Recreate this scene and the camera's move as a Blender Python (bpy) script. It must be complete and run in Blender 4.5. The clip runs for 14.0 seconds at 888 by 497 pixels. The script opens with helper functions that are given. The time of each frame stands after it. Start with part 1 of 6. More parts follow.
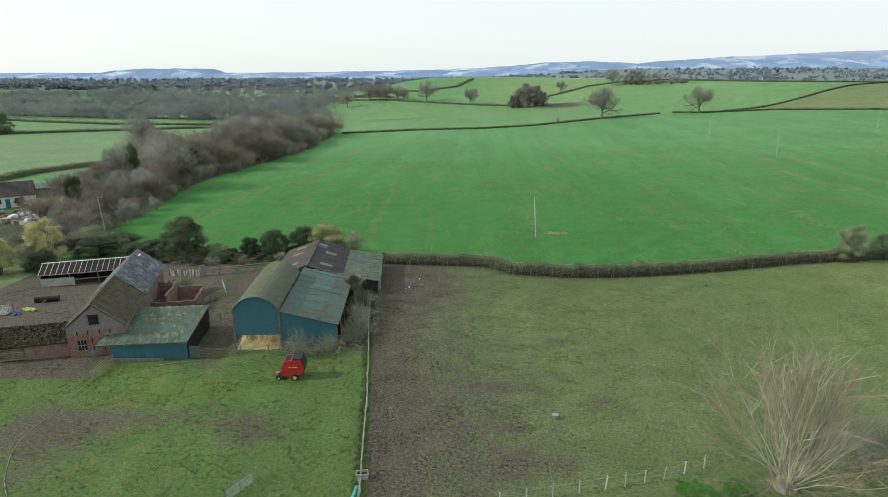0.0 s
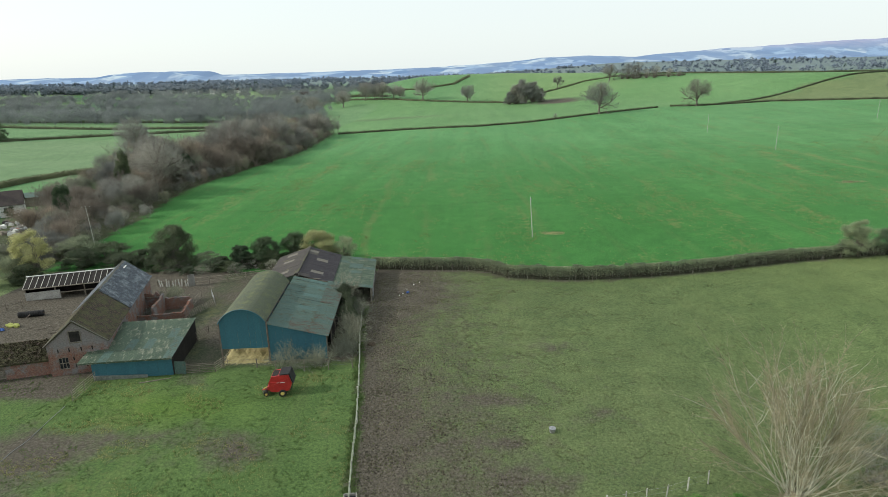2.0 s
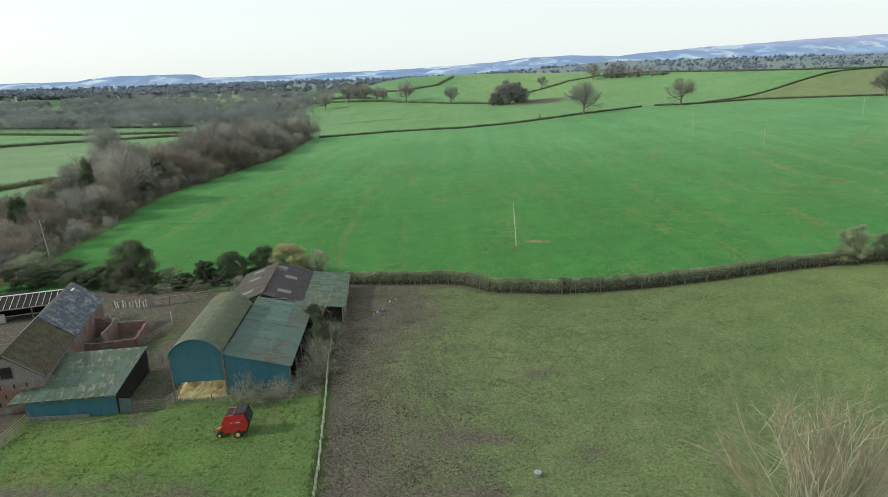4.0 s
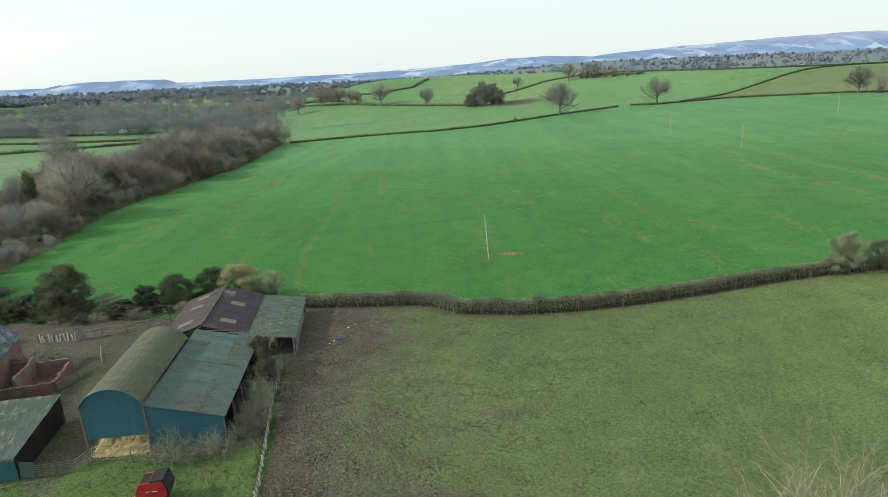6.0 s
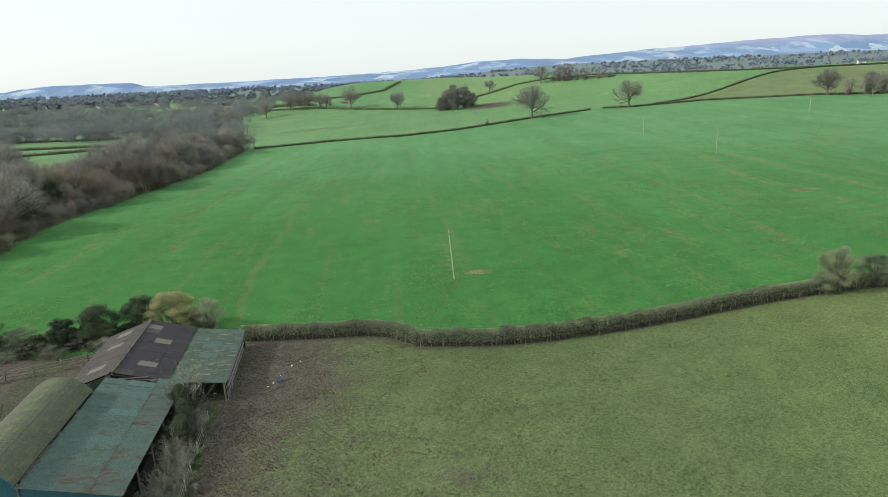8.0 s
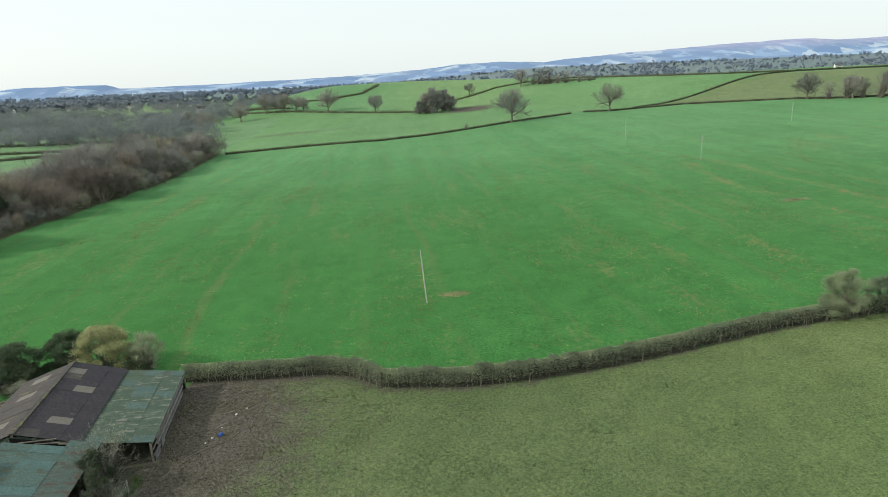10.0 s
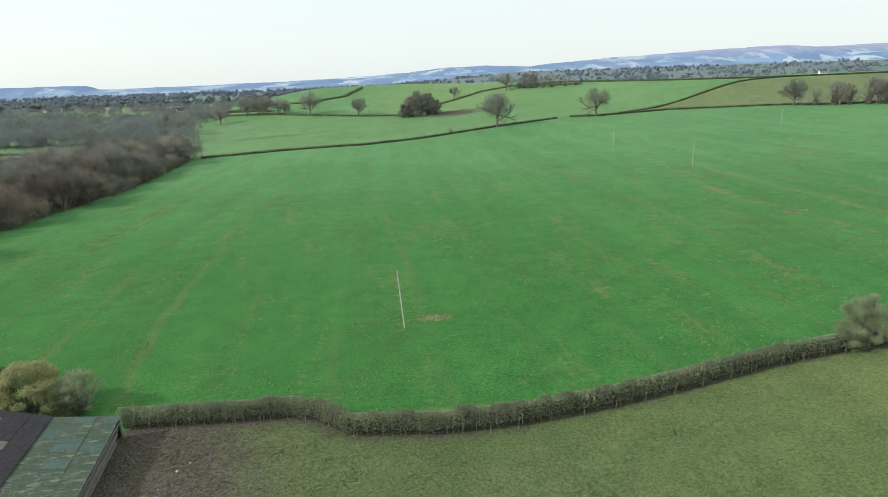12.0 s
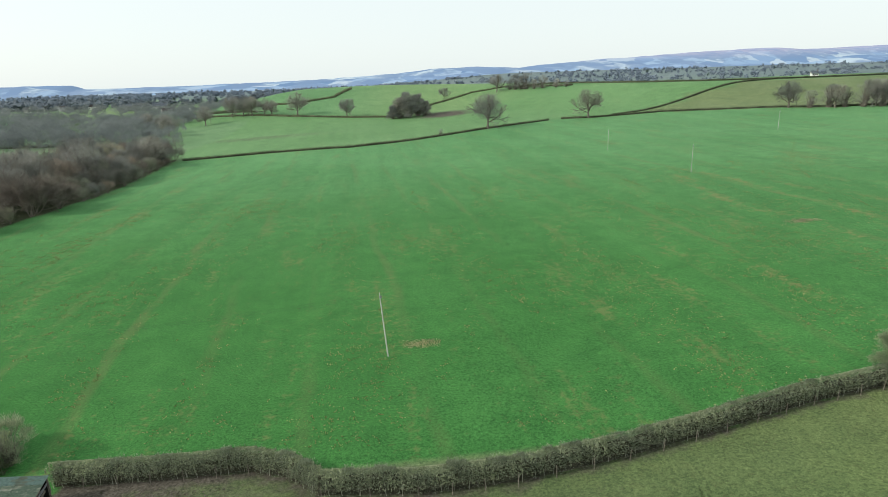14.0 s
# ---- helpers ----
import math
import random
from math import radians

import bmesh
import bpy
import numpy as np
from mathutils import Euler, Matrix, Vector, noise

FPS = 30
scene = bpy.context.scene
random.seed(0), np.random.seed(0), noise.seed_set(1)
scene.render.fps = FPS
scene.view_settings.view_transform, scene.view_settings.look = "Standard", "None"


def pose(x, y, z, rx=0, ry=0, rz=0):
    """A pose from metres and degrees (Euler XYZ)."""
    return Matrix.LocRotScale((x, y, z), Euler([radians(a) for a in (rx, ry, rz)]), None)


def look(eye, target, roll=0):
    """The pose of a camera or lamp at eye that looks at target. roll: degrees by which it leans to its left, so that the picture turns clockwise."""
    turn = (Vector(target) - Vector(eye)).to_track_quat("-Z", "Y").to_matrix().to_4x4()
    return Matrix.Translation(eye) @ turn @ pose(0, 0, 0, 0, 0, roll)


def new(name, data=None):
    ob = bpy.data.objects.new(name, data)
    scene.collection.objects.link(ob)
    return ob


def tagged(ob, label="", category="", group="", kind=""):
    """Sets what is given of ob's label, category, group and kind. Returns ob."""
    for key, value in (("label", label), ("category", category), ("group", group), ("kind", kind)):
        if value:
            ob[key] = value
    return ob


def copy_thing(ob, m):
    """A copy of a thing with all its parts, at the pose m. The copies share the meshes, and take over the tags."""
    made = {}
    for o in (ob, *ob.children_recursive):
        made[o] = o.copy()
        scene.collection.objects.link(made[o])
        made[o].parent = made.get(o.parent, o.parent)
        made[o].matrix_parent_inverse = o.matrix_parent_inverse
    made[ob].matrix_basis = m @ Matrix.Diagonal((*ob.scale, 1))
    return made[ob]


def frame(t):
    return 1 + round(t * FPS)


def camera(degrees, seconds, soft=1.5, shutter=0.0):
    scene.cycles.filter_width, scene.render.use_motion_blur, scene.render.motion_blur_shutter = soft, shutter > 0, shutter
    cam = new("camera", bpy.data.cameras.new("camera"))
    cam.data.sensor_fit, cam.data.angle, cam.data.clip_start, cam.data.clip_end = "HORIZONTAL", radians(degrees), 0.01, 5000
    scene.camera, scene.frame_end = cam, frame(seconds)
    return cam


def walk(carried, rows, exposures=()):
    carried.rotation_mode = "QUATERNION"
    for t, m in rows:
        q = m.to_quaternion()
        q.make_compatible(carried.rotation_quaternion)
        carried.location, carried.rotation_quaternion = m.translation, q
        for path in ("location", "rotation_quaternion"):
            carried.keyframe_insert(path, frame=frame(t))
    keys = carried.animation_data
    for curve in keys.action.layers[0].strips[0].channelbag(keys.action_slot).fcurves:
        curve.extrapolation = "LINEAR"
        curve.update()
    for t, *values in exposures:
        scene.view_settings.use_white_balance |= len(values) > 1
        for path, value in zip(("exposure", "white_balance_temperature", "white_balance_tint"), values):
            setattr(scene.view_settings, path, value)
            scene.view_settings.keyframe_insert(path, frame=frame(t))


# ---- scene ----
cam = camera(73.6, 14.0, soft=0.55)
PATH = [
    (0, (7.329, 2.396, 31.6), (7.203, 4.31, 31.034), -0.1),
    (0.5, (7.481, 2.604, 31.587), (7.343, 4.517, 31.019), -0.4),
    (1, (7.765, 3.059, 31.777), (7.622, 4.97, 31.205), -0.7),
    (1.5, (7.941, 3.835, 31.855), (7.808, 5.747, 31.283), -1.0),
    (2, (8.226, 4.867, 31.967), (8.098, 6.779, 31.393), -1.3),
    (4.5, (9.797, 12.908, 32.057), (9.725, 14.824, 31.486), -2.0),
    (5, (10.343, 14.835, 32.01), (10.286, 16.752, 31.441), -2.2),
    (5.5, (10.803, 16.933, 31.961), (10.765, 18.85, 31.391), -2.3),
    (6, (11.472, 19.025, 31.988), (11.451, 20.942, 31.419), -2.5),
    (6.5, (12.111, 21.265, 32.001), (12.11, 23.183, 31.432), -2.5),
    (7, (12.843, 23.5, 32.044), (12.861, 25.418, 31.476), -2.6),
    (7.5, (13.35, 25.749, 32.011), (13.391, 27.667, 31.446), -2.6),
    (8, (13.94, 28.033, 31.978), (14.0, 29.951, 31.414), -2.6),
    (10.5, (16.308, 38.947, 32.146), (16.444, 40.864, 31.59), -2.4),
    (11, (16.773, 41.001, 32.03), (16.922, 42.917, 31.477), -2.3),
    (11.5, (17.005, 43.047, 31.998), (17.166, 44.963, 31.446), -2.1),
    (12, (17.249, 45.128, 31.957), (17.421, 47.043, 31.407), -2.0),
    (12.5, (17.476, 47.186, 32.0), (17.658, 49.1, 31.45), -1.9),
    (13, (17.954, 49.075, 32.013), (18.139, 50.988, 31.462), -2.0),
    (13.5, (18.188, 51.293, 31.926), (18.382, 53.206, 31.377), -1.9),
    (14, (18.345, 53.435, 31.797), (18.55, 55.347, 31.249), -1.8),
]
walk(cam, [(t, look(eye, target, roll)) for t, eye, target, roll in PATH], exposures=[(0.0, 0.0), (14.0, 0.0)])

# ---------- daylight ----------
world = bpy.data.worlds.new("sky")
scene.world = world
world.use_nodes = True
wn = world.node_tree
wn.nodes.clear()
sky = wn.nodes.new("ShaderNodeTexSky")
sky.sky_type = "NISHITA"
sky.sun_disc = False
sky.sun_elevation = radians(32)
sky.sun_rotation = radians(-80)
sky.air_density, sky.dust_density, sky.ozone_density = 1.0, 2.0, 1.0
bright = wn.nodes.new("ShaderNodeMix")
bright.data_type = "RGBA"
bright.inputs[0].default_value = 0.82
bright.inputs[7].default_value = (6.4, 7.0, 6.92, 1)  # an even veil of high cloud over the clear sky
bg = wn.nodes.new("ShaderNodeBackground")
bg.inputs[1].default_value = 0.15
wo = wn.nodes.new("ShaderNodeOutputWorld")
wn.links.new(sky.outputs[0], bright.inputs[6])
wn.links.new(bright.outputs[2], bg.inputs[0])
wn.links.new(bg.outputs[0], wo.inputs[0])

sun_data = bpy.data.lights.new("sun", "SUN")
sun_data.energy, sun_data.angle, sun_data.color = 2.9, radians(3), (1.0, 0.95, 0.86)
sun = new("sun", sun_data)
sun.matrix_basis = look((0, 0, 0), (0.84, 0.15, -0.52))


# ---------- land form ----------
def ss(a, b, x):
    t = min(1.0, max(0.0, (x - a) / (b - a)))
    return t * t * (3 - 2 * t)


def sp(x, k):
    return k * math.log1p(math.exp(max(-50, min(50, x / k))))


def terrain(x, y):
    side = 0.05 * sp(min(x, 420) - 40, 8)
    z = side - 0.045 * sp(-max(x, -120), 10) * ss(120, 360, y) + 0.5 * (1 - ss(60, 110, y))
    w = ss(60, 290, x)
    y0, yc = 500 - 125 * w, 800 - 320 * w
    top = 26.8 - 4.0 * w - side * 0.85
    hill = top * ss(y0, yc, y) * (1 - ss(yc + 60, yc + 420, y)) * ss(-240, -60, x)
    return z * (1 - ss(600, 1200, y)) + hill + 55 * ss(1500, 3600, y) * ss(-300, 900, x)


def along(line, x):
    """The height of a polyline over x."""
    if x <= line[0][0]:
        return line[0][1]
    for (xa, ya), (xb, yb) in zip(line, line[1:]):
        if x <= xb:
            return ya + (yb - ya) * (x - xa) / (xb - xa)
    return line[-1][1]


HEDGE = [(-10, 99.6), (-2, 99.2), (6, 99.2), (9.5, 97.8), (12.4, 95.0), (20, 94.0), (28, 94.2), (38, 95.8),
         (48, 98.0), (58, 100.2), (66, 101.2), (80, 101.8), (100, 103), (125, 106)]
FAR_HEDGE = [(-78, 363), (-37, 365), (5, 362), (30, 376), (53, 392), (86, 414), (129, 432)]
FAR_HEDGE_E = [(138, 434), (154, 422), (198, 419), (248, 381), (262, 358), (300, 330)]
DIAG_HEDGE = [(170, 428), (187, 434), (229, 448), (273, 462), (314, 474)]
SKY_HEDGE = [(150, 628), (180, 606), (210, 556), (235, 518), (270, 491), (309, 473), (375, 470), (440, 470)]
MID_HEDGE = [(-184, 686), (-137, 656), (-64, 604), (-2, 568), (46, 555)]
HILL_HEDGE = [(58, 590), (71, 611), (113, 644), (144, 639), (190, 570)]
WOOD_EDGE = [(100, -64), (112, -66), (136, -68), (176, -76), (222, -73), (274, -70), (362, -79)]
STRIP_A = [(-180, 720), (-90, 640)]
STRIP_B = [(-150, 690), (-60, 665), (-22, 686), (-6, 750)]


# ---------- materials ----------
def material(name, build, rough=0.85, metal=0.0, spec=0.3):
    m = bpy.data.materials.new(name)
    m.use_nodes = True
    nt = m.node_tree
    b = nt.nodes["Principled BSDF"]
    b.inputs["Roughness"].default_value = rough
    b.inputs["Metallic"].default_value = metal
    b.inputs["Specular IOR Level"].default_value = spec
    build(nt, b)
    return m


def nnode(nt, kind, **props):
    n = nt.nodes.new(kind)
    for k, v in props.items():
        n.inputs[k].default_value = v
    return n


def ramp(nt, fac, stops):
    r = nt.nodes.new("ShaderNodeValToRGB")
    el = r.color_ramp.elements
    while len(el) < len(stops):
        el.new(0.5)
    for e, (p, c) in zip(el, stops):
        e.position, e.color = p, (*c, 1)
    nt.links.new(fac, r.inputs[0])
    return r.outputs[0]


def mixc(nt, fac, a, b, mode="MIX"):
    n = nt.nodes.new("ShaderNodeMix")
    n.data_type, n.blend_type = "RGBA", mode
    for sock, v in ((n.inputs[0], fac), (n.inputs[6], a), (n.inputs[7], b)):
        if isinstance(v, (int, float)):
            sock.default_value = v
        elif isinstance(v, tuple):
            sock.default_value = (*v, 1)
        else:
            nt.links.new(v, sock)
    return n.outputs[2]


def coords(nt, scale=(1, 1, 1), rot=0.0, kind="Object"):
    tc = nt.nodes.new("ShaderNodeTexCoord")
    mp = nt.nodes.new("ShaderNodeMapping")
    mp.inputs["Scale"].default_value = scale
    mp.inputs["Rotation"].default_value = (0, 0, rot)
    nt.links.new(tc.outputs[kind], mp.inputs[0])
    return mp.outputs[0]


def noise_f(nt, vec, scale, detail=4.0, rough=0.6):
    n = nnode(nt, "ShaderNodeTexNoise", Scale=scale, Detail=detail, Roughness=rough)
    if vec is not None:
        nt.links.new(vec, n.inputs["Vector"])
    return n.outputs[0]


def bump(nt, b, height, strength=0.5, dist=0.05):
    n = nnode(nt, "ShaderNodeBump", Strength=strength, Distance=dist)
    nt.links.new(height, n.inputs["Height"])
    nt.links.new(n.outputs[0], b.inputs["Normal"])


def plain(c1, c2, scale=3.0, fine=25.0, bump_s=0.3, bump_d=0.02, vary=0.25):
    """Two tones in coarse and fine noise, with a tone of its own for each object."""
    def build(nt, b):
        v = coords(nt)
        f1, f2 = noise_f(nt, v, scale), noise_f(nt, v, fine, 3)
        c = ramp(nt, f1, [(0.3, c1), (0.7, c2)])
        g = ramp(nt, f2, [(0.3, (0.7, 0.7, 0.7)), (0.7, (1.15, 1.15, 1.15))])
        c = mixc(nt, 1.0, c, g, "MULTIPLY")
        oi = nt.nodes.new("ShaderNodeObjectInfo")
        r = ramp(nt, oi.outputs["Random"], [(0.0, (1 - vary,) * 3), (1.0, (1 + vary * 0.5,) * 3)])
        nt.links.new(mixc(nt, 1.0, c, r, "MULTIPLY"), b.inputs["Base Color"])
        bump(nt, b, f2, bump_s, bump_d)
    return build


def leafy(c1, c2, c3, scale=0.8, thin=0.42):
    """Leaves and twigs: each its own tone, in drifts."""
    def build(nt, b):
        geo = nt.nodes.new("ShaderNodeNewGeometry")
        oi = nt.nodes.new("ShaderNodeObjectInfo")
        c = ramp(nt, geo.outputs["Random Per Island"], [(0.0, c1), (0.5, c2), (1.0, c3)])
        f = noise_f(nt, geo.outputs["Position"], scale, 3)
        g = ramp(nt, f, [(0.3, (0.66, 0.67, 0.68)), (0.7, (1.2, 1.19, 1.14))])
        c = mixc(nt, 1.0, c, g, "MULTIPLY")
        r = ramp(nt, oi.outputs["Random"], [(0.0, (0.70, 0.72, 0.73)), (0.5, (0.96, 0.96, 0.95)), (1.0, (1.16, 1.11, 1.03))])
        c = mixc(nt, 1.0, c, r, "MULTIPLY")
        nt.links.new(c, b.inputs["Base Color"])
        if thin:
            # light that passes through leaves and fine sprays
            tr, mx = nt.nodes.new("ShaderNodeBsdfTranslucent"), nt.nodes.new("ShaderNodeMixShader")
            nt.links.new(c, tr.inputs["Color"])
            mx.inputs[0].default_value = thin
            nt.links.new(b.outputs[0], mx.inputs[1])
            nt.links.new(tr.outputs[0], mx.inputs[2])
            nt.links.new(mx.outputs[0], nt.nodes["Material Output"].inputs["Surface"])
    return build


def ground_build(nt, b):
    at = nt.nodes.new("ShaderNodeAttribute")
    at.attribute_name = "cover"
    ex = nt.nodes.new("ShaderNodeAttribute")
    ex.attribute_name = "wear"
    sep = nt.nodes.new("ShaderNodeSeparateColor")
    nt.links.new(ex.outputs["Color"], sep.inputs[0])
    v = coords(nt)
    big, mid, fine = noise_f(nt, v, 0.02, 4), noise_f(nt, v, 0.25, 5, 0.65), noise_f(nt, v, 3.8, 6, 0.8)
    c = mixc(nt, 1.0, at.outputs["Color"], ramp(nt, big, [(0.36, (0.90, 0.93, 0.90)), (0.64, (1.09, 1.05, 1.08))]), "MULTIPLY")
    c = mixc(nt, 1.0, c, ramp(nt, mid, [(0.36, (0.88, 0.90, 0.90)), (0.64, (1.10, 1.07, 1.06))]), "MULTIPLY")
    c = mixc(nt, 1.0, c, ramp(nt, fine, [(0.38, (0.60, 0.63, 0.62)), (0.5, (1.0, 1.0, 1.0)), (0.62, (1.42, 1.36, 1.33))]), "MULTIPLY")
    grain = noise_f(nt, v, 15.0, 3, 0.75)
    c = mixc(nt, 1.0, c, ramp(nt, grain, [(0.36, (0.58, 0.60, 0.60)), (0.64, (1.42, 1.38, 1.34))]), "MULTIPLY")
    band = noise_f(nt, coords(nt, (0.13, 0.006, 1), radians(-4)), 1.0, 3, 0.55)
    c = mixc(nt, 1.0, c, ramp(nt, band, [(0.36, (0.94, 0.94, 0.94)), (0.64, (1.07, 1.05, 1.05))]), "MULTIPLY")
    # old stalks and bare spots, strewn in drifts along the drill rows
    vs = coords(nt, (0.16, 0.035, 1), radians(-6))
    drift = noise_f(nt, vs, 1.0, 4, 0.6)
    spots = noise_f(nt, v, 0.9, 5, 0.75)
    m1 = nnode(nt, "ShaderNodeMath")
    m1.operation = "ADD"
    nt.links.new(drift, m1.inputs[0])
    nt.links.new(spots, m1.inputs[1])
    m2 = nnode(nt, "ShaderNodeMapRange")
    m2.inputs["From Min"].default_value, m2.inputs["From Max"].default_value = 1.09, 1.26
    nt.links.new(m1.outputs[0], m2.inputs["Value"])
    m3 = nnode(nt, "ShaderNodeMath")
    m3.operation = "MULTIPLY"
    nt.links.new(m2.outputs[0], m3.inputs[0])
    nt.links.new(sep.outputs[0], m3.inputs[1])
    c = mixc(nt, m3.outputs[0], c, (0.185, 0.182, 0.075))
    # wheel lines of the drill, worn thin here and there
    wv = nnode(nt, "ShaderNodeTexWave", Scale=0.0262, Distortion=1.2)
    wv.inputs["Detail"].default_value, wv.inputs["Detail Scale"].default_value = 3.0, 2.0
    nt.links.new(coords(nt, (1, 1, 1), radians(-4.3)), wv.inputs["Vector"])
    line = ramp(nt, wv.outputs["Fac"], [(0.93, (0, 0, 0)), (1.0, (1, 1, 1))])
    worn = ramp(nt, noise_f(nt, coords(nt, (0.09, 0.02, 1)), 1.0, 4), [(0.42, (0, 0, 0)), (0.62, (0.6, 0.6, 0.6))])
    lw = mixc(nt, 1.0, line, worn, "MULTIPLY")
    lw = mixc(nt, 1.0, lw, ex.outputs["Color"], "MULTIPLY")
    sl = nt.nodes.new("ShaderNodeSeparateColor")
    nt.links.new(lw, sl.inputs[0])
    c = mixc(nt, sl.outputs[0], c, (0.15, 0.155, 0.068))
    # mud and trampled soil
    md = noise_f(nt, v, 0.55, 6, 0.7)
    m4 = nnode(nt, "ShaderNodeMath")
    m4.operation = "ADD"
    nt.links.new(md, m4.inputs[0])
    nt.links.new(sep.outputs[1], m4.inputs[1])
    m5 = nnode(nt, "ShaderNodeMapRange")
    m5.inputs["From Min"].default_value, m5.inputs["From Max"].default_value = 0.66, 1.04
    nt.links.new(m4.outputs[0], m5.inputs["Value"])
    soil = ramp(nt, fine, [(0.36, (0.041, 0.036, 0.028)), (0.5, (0.088, 0.078, 0.062)), (0.66, (0.165, 0.150, 0.122))])
    c = mixc(nt, m5.outputs[0], c, soil)
    nt.links.new(c, b.inputs["Base Color"])
    hs = mixc(nt, 0.5, fine, mid)
    bump(nt, b, hs, 0.8, 0.14)


M_GROUND = material("ground_cover", ground_build, 0.95, 0, 0.1)
M_BARK = material("bark", plain((0.13, 0.115, 0.095), (0.26, 0.235, 0.195), 1.5, 12), 0.9)
M_PALEBARK = material("pale_willow_bark", plain((0.36, 0.365, 0.275), (0.62, 0.62, 0.50), 1.2, 8), 0.8)
M_TWIG = material("winter_twigs", leafy((0.18, 0.187, 0.178), (0.28, 0.286, 0.272), (0.40, 0.405, 0.385), 0.12), 0.9, 0, 0.1)
M_OAKTWIG = material("oak_twigs", leafy((0.21, 0.215, 0.208), (0.31, 0.315, 0.305), (0.42, 0.42, 0.405), 0.15), 0.9, 0, 0.1)
M_TWIGROD = material("thin_willow_rods", plain((0.20, 0.185, 0.12), (0.36, 0.335, 0.235), 1.2, 8), 0.8)
M_WILLOWTWIG = material("willow_twigs", leafy((0.27, 0.25, 0.165), (0.38, 0.35, 0.24), (0.50, 0.47, 0.335), 0.4), 0.8, 0, 0.2)
M_EVERGREEN = material("evergreen_leaves", leafy((0.040, 0.070, 0.038), (0.070, 0.112, 0.060), (0.112, 0.16, 0.09), 0.7), 0.6, 0, 0.3)
M_IVY = material("ivy_leaves", leafy((0.048, 0.072, 0.038), (0.082, 0.112, 0.060), (0.13, 0.16, 0.095), 0.6), 0.55, 0, 0.4)
M_YELLOW = material("yellow_catkins", leafy((0.26, 0.27, 0.12), (0.45, 0.46, 0.225), (0.64, 0.64, 0.37), 0.8), 0.8, 0, 0.2)
M_SALLOW = material("budding_grey_green_twigs", leafy((0.19, 0.235, 0.14), (0.29, 0.345, 0.21), (0.40, 0.455, 0.295), 0.7), 0.85, 0, 0.15)
M_HEDGE = material("hedge_twigs", leafy((0.17, 0.205, 0.13), (0.30, 0.34, 0.235), (0.46, 0.50, 0.365), 0.7), 0.9, 0, 0.1)
M_GREYTWIG = material("grey_twigs", leafy((0.18, 0.205, 0.15), (0.27, 0.295, 0.23), (0.38, 0.405, 0.325), 0.7), 0.9, 0, 0.1)
M_MOSS = material("dark_moss", leafy((0.022, 0.021, 0.014), (0.045, 0.042, 0.028), (0.085, 0.078, 0.05), 0.9, 0.0), 0.95, 0, 0.05)
M_DRYWEED = material("dry_weeds", leafy((0.19, 0.215, 0.085), (0.28, 0.29, 0.125), (0.40, 0.39, 0.19), 0.3), 0.95, 0, 0.05)
M_STUBBLE = material("paddock_stubble", leafy((0.11, 0.125, 0.06), (0.155, 0.172, 0.085), (0.215, 0.22, 0.118), 0.3, 0.3), 0.95, 0, 0.05)
M_TUFT = material("grass_tufts", leafy((0.075, 0.125, 0.042), (0.11, 0.175, 0.06), (0.17, 0.22, 0.095), 0.3), 0.9, 0, 0.1)
M_NETTLE = material("nettle_leaves", leafy((0.06, 0.17, 0.035), (0.10, 0.26, 0.06), (0.16, 0.34, 0.10), 0.5), 0.8, 0, 0.2)
# dead wood brown, darkened for the shade inside the twig mass
M_CORE = material("shaded_brushwood", plain((0.042, 0.042, 0.03), (0.10, 0.098, 0.07), 2, 9), 0.95, 0, 0.05)
M_FARHEDGE = material("field_hedge", leafy((0.085, 0.105, 0.062), (0.15, 0.17, 0.11), (0.24, 0.255, 0.175), 0.15), 0.9, 0, 0.1)
# next three: distance haze is put into the twigs' blue-grey base colour
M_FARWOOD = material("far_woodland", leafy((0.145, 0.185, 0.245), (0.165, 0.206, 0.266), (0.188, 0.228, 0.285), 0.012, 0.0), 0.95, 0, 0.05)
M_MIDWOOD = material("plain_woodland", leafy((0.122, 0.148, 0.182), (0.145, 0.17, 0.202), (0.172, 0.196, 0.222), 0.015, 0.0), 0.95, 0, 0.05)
M_VALLEY = material("hazed_valley_twigs", leafy((0.21, 0.232, 0.244), (0.285, 0.306, 0.316), (0.37, 0.386, 0.39), 0.02), 0.95, 0, 0.05)
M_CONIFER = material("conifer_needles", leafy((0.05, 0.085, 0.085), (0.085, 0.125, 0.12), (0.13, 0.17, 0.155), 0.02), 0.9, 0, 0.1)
M_RUSSET = material("russet_twigs", leafy((0.18, 0.15, 0.128), (0.275, 0.238, 0.205), (0.39, 0.345, 0.30), 0.12), 0.9, 0, 0.1)
M_OLIVE = material("olive_twigs", leafy((0.20, 0.215, 0.165), (0.30, 0.315, 0.25), (0.42, 0.435, 0.35), 0.12), 0.9, 0, 0.1)
M_REDTIP = material("willow_tips", leafy((0.33, 0.255, 0.165), (0.44, 0.345, 0.23), (0.54, 0.44, 0.31), 0.4), 0.8, 0, 0.2)
M_GREYBARK = material("grey_shrub_bark", plain((0.13, 0.135, 0.105), (0.25, 0.25, 0.205), 1.2, 8), 0.85)
M_PALESTALK = material("pale_stalks", leafy((0.26, 0.25, 0.15), (0.36, 0.35, 0.21), (0.46, 0.45, 0.28), 0.4), 0.95, 0, 0.05)
M_MUCK = material("dung", plain((0.045, 0.035, 0.025), (0.11, 0.085, 0.06), 6, 22, 0.8, 0.05), 0.95)
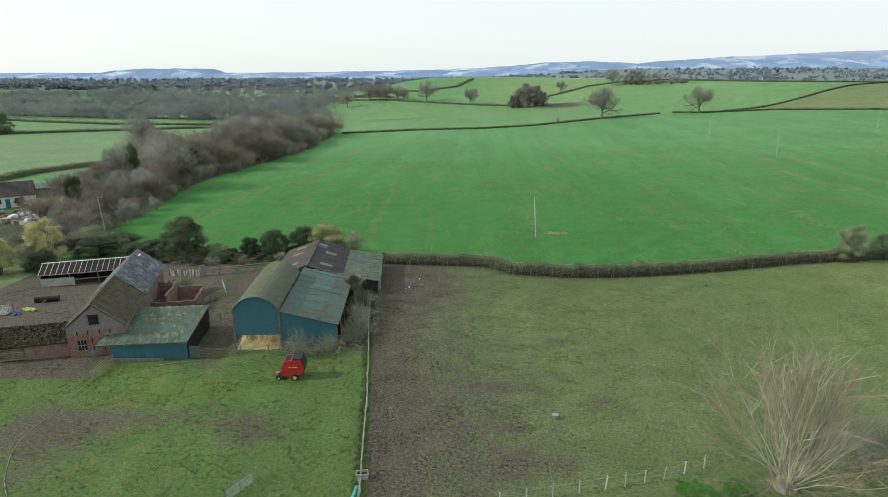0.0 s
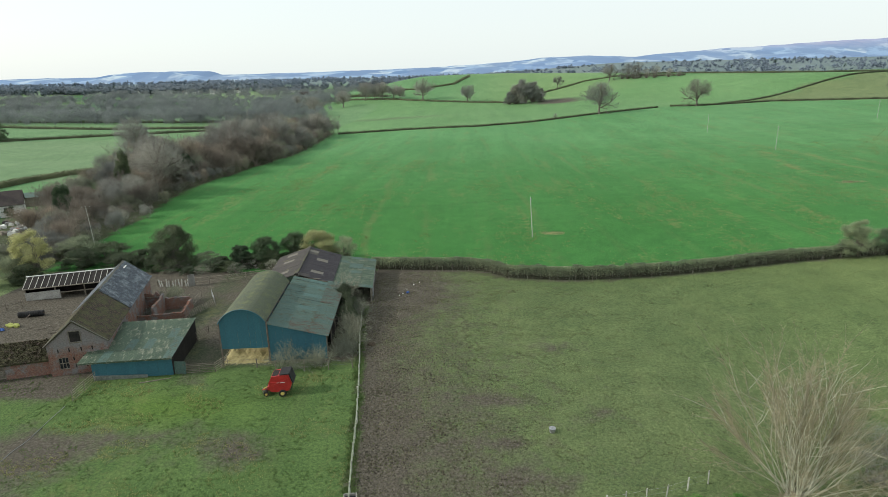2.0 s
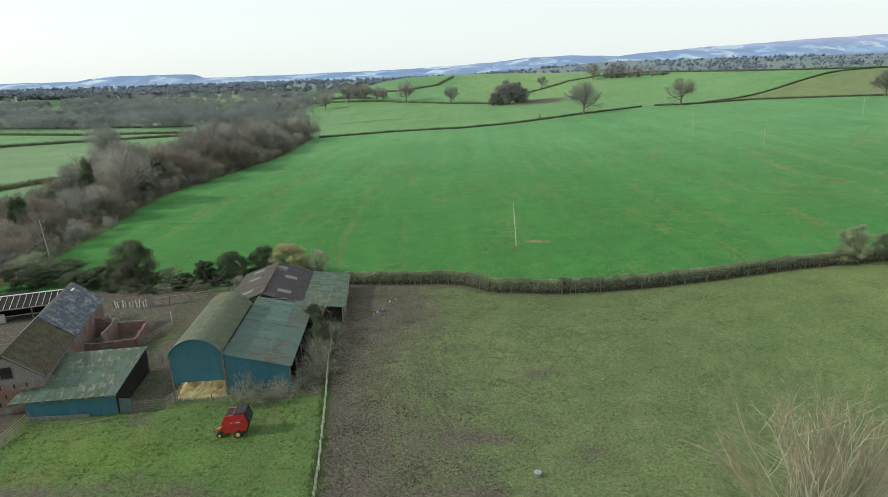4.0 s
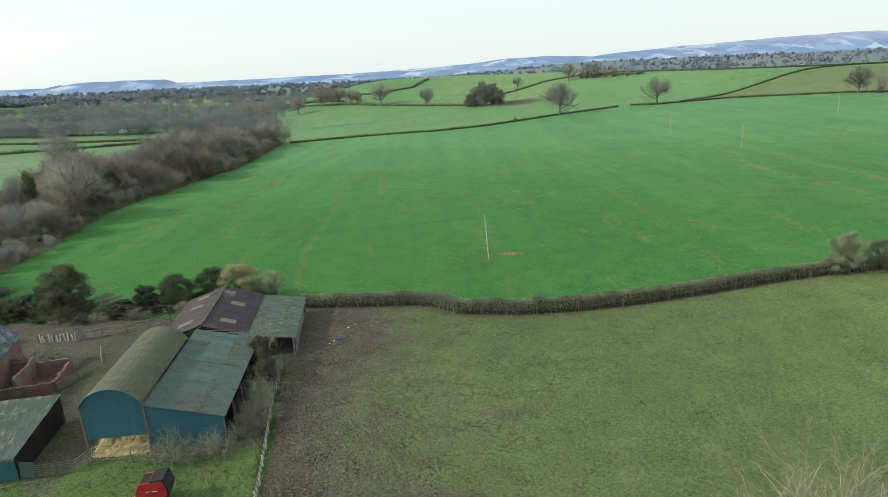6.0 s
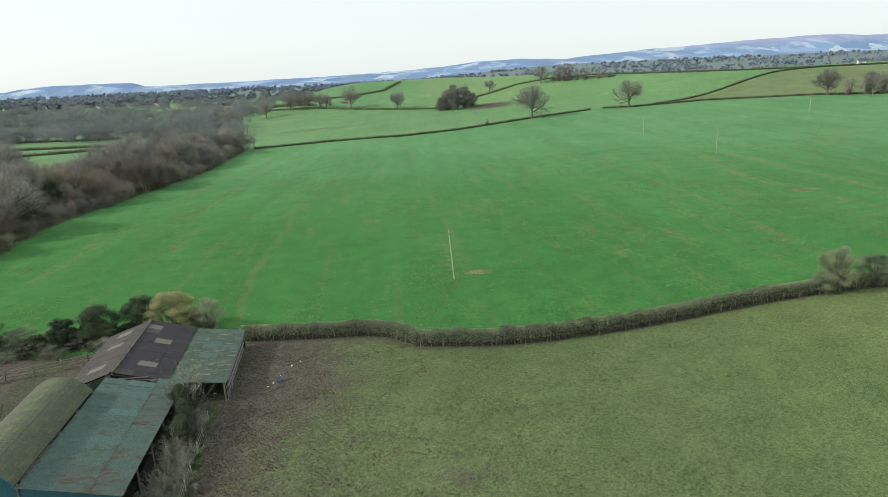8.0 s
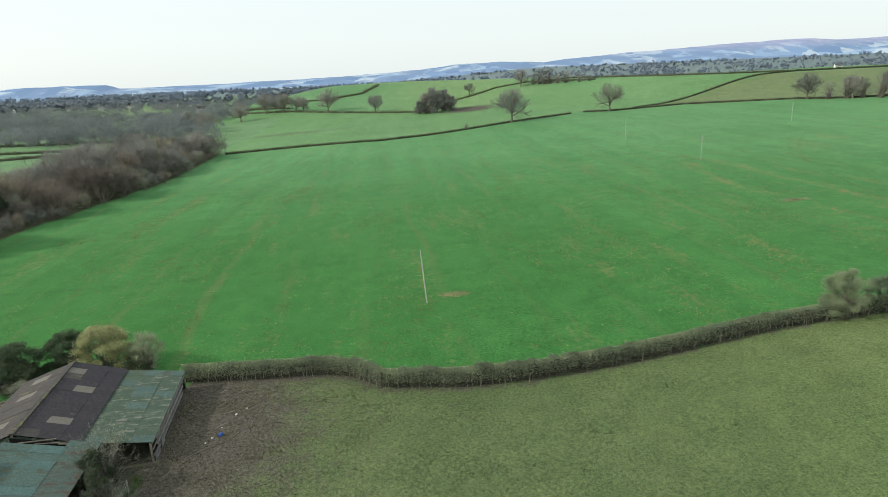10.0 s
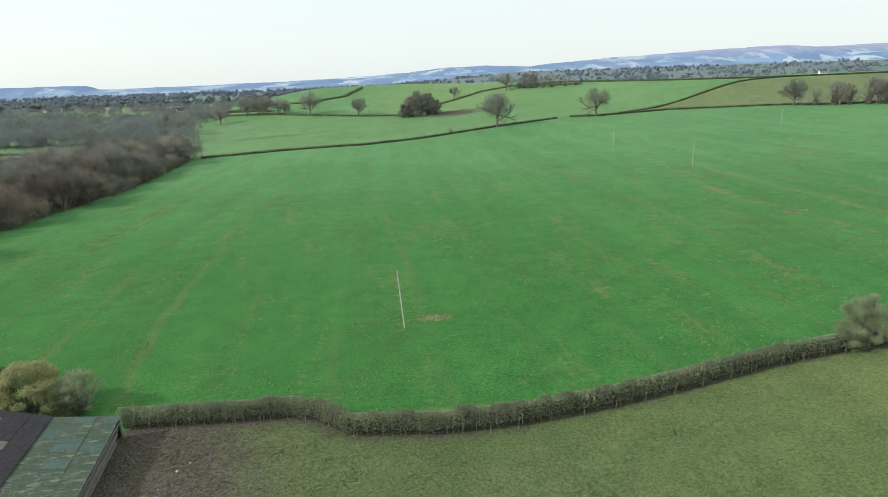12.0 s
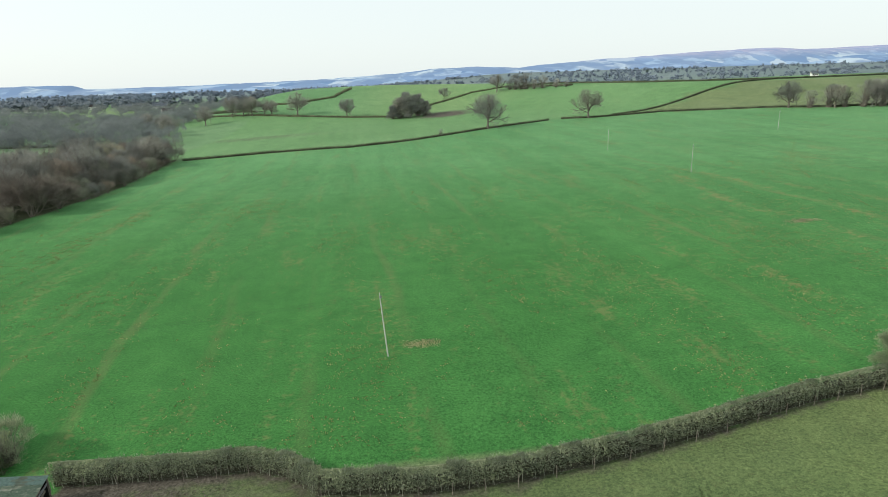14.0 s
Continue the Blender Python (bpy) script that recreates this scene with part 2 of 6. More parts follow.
M_HEDGELEAF = material("hedge_leaves", leafy((0.17, 0.205, 0.12), (0.29, 0.33, 0.205), (0.44, 0.48, 0.325), 0.5), 0.8, 0, 0.2)
M_POST = material("weathered_wood", plain((0.13, 0.11, 0.085), (0.30, 0.27, 0.22), 2, 14), 0.9)
M_POLE = material("pole_wood", plain((0.38, 0.375, 0.34), (0.60, 0.59, 0.54), 1, 9), 0.85)
M_TAPE = material("faded_fence_tape", plain((0.20, 0.235, 0.165), (0.38, 0.42, 0.31), 2, 14), 0.8)
M_STEEL = material("galvanised_steel", plain((0.28, 0.29, 0.30), (0.48, 0.49, 0.50), 3, 20), 0.5, 0.6)
M_RAIL = material("rusty_rail", plain((0.11, 0.085, 0.068), (0.23, 0.19, 0.155), 2, 18), 0.8)
M_WHITE = material("white_paint", plain((0.62, 0.62, 0.58), (0.82, 0.82, 0.78), 1.5, 15), 0.6)
M_CONCRETE = material("concrete", plain((0.24, 0.23, 0.21), (0.40, 0.39, 0.36), 0.8, 9), 0.9)
# near-black that paints the shade inside openings and open sheds
M_DARK = material("near_black_shade", plain((0.015, 0.013, 0.012), (0.035, 0.03, 0.027), 1, 8), 0.9)
M_GLASS = material("window_glass", plain((0.02, 0.025, 0.03), (0.04, 0.045, 0.05), 1, 4, 0, 0), 0.1, 0, 0.6)


def stained(base1, base2, stain1, stain2, amount=0.5, streak=(0.5, 0.12, 1), metal=0.0):
    """Painted or bare sheet: base tone with moss, rust or dirt in streaks down the slope."""
    def build(nt, b):
        v, sv = coords(nt), coords(nt, streak)
        gv = nt.nodes.new("ShaderNodeNewGeometry")
        oi = nt.nodes.new("ShaderNodeObjectInfo")
        f1 = noise_f(nt, gv.outputs["Position"], 0.8, 6, 0.7)
        f2, f3 = noise_f(nt, sv, 5.0, 4, 0.7), noise_f(nt, gv.outputs["Position"], 7.0, 3)
        c = ramp(nt, f3, [(0.3, base1), (0.7, base2)])
        r = ramp(nt, oi.outputs["Random"], [(0.0, (0.90, 0.91, 0.92)), (1.0, (1.06, 1.05, 1.03))])
        c = mixc(nt, 1.0, c, r, "MULTIPLY")
        s = ramp(nt, f2, [(0.3, stain1), (0.7, stain2)])
        m = nnode(nt, "ShaderNodeMath")
        m.operation = "ADD"
        nt.links.new(f1, m.inputs[0])
        nt.links.new(f2, m.inputs[1])
        mr = nnode(nt, "ShaderNodeMapRange")
        mr.inputs["From Min"].default_value, mr.inputs["From Max"].default_value = 1.36 - amount * 0.7, 1.47 - amount * 0.66
        nt.links.new(m.outputs[0], mr.inputs["Value"])
        nt.links.new(mixc(nt, mr.outputs[0], c, s), b.inputs["Base Color"])
        bump(nt, b, f3, 0.2, 0.02)
    return build


M_BLUE = material("blue_sheet", stained((0.026, 0.10, 0.132), (0.042, 0.145, 0.188), (0.04, 0.07, 0.07), (0.09, 0.12, 0.12), 0.25), 0.55, 0, 0.4)
M_ARCH = material("mossy_arch_sheet", stained((0.062, 0.074, 0.05), (0.108, 0.122, 0.08), (0.076, 0.088, 0.047), (0.128, 0.142, 0.076), 0.5, (0.3, 0.12, 1)), 0.75)
M_LEAN = material("grey_green_sheet", stained((0.042, 0.078, 0.068), (0.092, 0.145, 0.126), (0.038, 0.050, 0.036), (0.085, 0.100, 0.066), 0.5), 0.7)
M_RUST = material("rusting_sheet", stained((0.05, 0.08, 0.068), (0.10, 0.135, 0.115), (0.05, 0.043, 0.034), (0.10, 0.076, 0.056), 0.55), 0.8)
M_GREEN = material("green_shed_sheet", stained((0.038, 0.066, 0.045), (0.078, 0.112, 0.076), (0.03, 0.039, 0.022), (0.25, 0.265, 0.205), 0.5), 0.75)
M_PURPLE = material("dark_fibre_sheet", stained((0.026, 0.024, 0.029), (0.055, 0.05, 0.056), (0.065, 0.06, 0.05), (0.13, 0.125, 0.10), 0.32), 0.85)
M_MOSSRIDGE = material("mossy_ridge_sheet", stained((0.048, 0.043, 0.042), (0.092, 0.084, 0.078), (0.085, 0.088, 0.036), (0.16, 0.16, 0.07), 0.4), 0.9)
M_TURQ = material("faded_turquoise_sheet", stained((0.048, 0.098, 0.09), (0.105, 0.175, 0.158), (0.042, 0.058, 0.042), (0.09, 0.108, 0.074), 0.45), 0.7)
M_LIGHT = material("roof_light_sheet", stained((0.115, 0.105, 0.09), (0.18, 0.168, 0.145), (0.09, 0.085, 0.065), (0.16, 0.15, 0.11), 0.45), 0.7)
M_STRAW = material("straw", plain((0.34, 0.29, 0.13), (0.60, 0.52, 0.27), 1.2, 9, 0.9, 0.12), 0.95)
M_RED = material("red_machine_paint", plain((0.36, 0.018, 0.018), (0.50, 0.03, 0.028), 1.5, 12, 0.1, 0.01), 0.45, 0, 0.5)
M_BLACK = material("black_rubber", plain((0.015, 0.015, 0.016), (0.04, 0.04, 0.042), 2, 15), 0.75)
M_YELLOWP = material("yellow_rim_paint", plain((0.5, 0.36, 0.08), (0.65, 0.5, 0.15), 2, 12), 0.5)
M_BLUEP = material("blue_plastic", plain((0.03, 0.09, 0.33), (0.06, 0.15, 0.45), 2, 12, 0.05), 0.45)
M_YELP = material("yellow_plastic", plain((0.42, 0.46, 0.10), (0.58, 0.60, 0.18), 2, 12, 0.05), 0.45)
M_WATER = material("turquoise_hose", plain((0.05, 0.32, 0.28), (0.1, 0.5, 0.42), 2, 12), 0.5)


def brick_build(c1, c2, mortar, patch):
    def build(nt, b):
        tc = nt.nodes.new("ShaderNodeTexCoord")
        sx = nt.nodes.new("ShaderNodeSeparateXYZ")
        nt.links.new(tc.outputs["Object"], sx.inputs[0])
        ad = nnode(nt, "ShaderNodeMath")
        nt.links.new(sx.outputs[0], ad.inputs[0])
        nt.links.new(sx.outputs[1], ad.inputs[1])
        cb = nt.nodes.new("ShaderNodeCombineXYZ")
        nt.links.new(ad.outputs[0], cb.inputs[0])
        nt.links.new(sx.outputs[2], cb.inputs[1])
        br = nt.nodes.new("ShaderNodeTexBrick")
        nt.links.new(cb.outputs[0], br.inputs["Vector"])
        br.inputs["Color1"].default_value, br.inputs["Color2"].default_value = (*c1, 1), (*c2, 1)
        br.inputs["Mortar"].default_value = (*mortar, 1)
        br.inputs["Scale"].default_value = 1.0
        br.inputs["Brick Width"].default_value, br.inputs["Row Height"].default_value = 0.225, 0.075
        br.inputs["Mortar Size"].default_value = 0.01
        f = noise_f(nt, tc.outputs["Object"], 0.7, 5, 0.7)
        m = ramp(nt, f, [(0.5, (0, 0, 0)), (0.62, (1, 1, 1))])
        c = mixc(nt, m, br.outputs["Color"], patch)
        lime = nnode(nt, "ShaderNodeMath")
        nt.links.new(f, lime.inputs[0])
        hz = nnode(nt, "ShaderNodeMapRange")
        hz.inputs["From Min"].default_value, hz.inputs["From Max"].default_value = 1.5, 5.5
        hz.inputs["To Max"].default_value = 0.45
        nt.links.new(sx.outputs[2], hz.inputs["Value"])
        nt.links.new(hz.outputs[0], lime.inputs[1])
        lm = ramp(nt, lime.outputs[0], [(0.55, (0, 0, 0)), (0.75, (0.8, 0.8, 0.8))])
        c = mixc(nt, lm, c, (0.21, 0.20, 0.20))
        g = ramp(nt, noise_f(nt, tc.outputs["Object"], 6, 4), [(0.3, (0.65, 0.65, 0.65)), (0.7, (1.2, 1.2, 1.2))])
        nt.links.new(mixc(nt, 1.0, c, g, "MULTIPLY"), b.inputs["Base Color"])
        bump(nt, b, br.outputs["Fac"], -0.4, 0.01)
    return build


M_BRICK = material("old_red_brick", brick_build((0.17, 0.07, 0.05), (0.25, 0.115, 0.08), (0.20, 0.175, 0.15), (0.185, 0.175, 0.168)), 0.9)


def slate_build(c1, c2, c3, course, width, moss, mossy):
    def build(nt, b):
        v = coords(nt)
        br = nt.nodes.new("ShaderNodeTexBrick")
        nt.links.new(v, br.inputs["Vector"])
        br.inputs["Color1"].default_value, br.inputs["Color2"].default_value = (*c1, 1), (*c2, 1)
        br.inputs["Mortar"].default_value = (*c3, 1)
        br.inputs["Scale"].default_value = 1.0
        br.inputs["Brick Width"].default_value, br.inputs["Row Height"].default_value = width, course
        br.inputs["Mortar Size"].default_value = 0.015
        f = noise_f(nt, v, 1.1, 6, 0.75)
        m = ramp(nt, f, [(0.5 - mossy * 0.2, (0, 0, 0)), (0.68 - mossy * 0.2, (1, 1, 1))])
        c = mixc(nt, m, br.outputs["Color"], moss)
        g = ramp(nt, noise_f(nt, v, 5, 4, 0.7), [(0.3, (0.6, 0.6, 0.6)), (0.7, (1.3, 1.3, 1.3))])
        nt.links.new(mixc(nt, 1.0, c, g, "MULTIPLY"), b.inputs["Base Color"])
        bump(nt, b, br.outputs["Fac"], -0.6, 0.02)
    return build


M_SLATE = material("blue_slate", slate_build((0.030, 0.039, 0.053), (0.078, 0.098, 0.124), (0.018, 0.022, 0.03), 0.2, 0.3, (0.20, 0.225, 0.245), 0.1), 0.6)
M_TILE = material("mossy_clay_tile", slate_build((0.04, 0.032, 0.027), (0.115, 0.078, 0.06), (0.022, 0.018, 0.015), 0.14, 0.2, (0.075, 0.075, 0.036), 0.5), 0.95)
M_DARKTILE = material("dark_cottage_tile", slate_build((0.05, 0.04, 0.04), (0.08, 0.06, 0.058), (0.03, 0.025, 0.025), 0.15, 0.2, (0.07, 0.06, 0.05), 0.2), 0.85)


# ---------- mesh building ----------
class Shape:
    """Collects points and faces for one mesh."""

    def __init__(self):
        self.v, self.f = [], []

    def quad(self, a, b, c, d):
        n = len(self.v)
        self.v += [tuple(a), tuple(b), tuple(c), tuple(d)]
        self.f.append((n, n + 1, n + 2, n + 3))

    def tri(self, a, b, c):
        n = len(self.v)
        self.v += [tuple(a), tuple(b), tuple(c)]
        self.f.append((n, n + 1, n + 2))

    def box(self, x0, x1, y0, y1, z0, z1, m=None):
        n = len(self.v)
        pts = [(x, y, z) for z in (z0, z1) for x, y in ((x0, y0), (x1, y0), (x1, y1), (x0, y1))]
        self.v += [tuple(m @ Vector(p)) if m else p for p in pts]
        self.f += [tuple(n + i for i in q) for q in ((3, 2, 1, 0), (4, 5, 6, 7), (0, 1, 5, 4), (1, 2, 6, 5), (2, 3, 7, 6), (3, 0, 4, 7))]

    def prism(self, outline, y0, y1):
        """A side outline in x and z, drawn out along y."""
        n, k = len(self.v), len(outline)
        self.v += [(x, y0, z) for x, z in outline] + [(x, y1, z) for x, z in outline]
        self.f += [tuple(range(n, n + k)), tuple(range(n + 2 * k - 1, n + k - 1, -1))]
        self.f += [(n + (i + 1) % k, n + i, n + k + i, n + k + (i + 1) % k) for i in range(k)]

    def tube(self, p0, p1, r0, r1, sides=5):
        p0, p1 = Vector(p0), Vector(p1)
        d = (p1 - p0).normalized()
        a = d.orthogonal().normalized()
        b = d.cross(a)
        n = len(self.v)
        for p, r in ((p0, r0), (p1, r1)):
            for k in range(sides):
                w = 2 * math.pi * k / sides
                self.v.append(tuple(p + a * (r * math.cos(w)) + b * (r * math.sin(w))))
        self.f += [(n + k, n + (k + 1) % sides, n + sides + (k + 1) % sides, n + sides + k) for k in range(sides)]
        self.f += [tuple(range(n + sides - 1, n - 1, -1)), tuple(range(n + sides, n + 2 * sides))]

    def pipe(self, pts, r, sides=4):
        """A bent tube through a row of points."""
        pts = [Vector(p) for p in pts]
        n = len(self.v)
        for i, p in enumerate(pts):
            d = (pts[min(i + 1, len(pts) - 1)] - pts[max(i - 1, 0)]).normalized()
            a = d.cross(Vector((0, 0, 1)))
            a = a.normalized() if a.length > 0.01 else d.orthogonal().normalized()
            b = d.cross(a)
            for k in range(sides):
                w = 2 * math.pi * k / sides
                self.v.append(tuple(p + a * (r * math.cos(w)) + b * (r * math.sin(w))))
        for i in range(len(pts) - 1):
            q = n + i * sides
            self.f += [(q + k, q + (k + 1) % sides, q + sides + (k + 1) % sides, q + sides + k) for k in range(sides)]

    def blade(self, p, d, w):
        """A thin pointed twig from p along d."""
        s = d.orthogonal()
        s = s.normalized() * w * 0.5
        self.tri(p - s, p + s, p + d)

    def leaf(self, p, size, rng):
        a = Vector((rng.gauss(0, 1), rng.gauss(0, 1), rng.gauss(0, 1))).normalized()
        b = a.orthogonal().normalized()
        self.quad(p - a * size, p - b * size * 0.6, p + a * size, p + b * size * 0.6)

    def mesh(self, name, mat, smooth=False):
        me = bpy.data.meshes.new(name)
        me.from_pydata(self.v, [], self.f)
        me.materials.append(mat)
        if smooth:
            me.polygons.foreach_set("use_smooth", [True] * len(me.polygons))
        me.update()
        return me


def thing(name, m, label, category, group="", kind=""):
    ob = new(name)
    ob.empty_display_size = 0.3
    ob.matrix_basis = m
    return tagged(ob, label, category, group, kind)


def part(name, shape, mat, parent=None, label="", m=None, smooth=False):
    """One mesh object under a thing or part. shape: a Shape, or a mesh shared between alike pieces."""
    me = shape.mesh(name, mat, smooth) if isinstance(shape, Shape) else shape
    ob = new(name, me)
    if parent:
        ob.parent = parent
    if m is not None:
        ob.matrix_basis = m
    return tagged(ob, label)


def place(x, y, rz=0.0, s=1.0, dz=0.0):
    return Matrix.LocRotScale((x, y, terrain(x, y) + dz), Euler((0, 0, radians(rz))), (s, s, s) if isinstance(s, (int, float)) else s)


# ---------- ground ----------
def steps(lo, near_lo, near_hi, hi, fine, grow):
    mid = list(np.arange(near_lo, near_hi + fine * 0.5, fine))
    up, d = [], fine
    while (up[-1] if up else mid[-1]) < hi:
        d = min(d * grow, 160)
        up.append((up[-1] if up else mid[-1]) + d)
    down, d = [], fine
    while (down[-1] if down else mid[0]) > lo:
        d = min(d * grow, 160)
        down.append((down[-1] if down else mid[0]) - d)
    return down[::-1] + mid + up


def fence_x(y):
    return along([(30, -0.6), (40.6, -1.7), (45.6, -2.5), (52.7, -3.5), (62, -5.1), (78, -7.8), (99, -9.6)], y)


def blob(x, y, cx, cy, rx, ry):
    return math.exp(-(((x - cx) / rx) ** 2 + ((y - cy) / ry) ** 2))


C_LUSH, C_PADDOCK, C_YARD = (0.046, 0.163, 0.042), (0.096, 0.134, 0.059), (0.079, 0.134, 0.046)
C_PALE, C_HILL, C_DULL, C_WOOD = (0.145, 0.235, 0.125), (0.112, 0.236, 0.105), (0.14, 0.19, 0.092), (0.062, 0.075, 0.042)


def blend(a, b, t):
    return tuple(p + (q - p) * t for p, q in zip(a, b))


def cover_at(x, y):
    """Ground cover: colour of the sward with painted far haze, old stalks (0 to 1), bare soil (0 to 1)."""
    hedge, wood = along(HEDGE, x), along(WOOD_EDGE, y)
    if y < hedge and x > fence_x(y):
        d = x - fence_x(y)
        # last term: hedge foot strip, muddy ditch plus painted shade of the hedge
        soil = 0.42 * math.exp(-d / 4.5) + 0.29 * math.exp(-d / 24) + 0.5 * blob(x, y, -3, 88, 7, 9) + 0.16 * blob(x, y, 4, 50, 9, 14) + 0.35 * ss(2.2, 0.9, hedge - y)
        soil += 0.3 * blob(x, y, 17, 69, 3.0, 1.2) + 0.32 * blob(x, y, 9, 57, 2.5, 1.2) + 0.3 * blob(x, y, 12, 45, 4, 2) + 0.32 * blob(x, y, 10, 50, 2.2, 0.9) + 0.3 * blob(x, y, 20, 55, 2.4, 1.0)
        return blend(blend(C_PADDOCK, (0.108, 0.156, 0.064), ss(10, 60, x)), (0.13, 0.175, 0.07), 0.8 * ss(30, 70, x) * ss(60, 95, y)), 0.12 + 0.9 * blob(x, y, 16.5, 49.5, 1.8, 1.0), min(0.9, soil)
    if x <= fence_x(y) and y < 98 and x > -66:
        grass = 1 - ss(62.5, 65, y - 0.12 * (x + 20))
        bare = 0.45 + 0.55 * noise.noise(Vector((x * 0.11, y * 0.11, 8))) - 0.55 * blob(x, y, -54, 70, 9, 6)
        soil = bare * (1 - grass) + 0.36 * blob(x, y, -20, 49.5, 11, 3.0) + 0.4 * blob(x, y, -32, 47, 5, 5) + 0.22 * noise.noise(Vector((x * 0.16, y * 0.22, 3))) + 0.75 * ss(-33, -37, x) * ss(54, 58, y)
        # first term: ground darker towards the near left corner of the yard
        soil += 0.2 * ss(-20, -30, x) * ss(52, 46, y) + 0.3 * blob(x, y, -13, 47, 4, 3) + 0.35 * blob(x, y, -24, 61, 3, 2)
        sward = blend(C_YARD, (0.085, 0.15, 0.035), blob(x, y, -23, 55, 8, 3))
        sward = blend(sward, (0.066, 0.080, 0.050), 1 - grass)
        return blend(sward, (0.072, 0.072, 0.058), min(1, 1.2 * blob(x, y, -54, 70, 9, 6))), 0.3, min(0.95, soil)
    if y < 98:
        return C_DULL, 0.2, 0.05
    if x < wood - 4 and y < 374:
        if x < -112 and y > 195:
            return C_PALE if y < 395 else blend(C_PALE, C_HILL, 0.6), 0.1, 0.0
        return blend(C_WOOD, C_HILL, ss(-95, -125, x)), 0.1, 0.12
    if x < -90 and y < 600:
        return blend(C_PALE, C_HILL, 0.5), 0.1, 0.0
    if y < 440 and y < (along(FAR_HEDGE, x) if x < 133 else along(FAR_HEDGE_E, x)):
        stalks = 0.42 + 0.5 * blob(x, y, 95, 140, 30, 28) + 0.3 * blob(x, y, -25, 130, 30, 40) + 0.55 * math.exp(-((x - 112 + 0.08 * (y - 130)) / 11) ** 2) * (1 - ss(200, 290, y))
        # sward turns paler and bluer away from the paddock and to the right
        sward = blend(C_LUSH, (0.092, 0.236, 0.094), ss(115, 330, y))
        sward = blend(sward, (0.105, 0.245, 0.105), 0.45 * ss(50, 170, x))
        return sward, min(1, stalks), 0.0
    if y < 1200 and x > -260:
        if x > 170 and y < along(DIAG_HEDGE, x):
            return C_DULL, 0.3, 0.0
        if y < (along(MID_HEDGE, x) if x < 58 else 560):
            return blend(C_HILL, (0.135, 0.245, 0.10), 0.4), 0.15, 0.9 * blob(x, y, 75, 552, 26, 14) + 0.35 * blob(x, y, -60, 470, 60, 18)
        return blend(C_HILL, (0.15, 0.255, 0.11), ss(-40, 60, x) * (1 - ss(90, 200, x))), 0.1, 0.0
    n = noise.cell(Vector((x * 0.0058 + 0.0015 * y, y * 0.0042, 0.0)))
    # far fields fade to blue-grey, distance haze painted into the ground colour
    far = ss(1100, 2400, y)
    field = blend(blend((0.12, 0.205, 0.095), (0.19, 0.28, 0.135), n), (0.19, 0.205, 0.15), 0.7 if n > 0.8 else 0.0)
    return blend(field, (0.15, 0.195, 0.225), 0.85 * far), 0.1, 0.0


def build_ground():
    xs = steps(-5200, -66, 90, 5200, 1.1, 1.045)
    ys = steps(-700, 28, 132, 5200, 1.1, 1.035)
    nx, ny = len(xs), len(ys)
    co, col, wear = [], [], []
    for y in ys:
        for x in xs:
            rough = 0.05 * noise.noise(Vector((x * 0.35, y * 0.35, 0))) if y < 140 else 0.0
            co.append((x, y, terrain(x, y) + rough))
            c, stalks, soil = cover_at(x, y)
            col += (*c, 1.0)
            wear += (stalks, soil, 0.0, 1.0)
    faces = [(j * nx + i, j * nx + i + 1, (j + 1) * nx + i + 1, (j + 1) * nx + i) for j in range(ny - 1) for i in range(nx - 1)]
    me = bpy.data.meshes.new("ground")
    me.from_pydata(co, [], faces)
    for nm, data in (("cover", col), ("wear", wear)):
        a = me.color_attributes.new(nm, "FLOAT_COLOR", "POINT")
        a.data.foreach_set("color", data)
    me.materials.append(M_GROUND)
    me.polygons.foreach_set("use_smooth", [True] * len(me.polygons))
    tagged(new("ground", me), "rolling winter pasture, muddy paddock and farmyard soil", "ground", kind="structure")


build_ground()


# ---------- distance ----------
RIDGE = [(-1500, 38), (-605, 48), (-235, 58), (141, 76), (485, 102), (717, 109), (1029, 92), (1346, 119), (2032, 151), (2528, 171), (2822, 178), (3040, 160),
         (3383, 168), (3679, 177), (5000, 180)]


